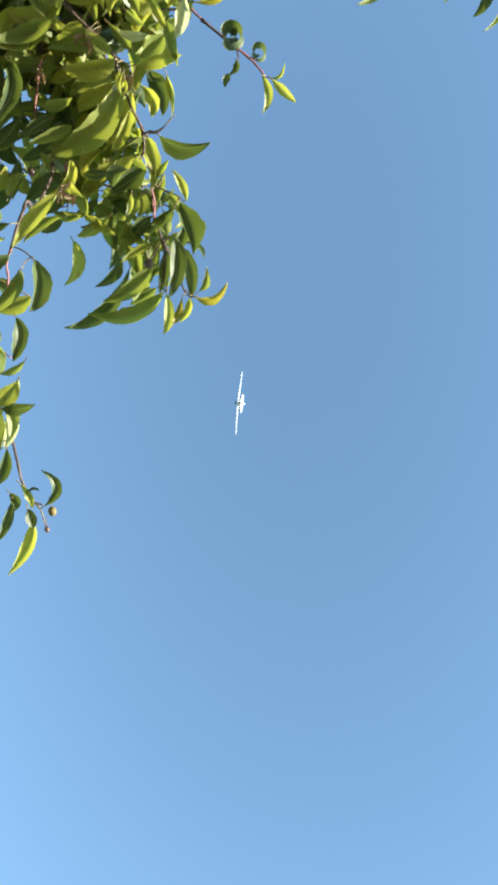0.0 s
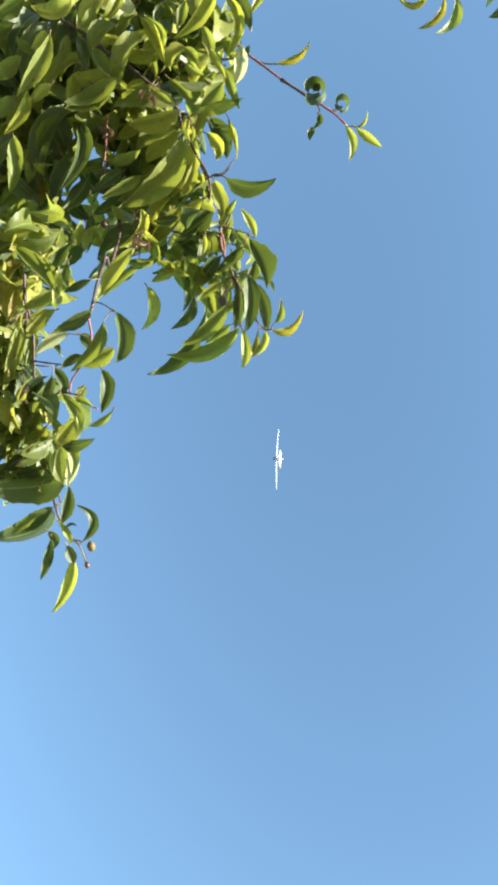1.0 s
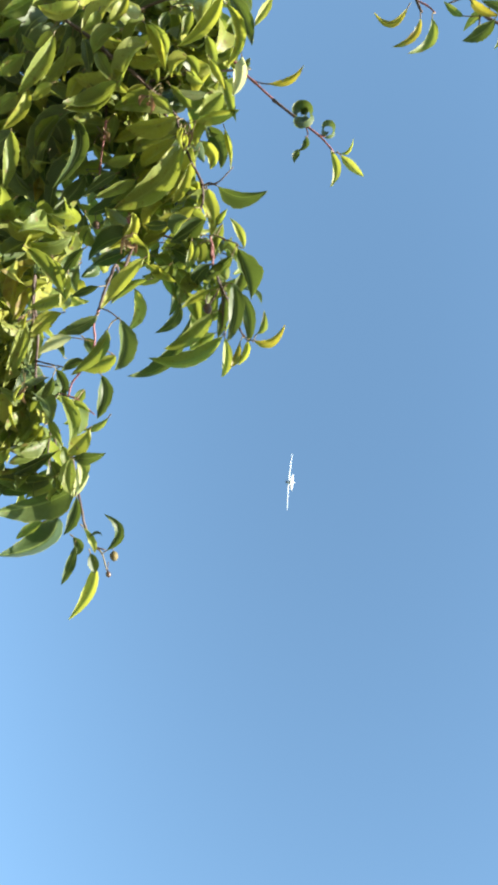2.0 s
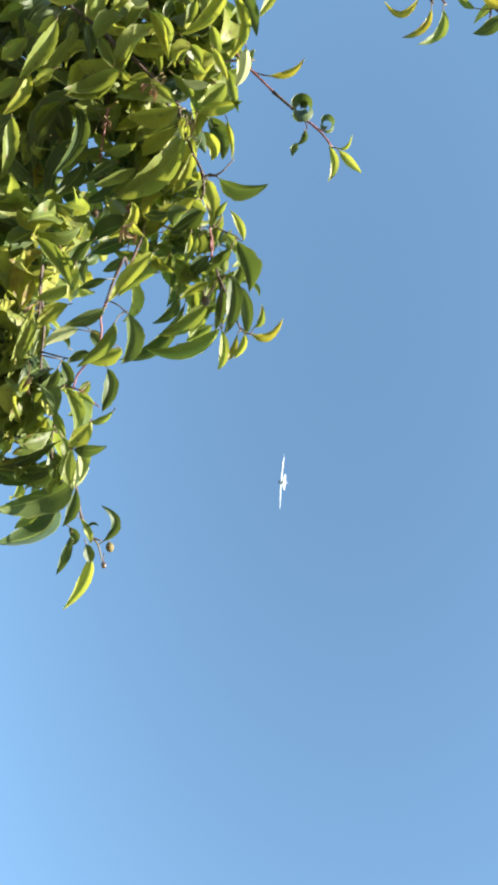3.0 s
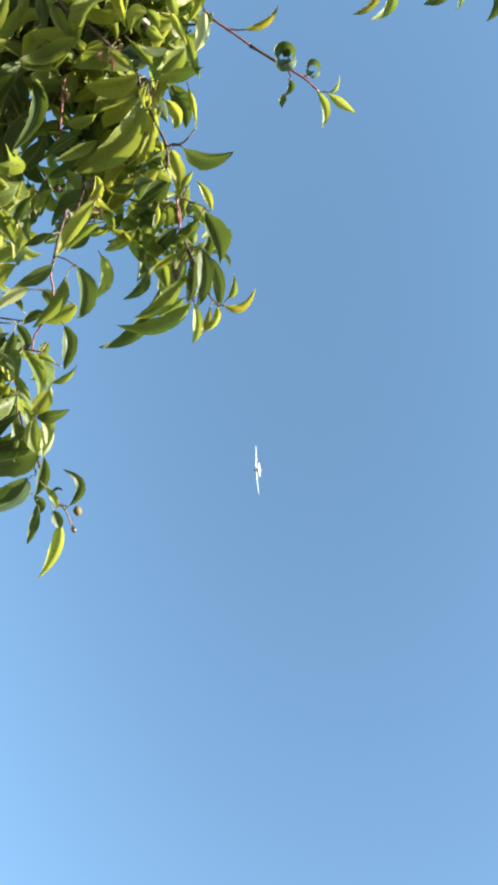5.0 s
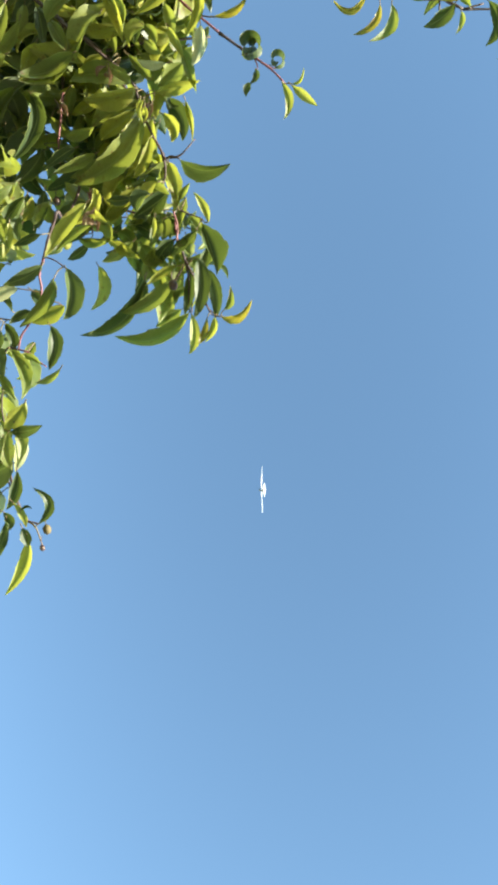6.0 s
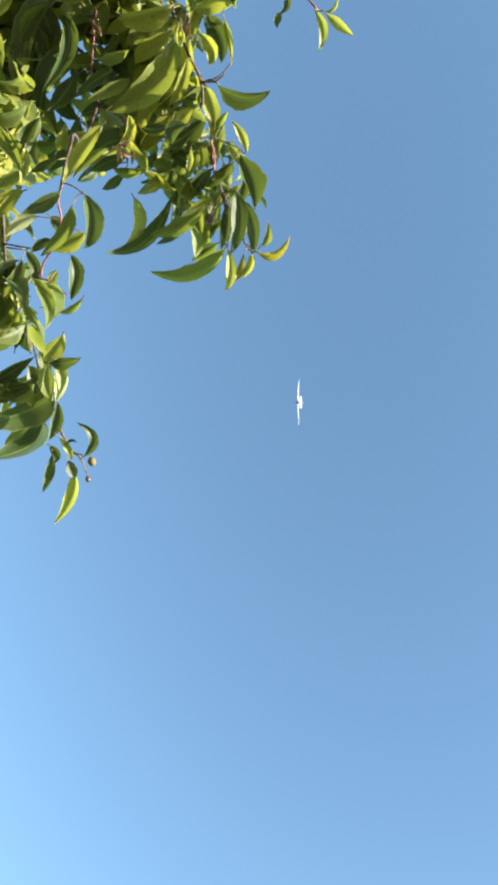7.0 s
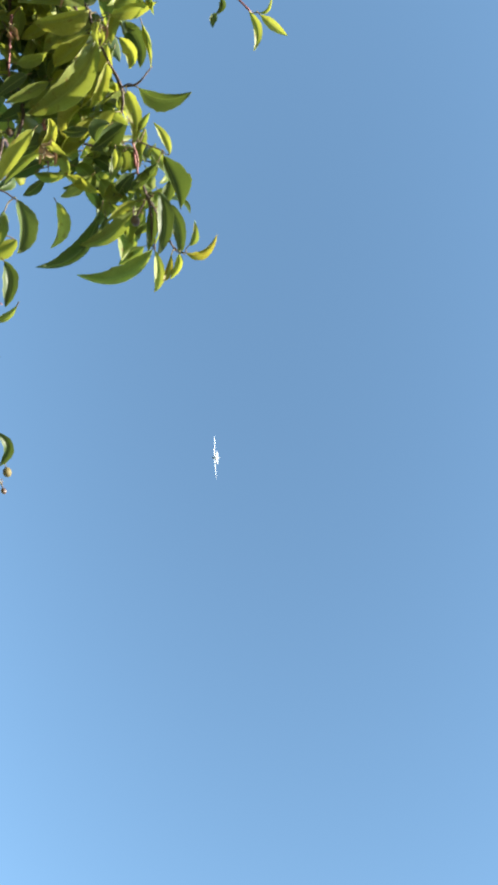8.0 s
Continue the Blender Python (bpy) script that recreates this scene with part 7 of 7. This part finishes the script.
    blown = [(0.0, 0.1), (0.5, 0.08), (1.0, 0), (2.0, 0), (3.5, 0.26), (4.0, 0.05), (4.5, -0.2), (6.0, 0.55), (6.5, 0.85), (7.0, 1.0), (7.5, 1.0), (8.0, 0.75)]
    lifted = Vector((-0.0528, -0.0068, 0.0021))
    for loose, share, turn in ((loose_leaf, 1.0, 4.0), (swaying_leaf, 0.5, 11.0)):
        rest = loose.location.copy()
        walk(loose, [(t, Matrix.Translation(rest + lifted * share * k) @ Matrix.Rotation(radians(-turn * k), 4, axis)) for t, k in blown])
    for sinking, rows in (
            (broad_leaf, ((0.0, -15), (1.0, -15), (1.4, -7), (2.0, 0), (2.2, 8), (3.3, 3), (4.0, -7), (4.6, -12), (6.0, -7), (7.2, 3), (8.0, -1))),
            (low_leaf, ((0.0, -13), (1.0, -13), (1.4, -8), (2.0, 0), (3.3, -3), (4.0, -9), (4.6, -12), (6.0, -9), (7.2, -3), (8.0, -6)))):
        rest = sinking.location.copy()
        walk(sinking, [(t, Matrix.Translation(rest) @ Matrix.Rotation(radians(sink), 4, axis)) for t, sink in rows])
    walk(glider, [
        (0.0, pose(6.21, 55.79, 198.76, 84.48, 11.98, 41.84)),
        (0.5, pose(7.47, 58.42, 204.53, 84.56, 12.44, 42.17)),
        (1.0, pose(8.79, 61.10, 210.26, 84.65, 12.89, 42.50)),
        (1.5, pose(10.18, 63.83, 215.97, 84.41, 13.09, 41.42)),
        (2.0, pose(11.63, 66.62, 221.64, 84.17, 13.29, 40.34)),
        (2.2, pose(12.23, 67.74, 223.91, 84.07, 13.37, 39.90)),
        (3.3, pose(15.69, 74.09, 236.26, 83.49, 13.78, 37.51)),
        (3.5, pose(16.36, 75.27, 238.49, 83.38, 13.85, 37.08)),
        (4.0, pose(18.06, 78.25, 244.05, 83.09, 14.03, 35.99)),
        (4.5, pose(19.83, 81.28, 249.57, 83.11, 14.46, 36.16)),
        (4.7, pose(20.55, 82.51, 251.76, 83.11, 14.64, 36.22)),
        (5.8, pose(24.71, 89.39, 263.76, 83.16, 15.59, 36.60)),
        (6.0, pose(25.50, 90.67, 265.92, 83.18, 15.76, 36.67)),
        (6.5, pose(27.52, 93.90, 271.30, 83.20, 16.19, 36.84)),
        (7.0, pose(29.59, 97.17, 276.64, 83.24, 16.63, 37.01)),
        (7.5, pose(31.74, 100.49, 281.95, 83.27, 17.06, 37.19)),
        (8.0, pose(33.94, 103.86, 287.21, 83.31, 17.49, 37.36)),
    ])


motions()
